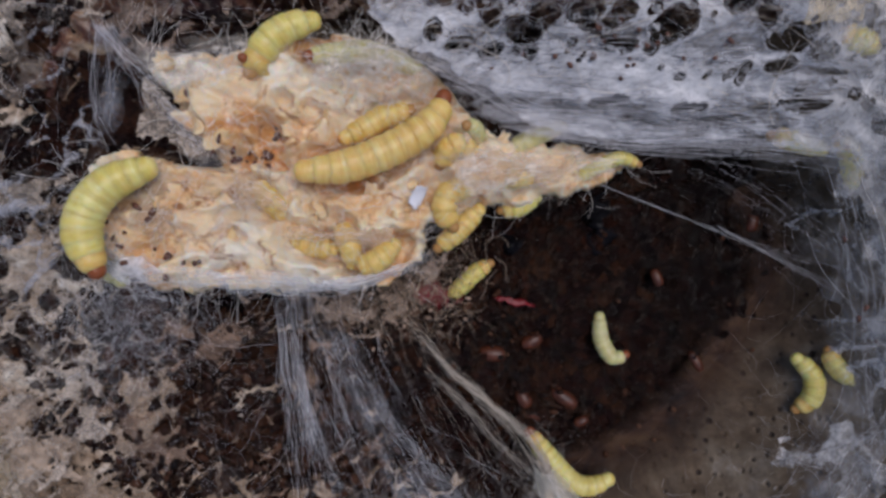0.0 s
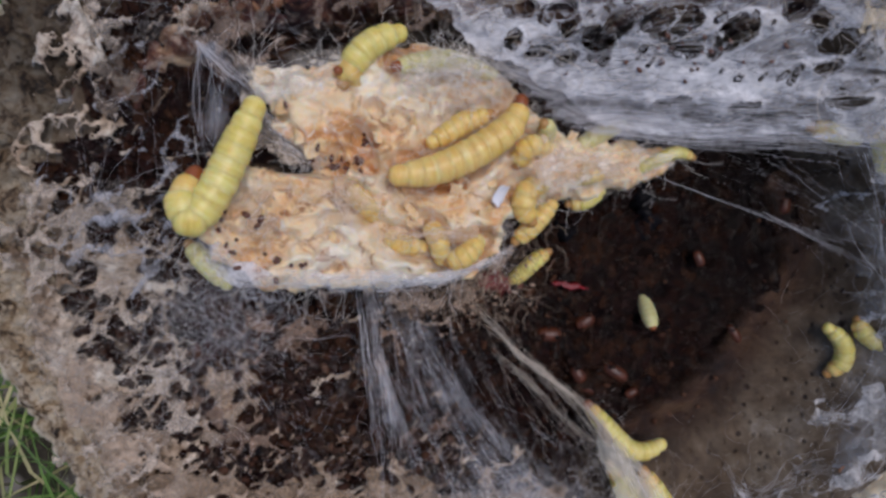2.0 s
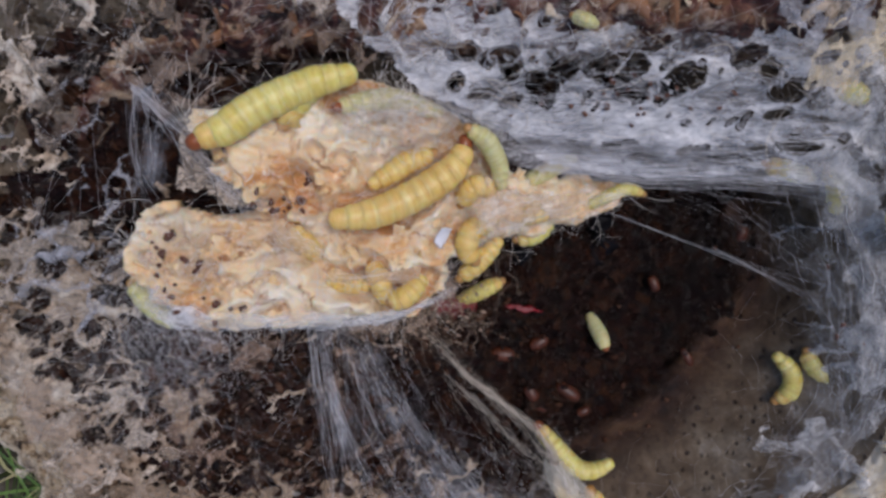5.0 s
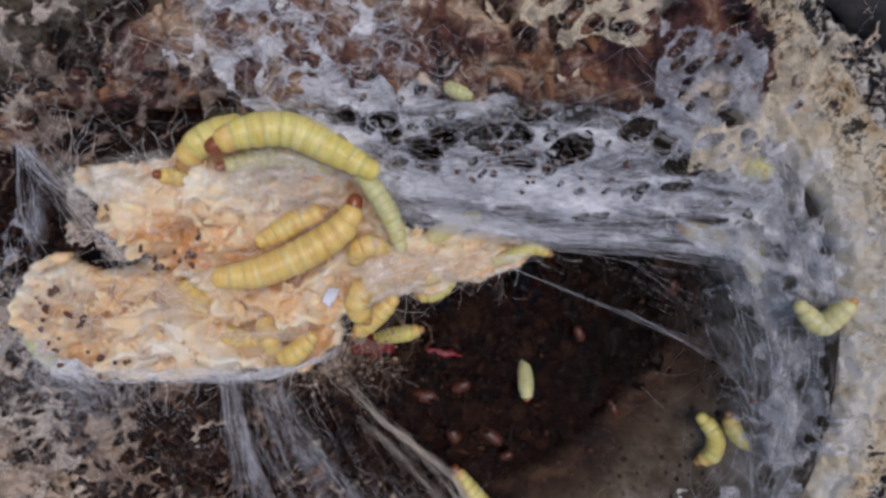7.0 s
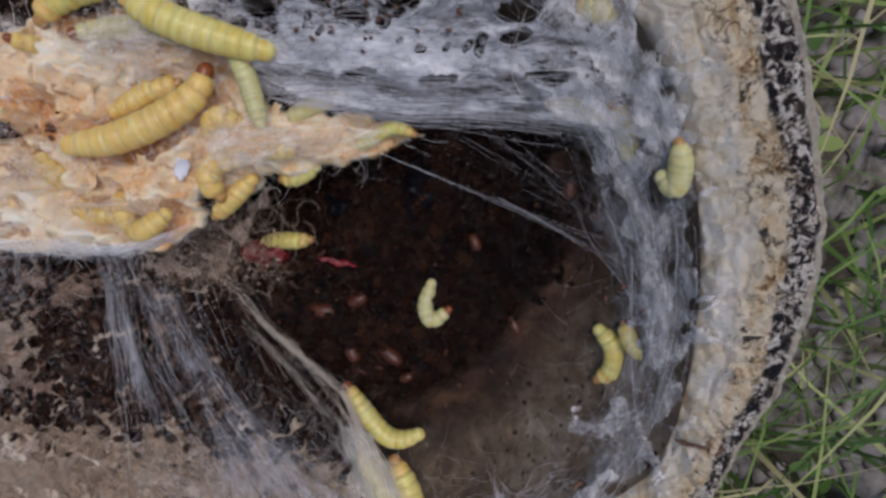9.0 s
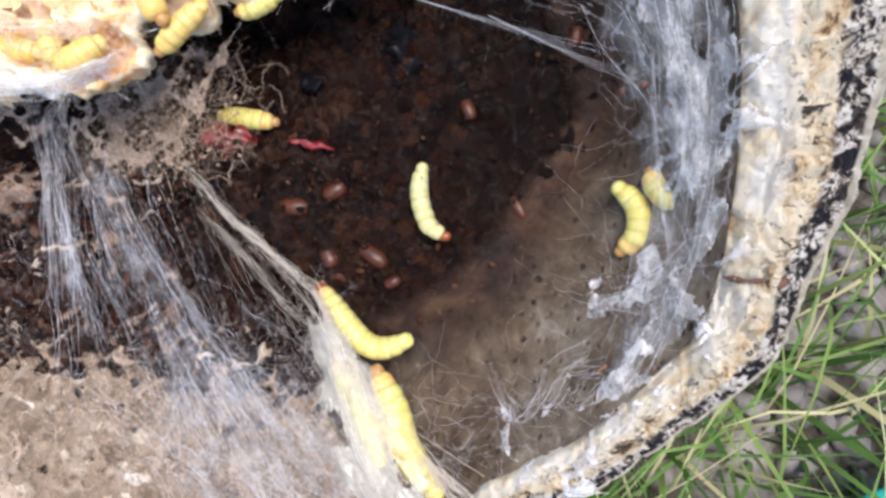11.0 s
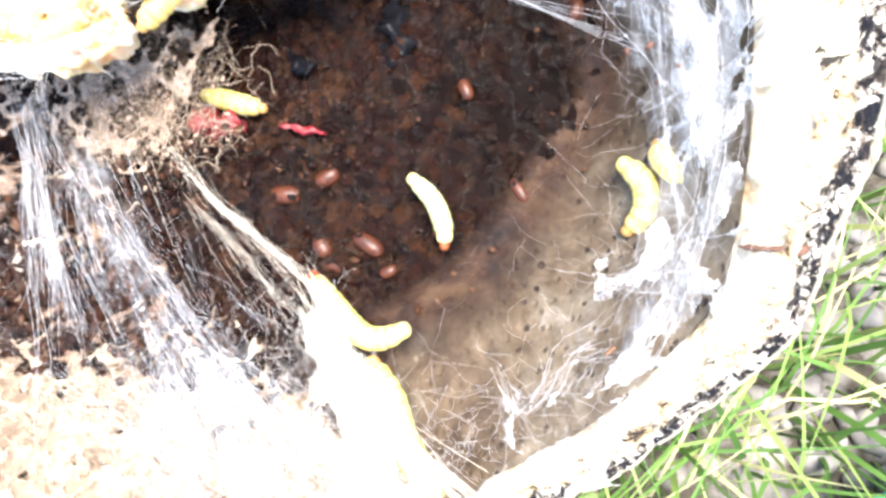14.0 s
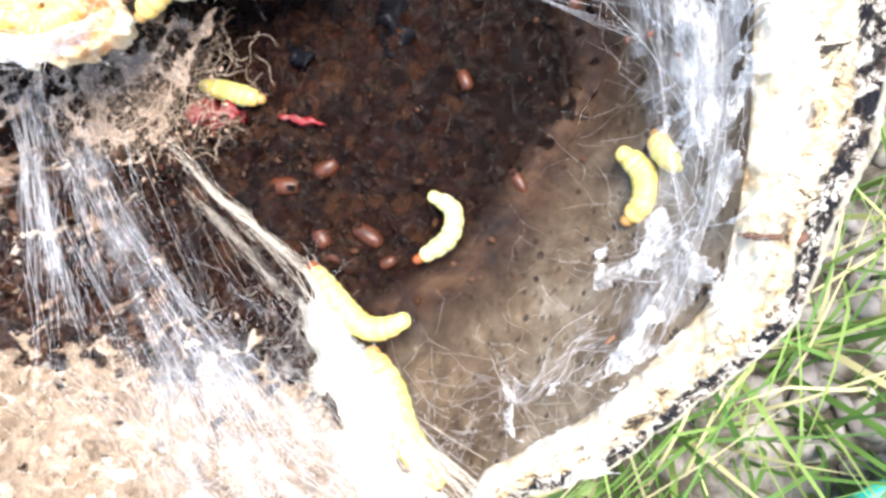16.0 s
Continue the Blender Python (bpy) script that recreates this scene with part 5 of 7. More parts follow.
fan("silk_web", "bright white silk threads in the stretched web", 14, 6, SILK, 0.014, (0.25, 0.85), 0.4)
cross_fan("silk_web", "fine tangled silk threads in the stretched web", 280, 0.014)


def veil(name, up, low, label, mat=VEIL, n=110, m=50, sag=2.0, bumps=0.9, torn=0.22, crumple=0.25, threads=9):
    """A thin sheet between two lines, ragged at its borders."""
    s, u = np.linspace(0, 1, n), np.linspace(0, 1, m)
    a, b = along(up, s), along(low, s)
    p = a[:, None] * (1 - u[None, :, None]) + b[:, None] * u[None, :, None]
    p[..., 2] -= sag * np.sin(math.pi * u)[None, :]
    q = p.reshape(-1, 3)
    q[:, 2] += bumps * field(q[:, 0], q[:, 1], q[:, 2], crumple, 4, 77.0)
    rim_ = np.minimum(np.minimum(s, 1 - s)[:, None] * 2.5, np.minimum(u, 1 - u)[None, :])
    hole = field(p[..., 0], p[..., 1], p[..., 2] * 0, 0.22, 5, 79.0)
    keep = rim_ + 0.45 * hole > torn * 0.5
    f = grid_faces(n, m, keep[:-1, :-1] & keep[1:, 1:])
    su = np.stack(np.meshgrid(s, u, indexing="ij"), -1).reshape(-1, 2)
    q, f = compact(np.concatenate([q, su], 1), f)
    sheet = mesh_of(name, eased(q[:, :3], f, 2), f.tolist(), mat, uvs=q[:, 3:])
    root = tagged(new(name), label, "silk")
    put("sheet", sheet, root)
    paths, radii = [], []
    for _ in range(threads):
        i0, length = int(rng.integers(0, n * 2 // 3)), int(rng.integers(n // 6, n * 2 // 3))
        idx = np.unique(np.linspace(i0, min(n - 1, i0 + length), 12).astype(int))
        j = np.clip(np.linspace(rng.uniform(0, m - 1), rng.uniform(0, m - 1), len(idx)) * 0.35 + rng.uniform(0, m - 1) * 0.65, 0, m - 1).astype(int)
        path = p[idx, j] + rng.normal(0, 0.10, (len(idx), 3)) + (0, 0, 0.15)
        paths.append(path)
        radii.append(rng.uniform(0.008, 0.028))
    tv, tf = tubes(paths, radii)
    put("threads", mesh_of("threads", tv, tf, FINE), root, "loose bright silk threads", kind="stuff")
    return root


veil("silk_veil", [(60, 32, 79), (70, 22, 77.5), (76.5, 9, 74), (79.5, -4, 70.5), (80.5, -17, 66.5), (78.5, -32, 62), (72, -49, 56), (64, -62, 50)],
     [(52, 17, 60), (57, 10, 57), (64, -2, 53), (67, -12, 48), (69, -24, 46), (66, -36, 41), (60, -47, 38), (50, -58, 34)], "white silk veil clinging to the wall below the rim", WALL_MIST, 120, 60, -1.0, 1.6, 0.1, threads=6)
veil("silk_veil", [(60, 40, 83), (70, 31, 82), (77, 18, 79.5), (80, 8, 77)], [(53, 24, 72.5), (61, 18, 70), (67, 9, 66.5), (71, 2, 64)], "torn grey silk gauze in the corner below the rim", GAUZE, 90, 40, -0.4, 1.6, 0.3, threads=8)
veil("silk_veil", [(72, 20, 77.5), (77.5, 8, 73.5), (80, -4, 70), (81, -16, 66), (79.5, -30, 62), (74, -46, 57), (66, -60, 51)], [(68, 16, 69), (73, 6, 65), (75.5, -5, 62), (76, -16, 58), (74, -29, 54), (68, -43, 48), (60, -56, 42)], "gauzy white silk along the edge of the rim", GAUZE, 120, 30, -0.5, 1.4, 0.25, threads=7)
veil("silk_veil", [(62, 24, 76), (71.5, 12, 73), (76.5, -2, 69.5), (78, -16, 65.5), (77, -30, 61.5)], [(59, 16, 65), (65, 6, 63), (70, -6, 61), (73, -18, 58), (72, -30, 54)], "dense white silk under the rim", GAUZE, 90, 40, -0.6, 1.8, 0.3, threads=6)


veil("silk_ribbon", [(-26.6, -6, 55), (-26.3, -16.3, 52.8), (-25.8, -23.7, 52.6), (-24.1, -30, 52.2), (-23.4, -44, 52)], [(-21.0, -6, 54), (-21.8, -16, 52), (-21.8, -24, 51.8), (-19.8, -32, 51.3), (-15.6, -46, 50.5)], "broad ribbon of white silk hanging below the comb", RIBBON, 80, 36, 0.3, 0.5, 0.0, threads=16)
veil("silk_ribbon", [(-22, -12, 51.8), (-18, -24, 50.6), (-12, -40, 49.2), (-4, -58, 47.6)], [(-13, -16, 49.8), (-7, -29, 48.4), (1, -43, 46.6), (14, -60, 43.8)], "thin see-through silk above the brown slope", THIN_RIBBON, 80, 50, 0.3, 0.7, 0.0)
veil("silk_ribbon", [(-20, -46, 43), (-18, -58, 41), (-16, -72, 40), (-14, -84, 40)], [(14, -46, 43.5), (24, -58, 45), (36, -70, 45), (50, -82, 45)], "misty white silk over the lower wall", LOW_MIST, 80, 70, -0.8, 0.9, 0.0, threads=70)
veil("silk_membrane", [(-50, 10, 76), (-49, 2, 76.5), (-45, -5, 76.5), (-38, -9, 75)], [(-44, 10, 77), (-43, 3, 77.5), (-39, -3, 77), (-33, -7, 75)], "white silk skin on the comb's corner", WALL_VEIL, 60, 24, -0.4, 0.6, 0.3)


veil("silk_membrane", [(-17, 28, 72.5), (-10, 30, 70.8), (-3, 29, 69), (2, 26.5, 67.6)], [(-16, 22.5, 72), (-9, 21.5, 70), (-3, 21, 68.2), (2, 20.5, 67)], "fluffy white silk over the upper comb", WHITE_SKIN, 90, 60, -1.4, 1.3, 0.0, 0.4)
veil("silk_membrane", [(-14, 31, 71), (-8, 32, 70), (-2, 30.5, 68.5), (4, 27, 67.6)], [(-13.5, 25, 72), (-8, 25, 70.6), (-2, 24.5, 69), (2.5, 23, 67.8)], "fluffy white silk round a hidden larva", WHITE_SKIN, 90, 50, -1.2, 1.2, 0.0, 0.4)
veil("silk_membrane", [(-34, -4, 74.5), (-22, -5, 71.5), (-12, -6, 69), (-1, -3, 66.5)], [(-36, -8.6, 73), (-24, -9.0, 69.5), (-12, -9, 66.5), (0, -5, 64)], "white silk skin along the comb's lower edge", WALL_VEIL, 70, 20, -0.5, 0.5, 0.15)


veil("wax_membrane", [(-48, 12.5, 77.6), (-40, 13.5, 76), (-31, 11, 73.8), (-23, 8.5, 71.8)], [(-46, -1, 77.2), (-38, -2, 75.6), (-30, -1.5, 73.4), (-22, 1, 71)], "tan fuzzy wax of the chewed lobe", FUZZ, 60, 40, -0.6, 0.9, 0.0)
veil("silk_membrane", [(5, 17, 69.8), (12, 16.2, 68), (20, 15.5, 65), (35, 13.5, 60)], [(3.5, 2.5, 70.4), (9, 4.2, 68.8), (17, 5.8, 65), (34, 10, 60)], "white silk skin over the pointed lobe", WHITE_SKIN, 60, 40, -1.2, 0.9, 0.0)
veil("silk_membrane", [(-42, 29, 78.6), (-32, 30, 76.2), (-22, 31, 73.6)], [(-39, 20, 78.2), (-31, 21.5, 75.8), (-22, 24, 73.4)], "white silk skin over the upper lobe", WHITE_SKIN, 60, 40, -0.4, 0.9, 0.0)
veil("silk_membrane", [(-38, -3.5, 77.2), (-22, -4.5, 73.0), (-10, -5.8, 69.8), (2.5, -1.5, 67)], [(-40, -7.8, 76), (-24, -8.2, 71.8), (-10, -8.2, 68.4), (2.5, -3.6, 66)], "bright white silk along the lower edge of the comb", LOW_SKIN, 70, 24, -0.8, 0.5, 0.0)
# Added sheet: its amber colour paints the shading in the big larva's groove.
veil("wax_membrane", [(-21, 6.5, 71.6), (-11, 6.5, 69), (-1, 9.5, 66.4), (7, 16, 64.2)], [(-20, 14, 71.4), (-12, 16.5, 69.2), (-4, 21, 67), (3, 25.5, 65.2)], "amber wax sheet with painted shading round the big larva", GROOVE_SHADE, 60, 40, 0.0, 0.8, 0.0)
veil("silk_membrane", [(-28, 10.5, 74.3), (-24, 10, 73.6), (-19, 5.5, 72.4)], [(-25, 5.5, 73.8), (-22, 3.5, 72.8), (-18, 1.5, 71.6)], "peach wax skin over a larva's tube", WAX_FILM, 40, 24, -0.8, 0.5, 0.3)
veil("silk_membrane", [(-22, 3, 72.4), (-15, 1.8, 70.6), (-9, 2, 69.2), (-3, 1.5, 67.6)], [(-20.5, -0.6, 71.8), (-14, -1.4, 70.2), (-9, -1.5, 69.2), (-3.5, -1.5, 67.2)], "peach wax skin over the chewed hollows", WAX_FILM, 60, 24, -1.0, 0.5, 0.2)
veil("silk_membrane", [(6, 16.5, 69.0), (12, 15, 67.0), (18, 14.5, 64.6), (26, 14, 61)], [(4.2, 3.5, 69.8), (8, 4.5, 68.2), (15, 6.5, 64.6), (24, 8.5, 61)], "thin peach wax and silk over two larvae", WAX_FILM, 60, 40, -1.4, 0.9, 0.3)


veil("silk_membrane", [(-47.5, 33, 77), (-47.2, 24, 77), (-47.5, 13, 76)], [(-43.5, 32, 77.5), (-39.5, 25, 78.5), (-42.5, 14, 78)], "grey silk veil on the comb's corner", RIBBON, 50, 24, 0.2, 0.6, 0.2)
veil("silk_membrane", [(-41, 25, 73.5), (-35, 20, 73), (-28, 14, 71.5)], [(-43, 13.5, 73.5), (-36, 12.8, 73), (-29, 11, 71)], "tan web across the notch of the comb", NET_FELT, 50, 24, 0.8, 0.6, 0.1)


def cord(p, q, rng, fibres, radius, width, sag, fray=1.0, bend=1.8):
    """A cord of silk: fibres that run together and fray at the far end."""
    s = np.linspace(0, 1, 12)
    bow = rng.normal(0, bend, 3) * (1, 1, 0.4)
    spine_ = np.asarray(p, float) + (np.asarray(q, float) - p) * s[:, None] + np.sin(math.pi * s)[:, None] * bow - np.array((0, 0, sag)) * (4 * s * (1 - s))[:, None]
    paths, radii = [], []
    for _ in range(fibres):
        off = rng.normal(0, width, 3)
        end = rng.normal(0, fray, 3) * (1, 1, 0.4)
        path = spine_ + off * (0.4 + 0.6 * np.sin(s * rng.uniform(3, 9) + rng.uniform(0, 6)))[:, None] + end * (s ** 2.5)[:, None]
        cut = rng.integers(7, 13)
        paths.append(path[:cut])
        radii.append(radius * rng.uniform(0.5, 1.6))
    return paths, radii


def wisp(name, label, line, fibres, radius, width, fray, mat=SILK):
    """A wavy lock of silk along a smooth line, fraying sideways."""
    paths, radii = [], []
    for _ in range(fibres):
        a, b = sorted(rng.random(2))
        b = max(b, a + 0.3)
        s = np.linspace(a, min(b, 1.0), 11)
        p = along(line, s) + rng.normal(0, width, 3) * (1, 1, 0.5)
        end = rng.normal(0, fray, 3) * (1, 1, 0.4)
        wave = np.sin(s * rng.uniform(8, 18) + rng.uniform(0, 6))[:, None] * rng.normal(0, 0.45, 3)
        paths.append(p + wave + end * ((s - a) / max(b - a, 0.01))[:, None] ** 2)
        radii.append(radius * rng.uniform(0.5, 1.6))
    v, f = tubes(paths, radii)
    return put(name, mesh_of(name, v, f, mat), None, label, category="silk", kind="stuff")


def cords(name, label, ends, fibres, radius, width, sag, fray, mat=SILK, bend=1.8):
    paths, radii = [], []
    for p, q in ends:
        a, b = cord(p, q, rng, fibres, radius * (0.46 if mat is FINE else 1), width, sag, fray, bend)
        paths += a
        radii += b
    v, f = tubes(paths, radii)
    return put(name, mesh_of(name, v, f, mat), None, label, category="silk", kind="stuff")


def bundle(name, label, starts, ends, count, radius, mat=SILK, sag=0.5, wobble=0.5, spread=(0.6, 3.0)):
    """Threads from one line to another line."""
    paths, radii = [], []
    for _ in range(count):
        k = rng.random()
        p = along(starts, [k])[0] + rng.normal(0, spread[0], 3)
        k2 = np.clip(k + rng.normal(0, 0.16), 0, 1)
        q = along(ends, [k2])[0] + rng.normal(0, spread[1], 3) * (1, 1, 0.4)
        t = thread(p, q, rng, sag, wobble)
        a, b = sorted(rng.random(2))
        if rng.random() < 0.6 and b - a > 0.25:
            t = along(t, np.linspace(a, b, 9))
        paths.append(t)
        radii.append(radius * (0.46 if mat is FINE else 1) * rng.uniform(0.4, 1.8))
    v, f = tubes(paths, radii)
    return put(name, mesh_of(name, v, f, mat), None, label, category="silk", kind="stuff")


wisp("silk_cord", "taut bright silk threads along the edge of the stretched web", LOW, 26, 0.014, 0.5, 1.2, FINE)
HANGING = [([(-26.4, -4, 57), (-26.3, -16.3, 52.6), (-25.8, -23.7, 52.5), (-24.1, -30.1, 52.1), (-23.4, -38.3, 51.9)], 40, 0.45, 0.9),
           ([(-24.8, -4, 57), (-23.7, -21.0, 52.0), (-22.0, -29.2, 51.6), (-19.6, -36.4, 51.1), (-16.6, -43.8, 50.4)], 34, 0.4, 1.2),
           ([(-25.3, -8, 53.4), (-20.3, -17.9, 51.3), (-17.9, -22.7, 50.7), (-15.2, -31.1, 50.1), (-12.6, -39.6, 49.5)], 24, 0.22, 1.2),
           ([(-21.6, -5, 55), (-20.6, -15.6, 51.3), (-17.9, -22.7, 50.7), (-14.4, -34, 50)], 22, 0.25, 0.9),
           ([(-20.4, -18.5, 51.3), (-13.7, -26.0, 49.8), (-8.4, -32.9, 48.6), (-3, -40, 47.4)], 10, 0.15, 0.8),
           ([(-9.3, -27.6, 48.8), (-5.1, -34.5, 47.8), (-0.8, -40.9, 46.9), (3.7, -46.6, 45.9), (13, -57, 43.9)], 40, 0.5, 1.8),
           ([(-10.2, -14.5, 49.4), (-7.0, -24.9, 48.3), (-3.6, -30.1, 47.5)], 8, 0.15, 0.6),
           ([(-15.4, -12, 50.6), (-17.3, -21.6, 50.6)], 6, 0.15, 0.5),
           ([(-23.8, -8, 53.0), (-22.3, -24.6, 51.7), (-20.6, -34.0, 51.3), (-18.5, -44, 50.8)], 26, 0.6, 1.4),
           ([(-2.7, -31.2, 47.3), (7.4, -39.5, 45.1), (13.2, -45.0, 43.8)], 12, 0.4, 1.0),
           ([(-14.8, -21.8, 50.0), (-4.5, -36.5, 47.7), (3.9, -48.2, 45.8), (12.6, -56.4, 43.9)], 22, 0.5, 2.0),
           ([(-22.3, -21.7, 51.7), (-15.3, -37.6, 50.1), (-7.1, -52.7, 48.2)], 24, 0.6, 2.0),
           ([(-26.1, -11.7, 52.6), (-25.7, -28.4, 52.4), (-23.6, -44.4, 51.9), (-24.2, -62, 50.0)], 14, 0.35, 1.0),
           ([(-24, -50, 51.0), (-14, -58, 47), (2, -68, 44), (20, -77, 44)], 30, 1.6, 3.0)]
for line_, count_, wide_, fray_ in HANGING:
    wisp("silk_cord", "frayed white cord of silk hanging below the comb", line_, max(5, int(count_ * 0.62)), 0.0125, wide_, fray_, FINE)
bundle("silk_strands", "fine white silk strands hanging below the comb", [(-26, -8, 53.5), (-20, -9, 52), (-8, -14, 49)], [(-26, -58, 51), (-12, -58, 48), (2, -58, 46), (14, -60, 44)], 26, 0.016, FINE, 0.2, 1.2, (0.8, 2.6))
bundle("silk_strands", "loose pale silk strands below the comb", [(-12, -12, 50), (-4, -14, 48), (0, -16, 47)], [(-2, -50, 46), (8, -54, 45), (16, -56, 44), (24, -60, 44)], 18, 0.010, SILK_WARM, 0.2, 1.4, (1.5, 3.0))
for line_, count_, size_, wide_ in (([(-4.5, -14.5, 47.6), (3.2, -23.5, 46.0), (10.0, -29.5, 44.9), (18.6, -37.4, 43.9)], 60, 0.026, 0.26), ([(-2.9, -21.7, 47.2), (4.2, -28.3, 45.8), (11.0, -36.2, 44.6), (19.2, -44.5, 44.4)], 26, 0.016, 0.3), ([(5.4, -25.2, 45.6), (11.0, -31.5, 44.9), (17.5, -39.6, 44.4), (21, -46, 45)], 22, 0.014, 0.4)):
    wisp("silk_rope", "taut cream rope of silk leading to caught larvae", line_, count_, size_, wide_, 0.5, SILK_WARM)
for ends_ in (((18, -37, 43.5), (28, -58, 46)), ((20, -40, 43.5), (34, -66, 46.5)), ((22, -46, 44), (40, -72, 45)), ((26, -52, 45), (46, -74, 44)), ((24, -54, 46), (34, -76, 45))):
    cords("silk_rope", "thick white silk wrapped round caught larvae", [ends_], 36, 0.05, 1.0, -0.5, 2.0, SILK_WARM, 1.0)
bundle("silk_strands", "white silk strands spread over the lower wall", [(-24, -54, 42), (-2, -52, 42), (14, -54, 42)], [(-6, -78, 40), (18, -77, 43), (46, -77, 45)], 130, 0.02, FINE, -0.4, 2.4, (4.5, 4.5))
veil("silk_membrane", [(17, -39, 45.5), (19.5, -50, 47.5), (23, -62, 48.5), (28, -77, 47)], [(22.5, -41, 45.5), (30, -50, 47), (37, -62, 48), (47, -77, 46)], "thick cream silk wrapped over caught larvae", CREAM_FILM, 70, 40, -2.0, 2.0, 0.1)
cords("silk_thread", "single bright silk thread across the dark hollow", [((30, 9, 56), (73, -8, 55)), ((50, 1.5, 55), (71, -10, 54))], 4, 0.012, 0.12, 0.8, 1.0, SILK, 0.3)
bundle("silk_strands", "fine silk threads over the dark hollow", [(30, 13, 58), (62, 11, 59)], [(70, 0, 56), (76, -10, 56)], 14, 0.012, FINE, 0.5, 0.8, (1.0, 3.0))
bundle("silk_strands", "white silk strands on the wall by the rim", [(66, 20, 68), (74, 4, 63), (77, -20, 58)], [(74, -10, 62), (76, -26, 59), (72, -44, 53)], 16, 0.016, FINE, -0.5, 3.0, (3.0, 3.0))
for ends_ in (((68, 12, 64), (77, -14, 61)), ((73, -6, 61), (79, -28, 58)), ((72, -8, 60), (78, -36, 54)), ((66, 6, 61), (74, -16, 58)), ((70, -36, 52), (77, -40, 56))):
    cords("silk_cord", "tattered white silk on the wall", [ends_], 6, 0.018, 1.3, -0.8, 3.4, FINE, 5.0)


veil("silk_gauze", [(47, -51, 40.5), (51, -56, 42.5), (56, -53.5, 46), (64, -48.5, 51), (71, -41, 55)], [(49, -59, 41), (53.5, -64.5, 42), (60, -61, 45.5), (67, -55, 50.5), (73, -47, 55)], "torn white silk gauze on the lower wall", GAUZE, 110, 50, -0.8, 1.8, 0.45, threads=14)
veil("silk_gauze", [(61, -36, 44.5), (66, -35, 48), (72, -31, 54)], [(62, -44, 44.5), (68, -42, 50), (74, -37, 56)], "small patch of silk gauze on the wall", GAUZE, 60, 40, -0.6, 1.5, 0.5, threads=8)
for line_ in ([(47.1, -51.4, 40.0), (48.8, -55.1, 41.0), (51.3, -57.8, 42.0), (55.7, -54.6, 45.0), (58.7, -50.5, 47.0), (64.4, -49.1, 51.0)],
              [(48.8, -55.1, 41.0), (51.1, -60.8, 41.0), (54.9, -66.4, 41.0)], [(51.7, -58.2, 42.0), (57.3, -60.4, 43.0), (61.5, -55.1, 47.0)],
              [(55, -55.5, 44.5), (60, -56, 46.5), (67, -51, 51), (72, -44, 53)]):
    wisp("silk_tuft", "curling tuft of torn white silk on the lower wall", line_, 34, 0.014, 0.7, 1.6, FINE)
for line_ in ([(70.5, -21, 50), (73.4, -25, 52), (74.8, -30, 54), (73.5, -35.5, 56)], [(72, -14, 55), (75.6, -19, 56), (76.5, -26, 56)], [(66, 6, 60), (70, -2, 59), (74, -10, 59), (76.5, -18, 58)], [(61, -37.5, 46), (67, -40, 50), (72, -38, 54)], [(74, -33, 56), (70, -38, 53), (66, -45, 51)]):
    wisp("silk_tuft", "wavy torn white silk on the wall below the rim", line_, 13, 0.013, 1.7, 2.6, FINE)
cords("silk_cord", "grey silk tuft at the comb's corner", [((-46.5, 31.5, 77), (-47.5, 14, 76)), ((-46, 31, 77), (-44.5, 13, 76))], 6, 0.024, 1.2, 0.3, 0.8, FINE, 1.4)
cords("silk_cord", "grey silk strip on the comb's edge", [((-46.5, 31.5, 77), (-37, 20, 78)), ((-45.5, 31, 77), (-36, 22, 78))], 16, 0.024, 1.1, -0.3, 1.0, FINE, 0.3)
bundle("silk_strands", "silk threads across the notch of the comb", [(-40, 24, 77), (-34, 16, 76)], [(-32, 12, 74), (-27, 11, 73)], 36, 0.02, FINE, 0.2, 0.5, (0.6, 1.0))
bundle("silk_strands", "white silk along the comb's lower edge", [(-50, 6, 76), (-46, -3, 76), (-40, -8, 75)], [(-48, 4, 77), (-44, -5, 77), (-36, -9, 75)], 110, 0.022, FINE, -0.3, 1.0, (1.0, 1.0))


def scribble(name, label, count, spot, length, radius, mat, lift=0.4, turn=0.28):
    """Curling threads lying over a surface; spot() gives a place."""
    paths, radii = [], []
    for _ in range(count):
        p = np.array(spot(), float)
        a = rng.uniform(0, 2 * math.pi)
        pts = [p.copy()]
        for _ in range(7):
            a += rng.normal(0, turn)
            p = p + np.array((math.cos(a), math.sin(a), rng.normal(0, 0.3))) * length / 7 * rng.uniform(0.6, 1.4)
            pts.append(p.copy())
        paths.append(np.array(pts) + (0, 0, lift))
        radii.append(radius * (0.46 if mat is FINE else 1) * rng.uniform(0.5, 1.6))
    v, f = tubes(paths, radii)
    return put(name, mesh_of(name, v, f, mat), None, label, category="silk", kind="stuff")


def left_spot():
    while True:
        x, y = rng.uniform(-94, 12), rng.uniform(-74, 42)
        if left_side(np.array([x]), np.array([y]))[0]:
            if y < 22 or rng.random() < 0.35:
                return x, y, left_height(x, y) + rng.uniform(-1, 4)


def top_spot():
    x, y = rng.uniform(-60, 74), rng.uniform(28, 56)
    return x, y, rim_plane(x, y) + 2 + rng.uniform(0, 5)


scribble("silk_wisps", "white silk fibres over the caught larvae", 200, lambda: (lambda k: (18 + 16 * k + rng.normal(0, 3), -40 - 34 * k + rng.normal(0, 2), 46.8 + rng.normal(0, 0.5)))(rng.random()), 8, 0.011, FLUFF, 0.3, 0.25)
scribble("silk_wisps", "pale silk wisps over the felted web", 300, left_spot, 9, 0.013, DULL_SILK, 0.4, 0.5)
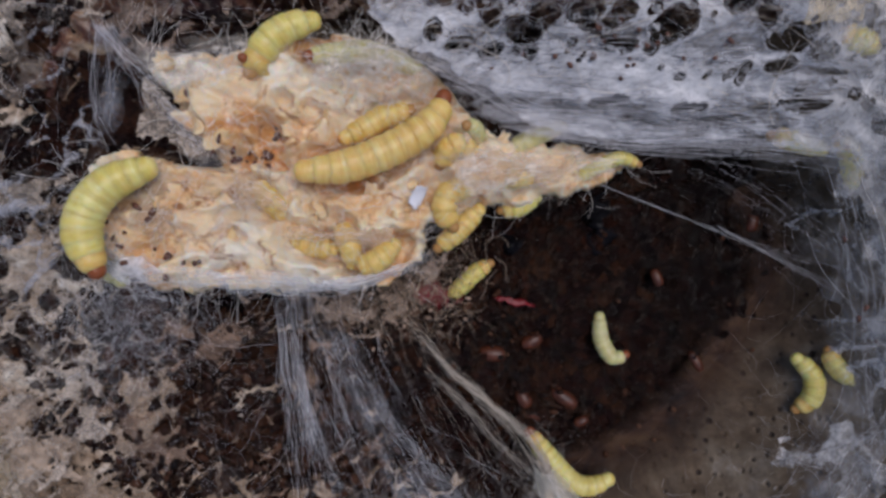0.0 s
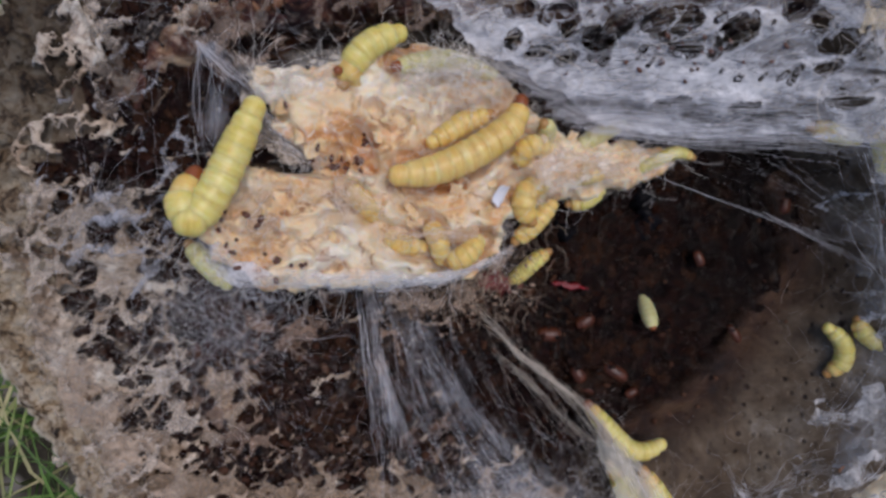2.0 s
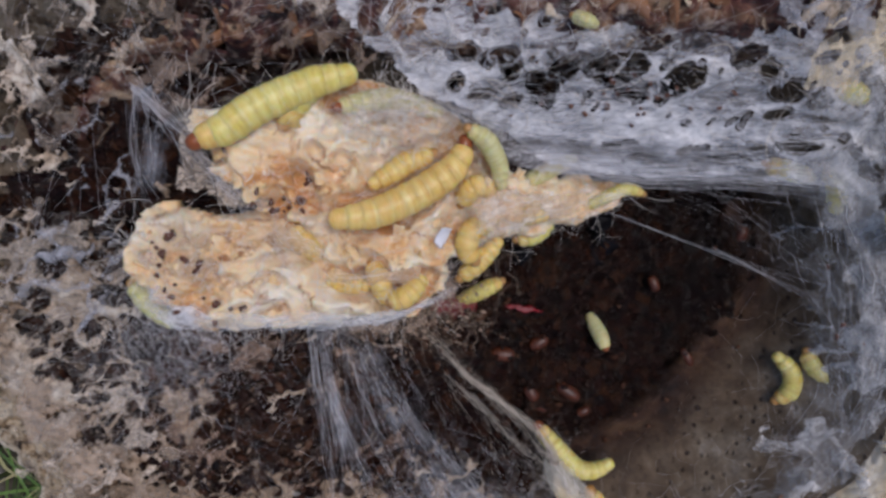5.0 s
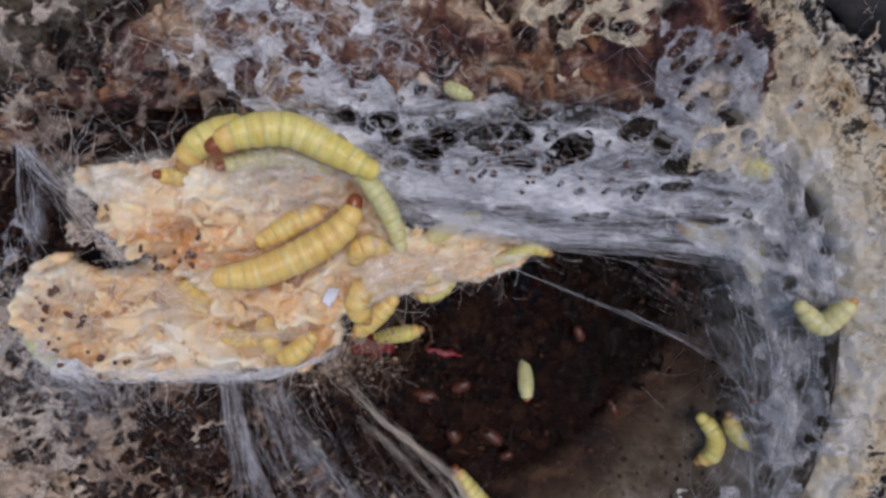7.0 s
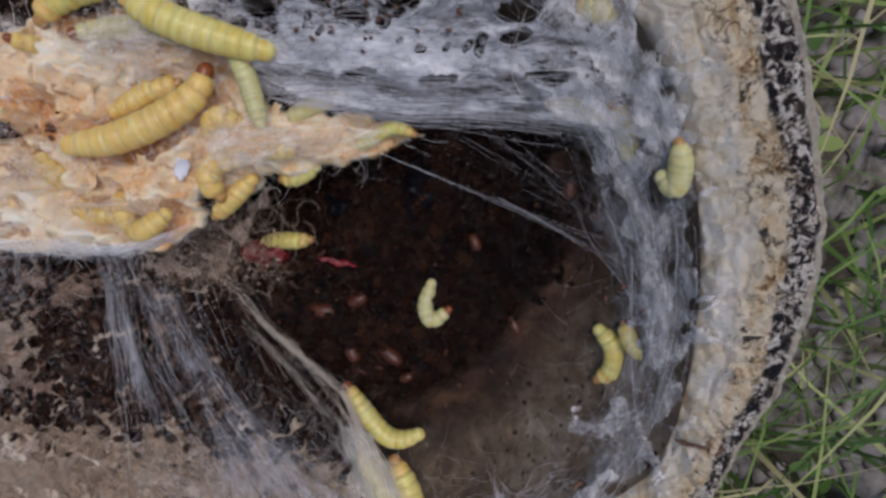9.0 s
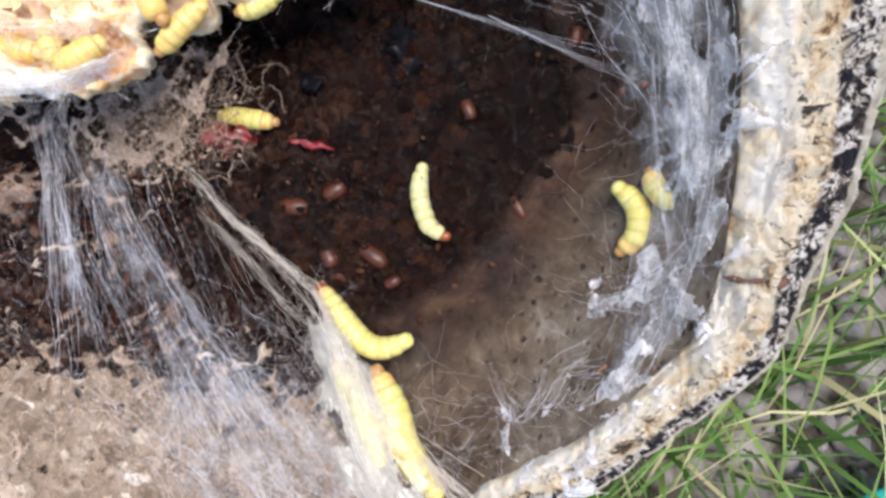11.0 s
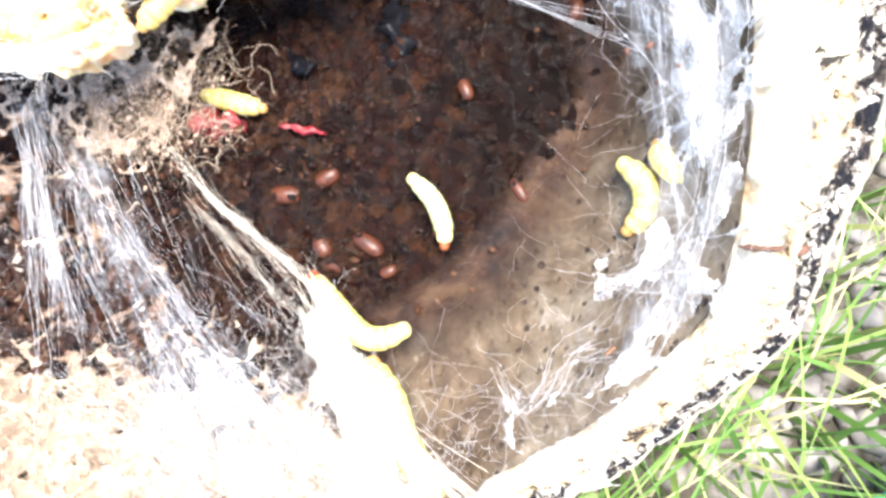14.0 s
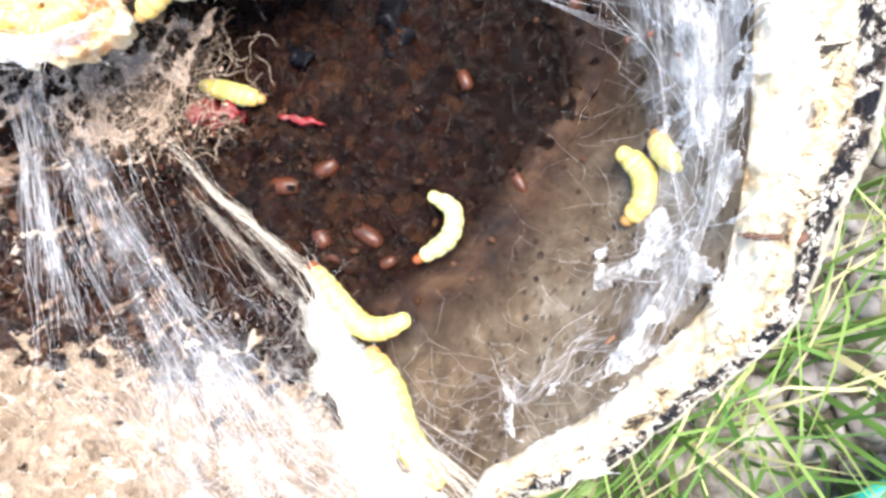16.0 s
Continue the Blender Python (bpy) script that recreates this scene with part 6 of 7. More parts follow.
scribble("silk_wisps", "pale silk wisps over the old comb", 360, top_spot, 8, 0.014, DULL_SILK, 0.4, 0.5)


def slope_spot():
    while True:
        x, y = rng.uniform(-66, 6), rng.uniform(-56, -7)
        if slope_inside(np.array([x]), np.array([y]))[0]:
            return x, y, cavity(x, y) + rng.uniform(3, 8)


scribble("silk_wisps", "tan curled fibres over the lower slope", 240, slope_spot, 8, 0.030, TAN_SILK, 0.3, 0.35)
scribble("silk_wisps", "fine pale threads over the lower slope", 260, slope_spot, 10, 0.014, FINE, 0.6, 0.4)
scribble("silk_wisps", "grey silk net at the comb's corner", 420, lambda: (rng.normal(-50, 7), rng.normal(-12, 6), 62 + rng.normal(0, 3)), 11, 0.018, FINE, 0.4, 0.3)


def flow(name, label, count, spot, way, spread, length, radius, mat):
    """Threads that run mostly one way over a surface."""
    paths, radii = [], []
    for _ in range(count):
        p = np.array(spot(), float)
        a = radians(way + rng.normal(0, spread))
        k = np.linspace(-0.5, 0.5, 9) * length * rng.uniform(0.4, 1.4)
        q = p + np.stack([np.cos(a) * k, np.sin(a) * k, k * 0], -1)
        q += np.sin(np.linspace(0, math.pi, 9))[:, None] * rng.normal(0, 1.8, 3) * (1, 1, 0.5)
        q[:, 2] = stretched(q[:, 0], q[:, 1]) + (p[2] - stretched(p[0], p[1]))
        paths.append(q)
        radii.append(radius * (0.46 if mat is FINE else 1) * rng.uniform(0.5, 1.7))
    v, f = tubes(paths, radii)
    return put(name, mesh_of(name, v, f, mat), None, label, category="silk", kind="stuff")


scribble("silk_wisps", "whitish fuzz over the old comb", 160, lambda: (lambda x, y: (x, y, rim_plane(x, y) + rng.uniform(6, 10)))(rng.uniform(14, 62), rng.normal(40, 6)), 5, 0.018, PALE_TAN, 0.3, 0.6)
scribble("silk_wisps", "white threads over the old comb", 90, lambda: (lambda x, y: (x, y, rim_plane(x, y) + rng.uniform(6, 10)))(rng.uniform(14, 64), rng.normal(38, 6)), 10, 0.016, FINE, 0.3, 0.2)


def lacy_spot():
    while True:
        x, y = rng.uniform(-24, 76), rng.uniform(17, 57)
        if upper_lace(np.array([x]), np.array([y]))[0]:
            return x, y, float(stretched(x, y)) + rng.uniform(0.3, 1.5)


flow("silk_strands", "white silk strands drawn over the lacy web", 190, lacy_spot, -10, 30, 13, 0.018, FINE)
flow("silk_strands", "cream silk strands drawn over the lacy web", 70, lacy_spot, -30, 40, 9, 0.035, SILK_WARM)


def wall_spot():
    th = radians(rng.uniform(-58, 28))
    rin = around(np.array([th]), OUTER)[0] - around(np.array([th]), RIM_WIDTH)[0]
    r = rin - abs(rng.normal(0, 9)) + 1
    x, y = CX + r * math.cos(th), CY + r * math.sin(th)
    return x, y, float(cavity(x, y)) + rng.uniform(0.3, 3)


scribble("silk_wisps", "white silk wisps on the wall below the rim", 320, wall_spot, 9, 0.016, FINE, 0.6, 0.35)


def clutter_spot():
    x, y = rng.normal(-5, 8), rng.normal(-9, 7)
    return x, y, cavity(x, y) + 0.3 * min(20, max(0, y + 20)) + rng.uniform(4, 9)


scribble("silk_wisps", "brownish tangle of silk and crumbs below the comb", 260, clutter_spot, 6, 0.02, TAN_SILK, 0.4, 0.45)


scribble("silk_wisps", "pale brown tangle of silk under the comb", 520, lambda: (rng.normal(-8, 8), rng.normal(-6, 5), 46.5 + rng.normal(0, 1.6)), 6, 0.065, PALE_TAN, 0.3, 0.5)
scribble("silk_wisps", "tan fibres over the lower wall", 380, lambda: (lambda x, y: (x, y, float(cavity(x, y)) + rng.uniform(3, 5)))(rng.uniform(-60, 20), rng.uniform(-76, -48)), 9, 0.03, PALE_TAN, 0.3, 0.35)
scribble("silk_wisps", "white fibres over the lower wall", 320, lambda: (lambda x, y: (x, y, float(cavity(x, y)) + rng.uniform(3, 6)))(rng.normal(8, 16), rng.uniform(-78, -50)), 13, 0.02, FINE, 0.3, 0.35)


def comb_spot():
    while True:
        x, y = rng.uniform(-48, 36), rng.uniform(-7, 32)
        if to_edge(np.array([x]), np.array([y]), COMB_EDGE)[0] > 0.5:
            return x, y, comb_plane(x, y) - 1.2 + rng.uniform(0, 1.5)


scribble("silk_wisps", "white silk wisps over the torn comb", 800, comb_spot, 8, 0.022, FLUFF)


scribble("silk_wisps", "fluffy white silk threads over the upper comb", 240, lambda: (lambda x, y: (x, y, comb_plane(x, y) + rng.uniform(0.5, 2.4)))(rng.normal(-7, 5), rng.normal(26, 2.6)), 6, 0.03, FLUFF, 0.2, 0.5)


# ---- crumbs, pellets, pupae ----
def pellets(name, label, count, spot, size, mat):
    v, f = [], []
    base = 0
    t = (1 + 5 ** 0.5) / 2
    ico = np.array([(-1, t, 0), (1, t, 0), (-1, -t, 0), (1, -t, 0), (0, -1, t), (0, 1, t), (0, -1, -t), (0, 1, -t), (t, 0, -1), (t, 0, 1), (-t, 0, -1), (-t, 0, 1)]) / 1.9
    tri = [(0, 11, 5), (0, 5, 1), (0, 1, 7), (0, 7, 10), (0, 10, 11), (1, 5, 9), (5, 11, 4), (11, 10, 2), (10, 7, 6), (7, 1, 8), (3, 9, 4), (3, 4, 2), (3, 2, 6), (3, 6, 8), (3, 8, 9), (4, 9, 5), (2, 4, 11), (6, 2, 10), (8, 6, 7), (9, 8, 1)]
    for _ in range(count):
        p = np.array(spot(), float)
        k = size * rng.uniform(0.6, 1.4)
        a = rng.uniform(0, math.pi)
        q = ico * (k * rng.uniform(1.0, 1.9), k, k * rng.uniform(0.5, 0.9)) * rng.uniform(0.75, 1.2, (12, 1))
        q = np.stack([q[:, 0] * math.cos(a) - q[:, 1] * math.sin(a), q[:, 0] * math.sin(a) + q[:, 1] * math.cos(a), q[:, 2]], -1)
        v.append(q + p)
        f += [tuple(i + base for i in tr) for tr in tri]
        base += 12
    return put(name, mesh_of(name, np.concatenate(v), f, mat), None, label, category="frass", kind="stuff")


FRASS_LINES = [[(-36, 23.5), (-36, 20), (-32.7, 15.3), (-27.6, 12.5), (-23.9, 12.2)], [(-42, 10), (-41, 7.5), (-38.5, 5), (-39.4, 2.5), (-38.6, -0.5), (-36.8, -3.8)], [(-36, -3), (-31.5, -3.4)], [(-44, 8), (-43, 2), (-41, -4)]]


def frass_spot():
    line = [(*p, 0.0) for p in FRASS_LINES[rng.integers(0, 4)]]
    x, y, _ = along(line, [rng.random()])[0] + rng.normal(0, 0.9, 3)
    return x, y, comb_plane(x, y) - 0.3


pellets("frass_pellets", "dark brown frass pellets on the comb", 34, frass_spot, 0.40, FRASS)
# Dark plug added at the hole bottoms in place of their deep shade.
pellets("frass_pellets", "dark pellets added for the shade in the chewed holes", 20, lambda: (lambda c: (c[0] + rng.normal(0, 1.0), c[1] + rng.normal(0, 0.8), comb_plane(c[0], c[1]) - 4.6 + rng.normal(0, 0.4)))((-24.2, 13.0) if rng.random() < 0.5 else (-22.4, 16.0)), 0.5, FRASS)
pellets("frass_pellets", "dark frass pellets caught in the silk by the rim", 14, lambda: (rng.normal(73, 4), rng.normal(2, 12), 63 + rng.normal(0, 1.5)), 0.3, FRASS)
pellets("frass_pellets", "dark frass pellets caught in the lacy web", 26, lambda: (lambda x, y: (x, y, float(stretched(x, y)) + 0.5))(rng.normal(34, 9), rng.normal(27, 1.6)), 0.32, FRASS)


def make_crumb():
    m, nt, b = material("debris_crumb", 0.65, 0.15)
    g = nt.nodes.new("ShaderNodeNewGeometry")
    c = ramp(nt, g.outputs["Random Per Island"], (0.0, (0.006, 0.004, 0.004)), (0.5, (0.025, 0.010, 0.006)), (0.85, (0.05, 0.019, 0.009)), (0.97, (0.09, 0.045, 0.026)))
    paint(nt, b, c)
    relief(nt, b, grain(nt, coords(nt), 900, 4), 0.5, 0.0006)
    return m


CRUMB = make_crumb()


def crumb_spot():
    while True:
        x, y = rng.uniform(-45, 66), rng.uniform(-44, 20)
        z = floor_plane(x, y) + 2.0
        if cavity(x, y) < z:
            return x, y, z + rng.uniform(-0.6, 0.6)


pellets("debris_crumbs", "red-brown crumbs of comb on the lower slope", 170, lambda: tuple(np.array(slope_spot()) - (0, 0, 1.5)), 0.8, CRUMB)
pellets("debris_crumbs", "brown crumbs tangled in silk under the comb", 160, lambda: (rng.normal(-8, 7), rng.normal(-14, 4.5), 42 + rng.normal(0, 1.0)), 0.6, CRUMB)
pellets("debris_crumbs", "dark red-brown crumbs of comb and wood in the sludge", 60, crumb_spot, 0.45, CRUMB)
pellets("debris_crumbs", "red-brown wet crumbs heaped below the comb", 60, lambda: (lambda x, y: (x, y, floor_plane(x, y) + 2.2 + rng.uniform(-0.5, 0.8)))(rng.normal(20, 13), rng.normal(-20, 9)), 0.45, CRUMB)


scribble("debris_fibres", "thin tan fibres lying on the wet debris", 130, crumb_spot, 5, 0.018, TAN_SILK, 0.5, 0.5)
TAN_CRUMB = plain_skin("tan_crumb", (0.13, 0.075, 0.048), (0.46, 0.33, 0.24), 0.8, 300)
pellets("debris_crumbs", "tan crumbs of chewed comb heaped under the comb", 300, lambda: (lambda x, y: (x, y, float(cavity(x, y)) + 7.5 + 0.3 * min(20, max(0, y + 20)) + rng.uniform(-2, 1.2)))(rng.normal(-11, 8), rng.normal(-7, 6)), 0.27, TAN_CRUMB)


def capsule(name, line, radius, mat, label, category, lumpy=0.0):
    pts = along(line, np.linspace(0, 1, 14))
    n = 12
    s = np.linspace(-1, 1, 14)
    r = radius * np.sqrt(np.maximum(0.02, 1 - np.abs(s) ** 2.6)) * (1 + 0.07 * np.sin(s * 22))
    v, f = [], []
    t = np.gradient(pts, axis=0)
    t /= np.linalg.norm(t, axis=1)[:, None]
    a = np.cross(t, (0, 0, 1.0))
    a /= np.linalg.norm(a, axis=1)[:, None]
    b = np.cross(t, a)
    for k in range(n):
        w = 2 * math.pi * k / n
        ring = pts + r[:, None] * (math.cos(w) * a + math.sin(w) * b)
        v.append(ring + lumpy * radius * field(ring[:, 0], ring[:, 1], ring[:, 2], 0.55, 3, 131.0)[:, None] * (math.cos(w) * a + math.sin(w) * b))
    for k in range(n):
        for i in range(13):
            k2 = (k + 1) % n
            f.append((k * 14 + i, k2 * 14 + i, k2 * 14 + i + 1, k * 14 + i + 1))
    return put(name, mesh_of(name, np.concatenate(v), f, mat), None, label, category=category, group="pupae on the debris" if category == "pupa" else "")


for cx, cy, ang, ln, rad in ((11.7, -22, -5, 5.5, 1.7), (25.8, -31.1, -35, 6.0, 1.5), (17.7, -31.1, -60, 4.0, 1.5), (19.4, -19.6, 30, 4.5, 1.5), (43.8, -7.4, -70, 3.6, 1.1), (51.5, -24, -60, 4.5, 1.0), (61.8, 3.0, 80, 4.0, 1.2), (19.8, -34.2, -20, 3.6, 1.3), (29.1, -35.8, 25, 3.0, 1.0)):
    dx, dy = math.cos(radians(ang)) * ln / 2, math.sin(radians(ang)) * ln / 2
    z = floor_plane(cx, cy) + 0.8
    capsule("pupa", [(cx - dx, cy - dy, z), (cx, cy, z + 0.3), (cx + dx, cy + dy, z)], rad, PUPA, "red-brown pupa case half sunk in wet debris", "pupa")
capsule("crimson_scrap", [(-3.6, -8.6, 41.2), (1, -10, 41.4), (6, -10.6, 41.0)], 2.0, CRIMSON, "crimson crumpled scrap among the debris", "scrap", 1.2)
capsule("crimson_scrap", [(12, -10.8, 40.2), (16, -11.6, 39.4), (20, -12.6, 38.6)], 0.7, CRIMSON, "small crimson scrap in the debris", "scrap", 1.2)
capsule("black_lump", [(31.4, 8.0, 36.6), (32.8, 3.5, 37.4), (31.2, -2.6, 36.2)], 3.2, TAR, "shiny black lump in the debris", "lump", 1.3)
capsule("black_lump", [(13, 1.5, 38), (15.2, 0.3, 38.3), (17, -1.5, 38)], 2.1, TAR, "shiny black lump in the debris", "lump", 1.3)


CRUST = plain_skin("dark_bark_crust", (0.006, 0.006, 0.007), (0.035, 0.030, 0.026), 0.85, 420)
crust = capsule("bark_crust", [(60, 56, 81), (68, 51.5, 80.5), (76, 47, 79), (83, 43, 77)], 2.4, CRUST, "black crumbling crust of bark", "", 0.9)
crust.parent = hollow_log
for key_ in ("category", "group"):
    if key_ in crust:
        del crust[key_]


KNOT = plain_skin("brown_crack", (0.05, 0.026, 0.016), (0.16, 0.075, 0.045), 0.8, 600)
for line_, size_, name_ in (([(78.6, -36.4, 60.5), (81, -36.9, 61.3), (83.5, -37.0, 61.7)], 0.34, "rim_crack"), ([(83.2, -37.2, 61.5), (84.6, -37.5, 61.6), (86, -37.1, 61.3)], 0.6, "rim_knot")):
    bit = capsule(name_, line_, size_, KNOT, "dark brown crack in the end wood", "", 0.9)
    bit.parent = hollow_log
    for key_ in ("category", "group"):
        if key_ in bit:
            del bit[key_]
chip_ = put("wood_flake", flake_mesh(23.0), None, "small red-brown flake caught in silk on the wall", category="flake")
chip_.data.materials[0] = SHARD
chip_.matrix_basis = pose(0.06391, -0.04856, 0.0525, 10, 20, 40)
chip_.scale = (1.0, 0.35, 0.6)


# ---- outside: ground, grass ----
def make_soil():
    m, nt, b = material("stony_soil", 0.9, 0.2)
    v = coords(nt)
    big = grain(nt, v, 40, 6, 0.7, 0.5)
    peb = cells(nt, v, 140)
    c = ramp(nt, big, (0.36, (0.035, 0.030, 0.022)), (0.5, (0.10, 0.085, 0.065)), (0.64, (0.42, 0.38, 0.35)))
    c = blend(nt, ramp(nt, peb, (0.25, 0.5), (0.5, 0.0)), c, (0.5, 0.46, 0.43))
    paint(nt, b, c)
    relief(nt, b, big, 0.8, 0.004)
    return m


def make_grass():
    m, nt, b = material("grass_blade", 0.5, 0.4)
    g = nt.nodes.new("ShaderNodeNewGeometry")
    paint(nt, b, ramp(nt, g.outputs["Random Per Island"], (0.0, (0.045, 0.10, 0.018)), (0.4, (0.12, 0.23, 0.05)), (0.7, (0.27, 0.35, 0.10)), (0.88, (0.50, 0.45, 0.24))))
    b.inputs["Transmission Weight"].default_value = 0.0
    return m


SOIL, GRASS = make_soil(), make_grass()
gv, gf = [(-60000, -60000, 0), (60000, -60000, 0), (60000, 60000, 0), (-60000, 60000, 0)], [(0, 1, 2, 3)]
put("ground", mesh_of("ground", gv, gf, SOIL, False), None, "stony brown soil under grass", kind="structure")


def grass_patch(count):
    v, f, base = [], [], 0
    for _ in range(count):
        a = rng.uniform(0, 2 * math.pi)
        ro = around(np.array([a]), OUTER)[0]
        r = ro + 2 + abs(rng.normal(0, 55))
        if -0.30 < math.remainder(a, 2 * math.pi) < 0.42 and rng.random() < 0.30:
            continue
        p = np.array((CX + r * math.cos(a), CY + r * math.sin(a), 0.0))
        way = rng.uniform(0, 2 * math.pi)
        d = np.array((math.cos(way), math.sin(way), 0))
        side = np.array((-d[1], d[0], 0)) * rng.uniform(0.25, 0.85)
        ln, lean = rng.uniform(18, 60), rng.uniform(0.3, 1.1)
        for i in range(5):
            s = i / 4
            c = p + d * ln * lean * s * s * 1.2 + np.array((0, 0, ln * (s - 0.35 * lean * s * s)))
            if math.hypot(c[0] - CX, c[1] - CY) < ro - 1 and c[2] > 0:
                k = (ro + 1) / max(1, math.hypot(c[0] - CX, c[1] - CY))
                c[:2] = np.array((CX, CY)) + (c[:2] - (CX, CY)) * k
            w = (1 - s) ** 0.7
            v += [c - side * w, c + side * w + (0, 0, 0.2)]
        f += [(base + 2 * i, base + 2 * i + 1, base + 2 * i + 3, base + 2 * i + 2) for i in range(4)]
        base += 10
    return mesh_of("grass", v, f, GRASS)


put("grass", grass_patch(2900), None, "fresh green grass blades round the log", category="grass", kind="stuff")


STONE = plain_skin("grey_pebble", (0.16, 0.14, 0.13), (0.46, 0.42, 0.40), 0.85, 120)
pellets("pebbles", "pale grey pebbles on the soil beside the log", 240, lambda: (lambda a, d: (CX + (float(around(np.array([a]), OUTER)[0]) + d) * math.cos(a), CY + (float(around(np.array([a]), OUTER)[0]) + d) * math.sin(a), 0.6))(radians(rng.uniform(-30, 30)), rng.uniform(4, 60)), 2.0 * rng.uniform(0.9, 1.1), STONE)["category"] = "pebbles"


TEAL = plain_skin("teal_plastic", (0.01, 0.30, 0.24), (0.02, 0.42, 0.34), 0.35)


def sheet_scrap():
    x, y = np.meshgrid(np.linspace(-26, 26, 24), np.linspace(-18, 18, 20), indexing="ij")
    z = 2.5 + 1.5 * field(x, y, x * 0, 0.06, 3, 121.0)
    f = grid_faces(*x.shape)
    p = np.stack([x, y, z], -1).reshape(-1, 3)
    v, faces = shell(p, p - np.array((0, 0, 0.8)), f)
    return mesh_of("teal_scrap", v, faces, TEAL)


scrap = put("teal_scrap", sheet_scrap(), None, "teal plastic scrap lying in the grass", category="scrap")
scrap.matrix_basis = pose(0.1200, -0.0869, 0.016, 3, -4, 30)


def leaf_patch(count):
    v, f, base = [], [], 0
    for _ in range(count):
        a = rng.uniform(0, 2 * math.pi)
        r = around(np.array([a]), OUTER)[0] + rng.uniform(6, 60)
        p = np.array((CX + r * math.cos(a), CY + r * math.sin(a), rng.uniform(4, 22)))
        k, way, tip = rng.uniform(1.2, 3.2), rng.uniform(0, 6.28), rng.uniform(-0.5, 0.5)
        ring = [(0, 0)] + [(math.cos(t), math.sin(t) * 0.55) for t in np.linspace(0, 2 * math.pi, 10)[:-1]]
        for x, y in ring:
            q = (x * math.cos(way) - y * math.sin(way), x * math.sin(way) + y * math.cos(way))
            v.append(p + k * np.array((q[0], q[1], tip * x - 0.25 * y * y)))
        f += [(base, base + 1 + i, base + 1 + (i + 1) % 9) for i in range(9)]
        base += 10
    return mesh_of("leaves", v, f, GRASS)


put("low_leaves", leaf_patch(90), None, "small round green leaves among the grass", category="leaves", kind="stuff")


# ---- what moves ----
def crawl(key, keys):
    """Keys a larva's pieces: rows of seconds and the line of its body from head to tail, in millimetres."""
    root, pieces = LARVAE[key]
    back = root.matrix_basis.inverted()
    spines = [(t, spine(line, len(pieces))[0]) for t, line in keys]
    for i, ob in enumerate(pieces):
        walk(ob, [(t, back @ s[i]) for t, s in spines])


def motions():
    rows = [(0, [(-43.8, -4.5, 81.3), (-45.5, 0.0, 81.8), (-44.9, 4.0, 81.6), (-42.1, 7.5, 80.9), (-37.8, 9.6, 79.7)])]
    rows += [(0.5, [(-43.9, -3.5, 81.3), (-46.4, -0.4, 82.0), (-46.9, 3.9, 82.2), (-44.6, 10.0, 81.5), (-40.1, 12.3, 80.3), (-37.2, 10.0, 79.5)])]
    rows += [(0.7, [(-46.8, -1.1, 82.1), (-47.0, 2.1, 82.2), (-45.8, 5.6, 81.9), (-43.3, 10.9, 81.2), (-39.2, 14.6, 80.1), (-35.7, 11.6, 79.1)])]
    rows += [(1.0, [(-47.8, 2.1, 82.4), (-46.4, 5.0, 82.0), (-44.3, 7.8, 81.5), (-42.4, 10.6, 80.9), (-39.4, 16.7, 80.1), (-38.4, 21.7, 79.9)])]
    rows += [(1.5, [(-47.6, 8.1, 79.6), (-48.2, 5.9, 81.4), (-46.5, 4.4, 82.1), (-42.9, 9.9, 81.1), (-39.5, 16.2, 80.2), (-37.1, 21.9, 79.5)])]
    rows += [(2.0, [(-46.4, 11.1, 80.5), (-48.0, 6.9, 82.4), (-46.7, 4.2, 82.1), (-43.5, 8.2, 81.2), (-40.2, 14.8, 80.3), (-37.4, 20.7, 79.6)])]
    rows += [(2.5, [(-46.4, 7.5, 78.6), (-47.2, 5.9, 80.2), (-45.9, 4.6, 81.9), (-42.5, 9.3, 81.0), (-39.3, 14.6, 80.1), (-37.4, 19.9, 79.6)])]
    rows += [(3.0, [(-46.6, 3.5, 82.1), (-44.1, 8.0, 81.4), (-40.7, 12.6, 80.5), (-37.3, 16.8, 79.6), (-34.2, 22.4, 78.7)])]
    rows += [(4.2, [(-41.5, 13.0, 80.6), (-38.5, 18.0, 79.9), (-34.5, 23.0, 78.8), (-29.0, 27.0, 77.4), (-22.0, 30.0, 75.4)])]
    rows += [(5.5, [(-32.5, 26.3, 78.3), (-27.3, 27.5, 76.9), (-21.5, 30.0, 75.3), (-14.7, 31.7, 73.5), (-9.1, 33.0, 72.0)])]
    rows += [(6.5, [(-19.8, 28.7, 77.5), (-14.9, 31.2, 76.2), (-8.5, 32.9, 74.4), (-2.1, 31.6, 72.6), (2.0, 28.9, 71.5)])]
    rows += [(7.0, [(-15.6, 30.6, 76.4), (-11.1, 32.8, 75.2), (-4.6, 33.2, 73.4), (1.8, 30.2, 71.6), (7.3, 27.0, 70.1)])]
    rows += [(7.5, [(-14.5, 31.9, 76.1), (-9.5, 33.0, 74.8), (-3.8, 33.0, 73.2), (2.8, 29.8, 71.3), (7.9, 27.6, 69.9)])]
    rows += [(8.0, [(-8.7, 33.2, 74.6), (-5.0, 33.2, 73.6), (0.9, 31.6, 72.0), (8.4, 28.5, 69.9), (14.4, 25.3, 68.2)])]
    rows += [(9.0, [(-5.7, 34.1, 73.9), (-3.0, 30.9, 73.1), (2.7, 28.0, 71.6), (9.2, 25.9, 69.8), (14.9, 24.4, 68.2)])]
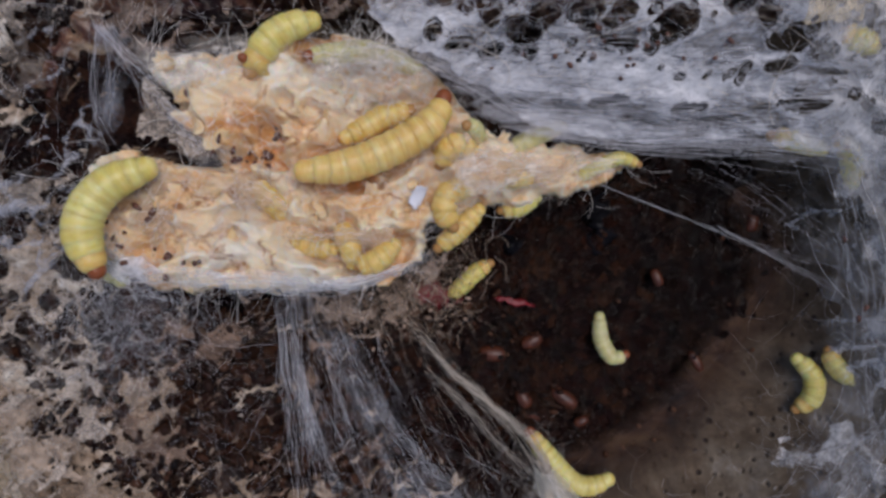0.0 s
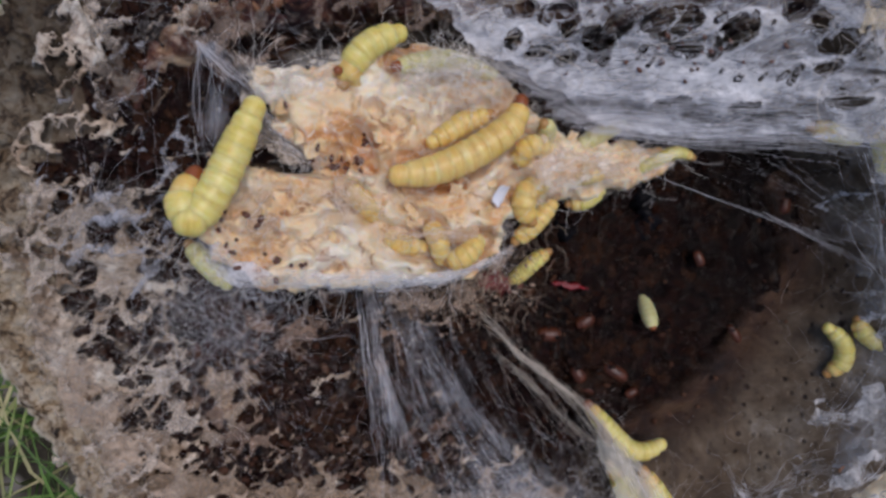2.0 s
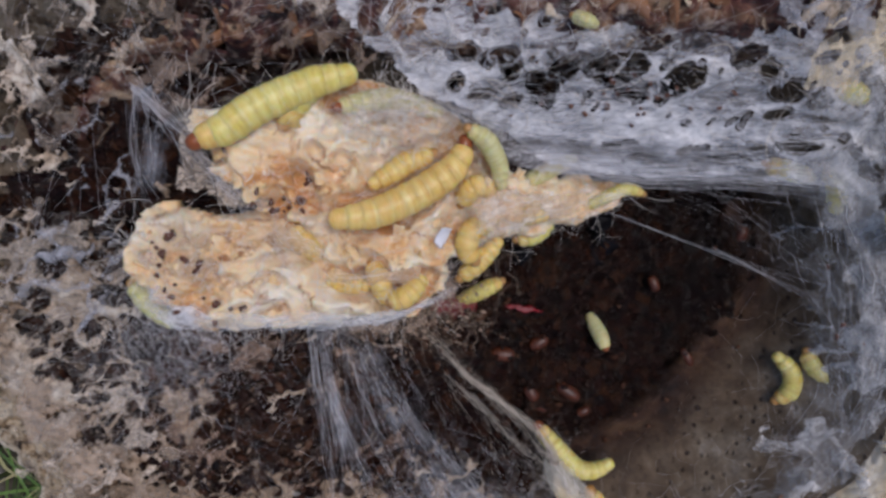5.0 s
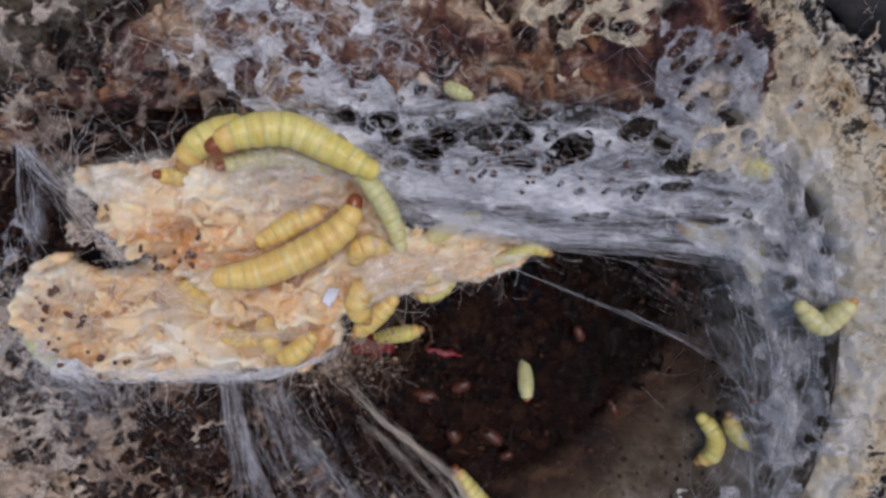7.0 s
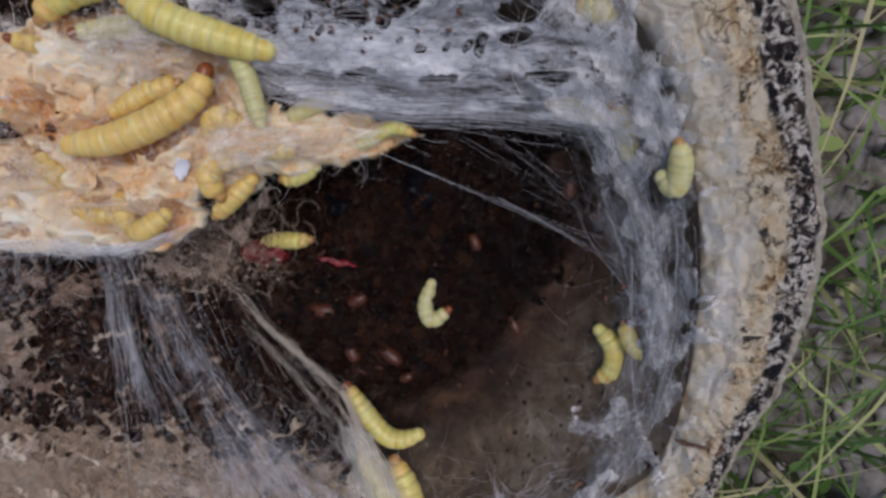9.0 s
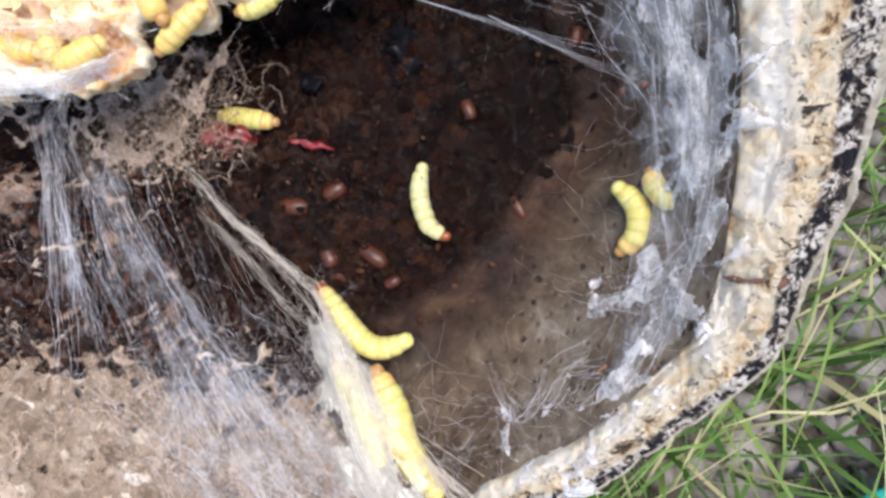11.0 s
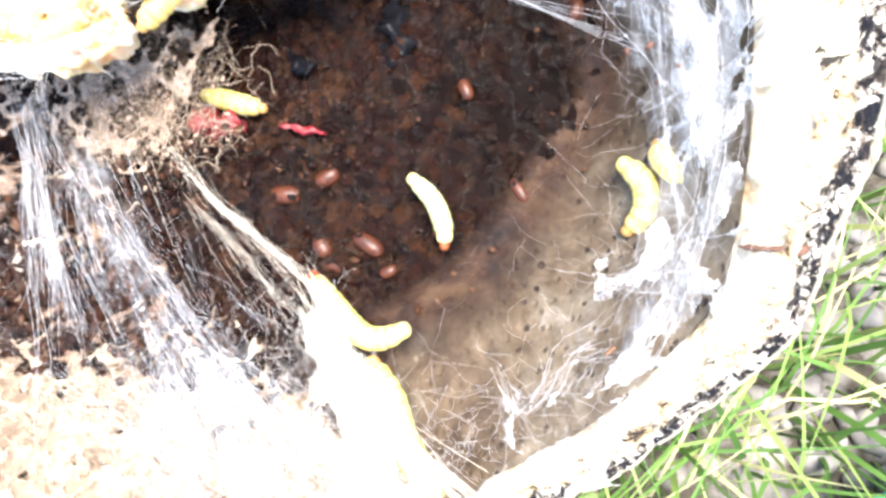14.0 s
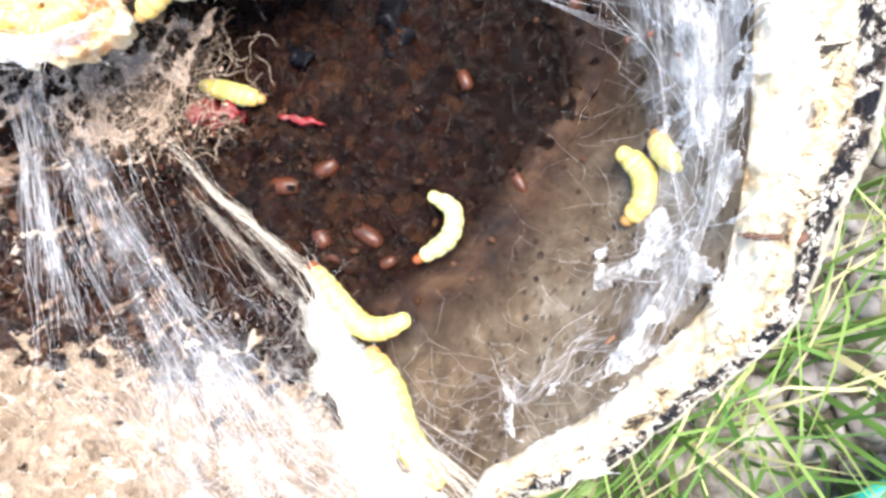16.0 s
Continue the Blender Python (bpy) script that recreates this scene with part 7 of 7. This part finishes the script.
    rows += [(16.0, [(-5.1, 33.5, 73.9), (-2.3, 30.3, 73.1), (3.3, 27.4, 71.6), (9.7, 25.3, 69.8), (15.3, 23.8, 68.2)])]
    crawl("crawler", rows)
    rows = [(0, [(7.5, 17.1, 68.0), (8.6, 16.9, 66.7), (9.0, 16.1, 62.6), (8.8, 15.4, 57.6)]), (3.0, [(7.6, 19.0, 68.0), (8.1, 17.5, 66.8), (8.5, 16.1, 63.7), (8.6, 14.8, 58.7)])]
    rows += [(5.5, [(3.6, 25.7, 69.0), (7.2, 23.3, 68.1), (9.4, 19.5, 67.5), (10.3, 14.8, 67.0)]), (6.5, [(3.0, 28.3, 69.2), (6.8, 24.2, 68.2), (9.4, 19.7, 67.5), (10.7, 15.0, 67.1)])]
    rows += [(7.5, [(6.5, 26.1, 68.3), (9.0, 22.4, 67.6), (11.2, 17.6, 67.0), (12.4, 13.3, 66.6)]), (8.5, [(7.7, 24.3, 67.9), (10.2, 20.7, 67.2), (11.9, 16.6, 66.8), (13.2, 13.5, 66.4)])]
    rows += [(9.5, [(9.6, 24.8, 67.3), (11.6, 20.2, 66.8), (12.5, 15.6, 66.6), (12.5, 13.0, 66.4)]), (16.0, [(9.6, 24.6, 67.3), (11.6, 20.2, 66.8), (12.5, 15.6, 66.6), (12.5, 13.0, 66.4)])]
    crawl("small", rows)
    rows = [(0, [(37.4, -22.0, 39.5), (34.7, -22.6, 39.4), (32.7, -19.2, 39.2), (32.5, -14.7, 38.8)]), (1.0, [(32.8, -20.9, 42), (32.8, -19.0, 41), (32.5, -17.2, 39.5), (32.3, -15.5, 38.2)])]
    rows += [(3.0, [(32.2, -20.6, 42), (31.8, -18.8, 41), (31.3, -16.9, 39.5), (30.9, -15.4, 38.3)]), (5.5, [(32.8, -19.9, 42), (32.2, -18.0, 41), (31.2, -16.0, 39.5), (30.4, -14.1, 38.4)])]
    rows += [(6.5, [(33.2, -20.0, 42), (32.9, -18.1, 41), (32.4, -15.8, 39.5), (31.9, -14.3, 38.4)]), (7.5, [(33.1, -20.1, 41.5), (33.1, -18.1, 41), (32.9, -15.8, 39.5), (32.8, -13.9, 38.4)])]
    rows += [(8.0, [(34.7, -19.6, 41), (33.8, -17.1, 40), (32.9, -14.6, 39), (31.9, -11.8, 38.7)]), (8.5, [(34.8, -19.9, 40.5), (34.7, -17.1, 40), (34.5, -14.5, 39), (34.4, -11.9, 38.7)])]
    rows += [(9.0, [(38.9, -20.5, 39), (35.4, -22.9, 39), (34.0, -20.1, 39), (35.3, -15.4, 39)]), (9.5, [(40.1, -21.7, 39), (36.7, -23.2, 39), (34.8, -20.5, 39), (35.3, -15.6, 39)])]
    rows += [(10.0, [(39.0, -24.6, 39), (36.2, -25.1, 39), (34.8, -20.9, 39), (35.5, -16.2, 39)])]
    rows += [(12.5, [(41.7, -30.2, 38.0), (38.1, -26.1, 38.6), (35.9, -21.6, 38.8), (36.1, -18.0, 39.0)]), (13.0, [(41.8, -30.7, 38.0), (38.7, -27.0, 38.5), (36.0, -23.4, 38.7), (34.5, -20.3, 39.0)])]
    rows += [(14.0, [(39.4, -32.6, 38.0), (39.4, -29.0, 38.4), (37.8, -24.8, 38.6), (34.7, -21.3, 39.0)]), (14.5, [(37.4, -33.7, 38.0), (41.6, -30.2, 38.2), (39.5, -25.8, 38.6), (34.8, -22.1, 39.0)])]
    rows += [(15.2, [(35.4, -34.3, 38.0), (40.2, -31.8, 38.2), (41.3, -28.2, 38.5), (38.7, -24.8, 38.8)]), (16.0, [(34.6, -36.0, 38.0), (40.0, -32.8, 38.0), (41.1, -28.4, 38.4), (37.9, -25.9, 38.8)])]
    crawl("floor", rows)
    rows = [(0, [(-25.0, 24.8, 72.8), (-22.2, 29.0, 73.4), (-19.2, 31.5, 72.9), (-15.5, 33.0, 71.5)]), (4.5, [(-25.0, 24.8, 72.8), (-22.2, 29.0, 73.4), (-19.2, 31.5, 72.9), (-15.5, 33.0, 71.5)])]
    rows += [(8.5, [(-20.6, 29.2, 73.4), (-17.8, 32.2, 73.4), (-14.0, 34.0, 72.3), (-9.6, 34.7, 71.0)]), (16.0, [(-20.6, 29.2, 73.4), (-17.8, 32.2, 73.4), (-14.0, 34.0, 72.3), (-9.6, 34.7, 71.0)])]
    crawl("topleft", rows)
    rows = [(0, [(11.6, -4.0, 42.4), (8.3, -6.0, 43.0), (6.0, -8.2, 42.8), (3.4, -10.4, 41.5)]), (3.0, [(11.6, -4.4, 42.2), (8.4, -6.2, 42.8), (6.0, -8.0, 42.6), (3.2, -10.0, 41.5)])]
    rows += [(6.5, [(11.6, -6.0, 41.4), (8.5, -6.8, 42.0), (5.2, -7.6, 41.8), (2.4, -8.4, 41.0)]), (9.0, [(11.2, -7.0, 41.2), (8.0, -7.2, 41.8), (4.6, -7.2, 41.6), (1.4, -7.6, 41.0)])]
    rows += [(13.0, [(10.0, -8.0, 41.0), (6.4, -7.0, 41.6), (2.5, -5.6, 41.4), (-1.0, -4.4, 40.8)]), (16.0, [(10.0, -8.0, 41.0), (6.4, -7.0, 41.6), (2.5, -5.6, 41.4), (-1.0, -4.4, 40.8)])]
    crawl("nearred", rows)
    rows = [(0, [(79.6, 6.1, 73.0), (77.4, 3.5, 73.0), (75.2, 3.9, 73.0), (73.4, 6.8, 73.0)]), (6.0, [(77.5, 6.5, 73.0), (75.3, 3.8, 73.0), (73.1, 4.3, 73.0), (71.3, 7.1, 73.0)])]
    rows += [(6.5, [(80.1, 7.2, 74.0), (76.8, 5.0, 73.5), (74.2, 4.0, 73.0), (71.9, 7.2, 73.0)]), (7.0, [(79.4, 7.9, 74.0), (77.7, 5.6, 73.5), (75.4, 3.7, 73.0), (72.4, 6.4, 73.0)])]
    rows += [(7.5, [(77.2, 8.1, 74.5), (77.2, 5.7, 74.0), (75.5, 4.0, 73.0), (72.8, 6.0, 72.5)]), (8.5, [(76.3, 8.7, 74.5), (76.6, 6.2, 74.0), (75.9, 3.5, 73.0), (74.4, 4.9, 72.5)])]
    rows += [(10.0, [(75.7, 8.7, 74.5), (76.5, 5.3, 74.0), (76.0, 2.2, 73.0), (74.3, 3.5, 72.5)]), (16.0, [(75.2, 10.8, 74.5), (76.0, 7.4, 74.0), (75.5, 4.2, 73.0), (73.8, 5.5, 72.5)])]
    crawl("rim", rows)


motions()
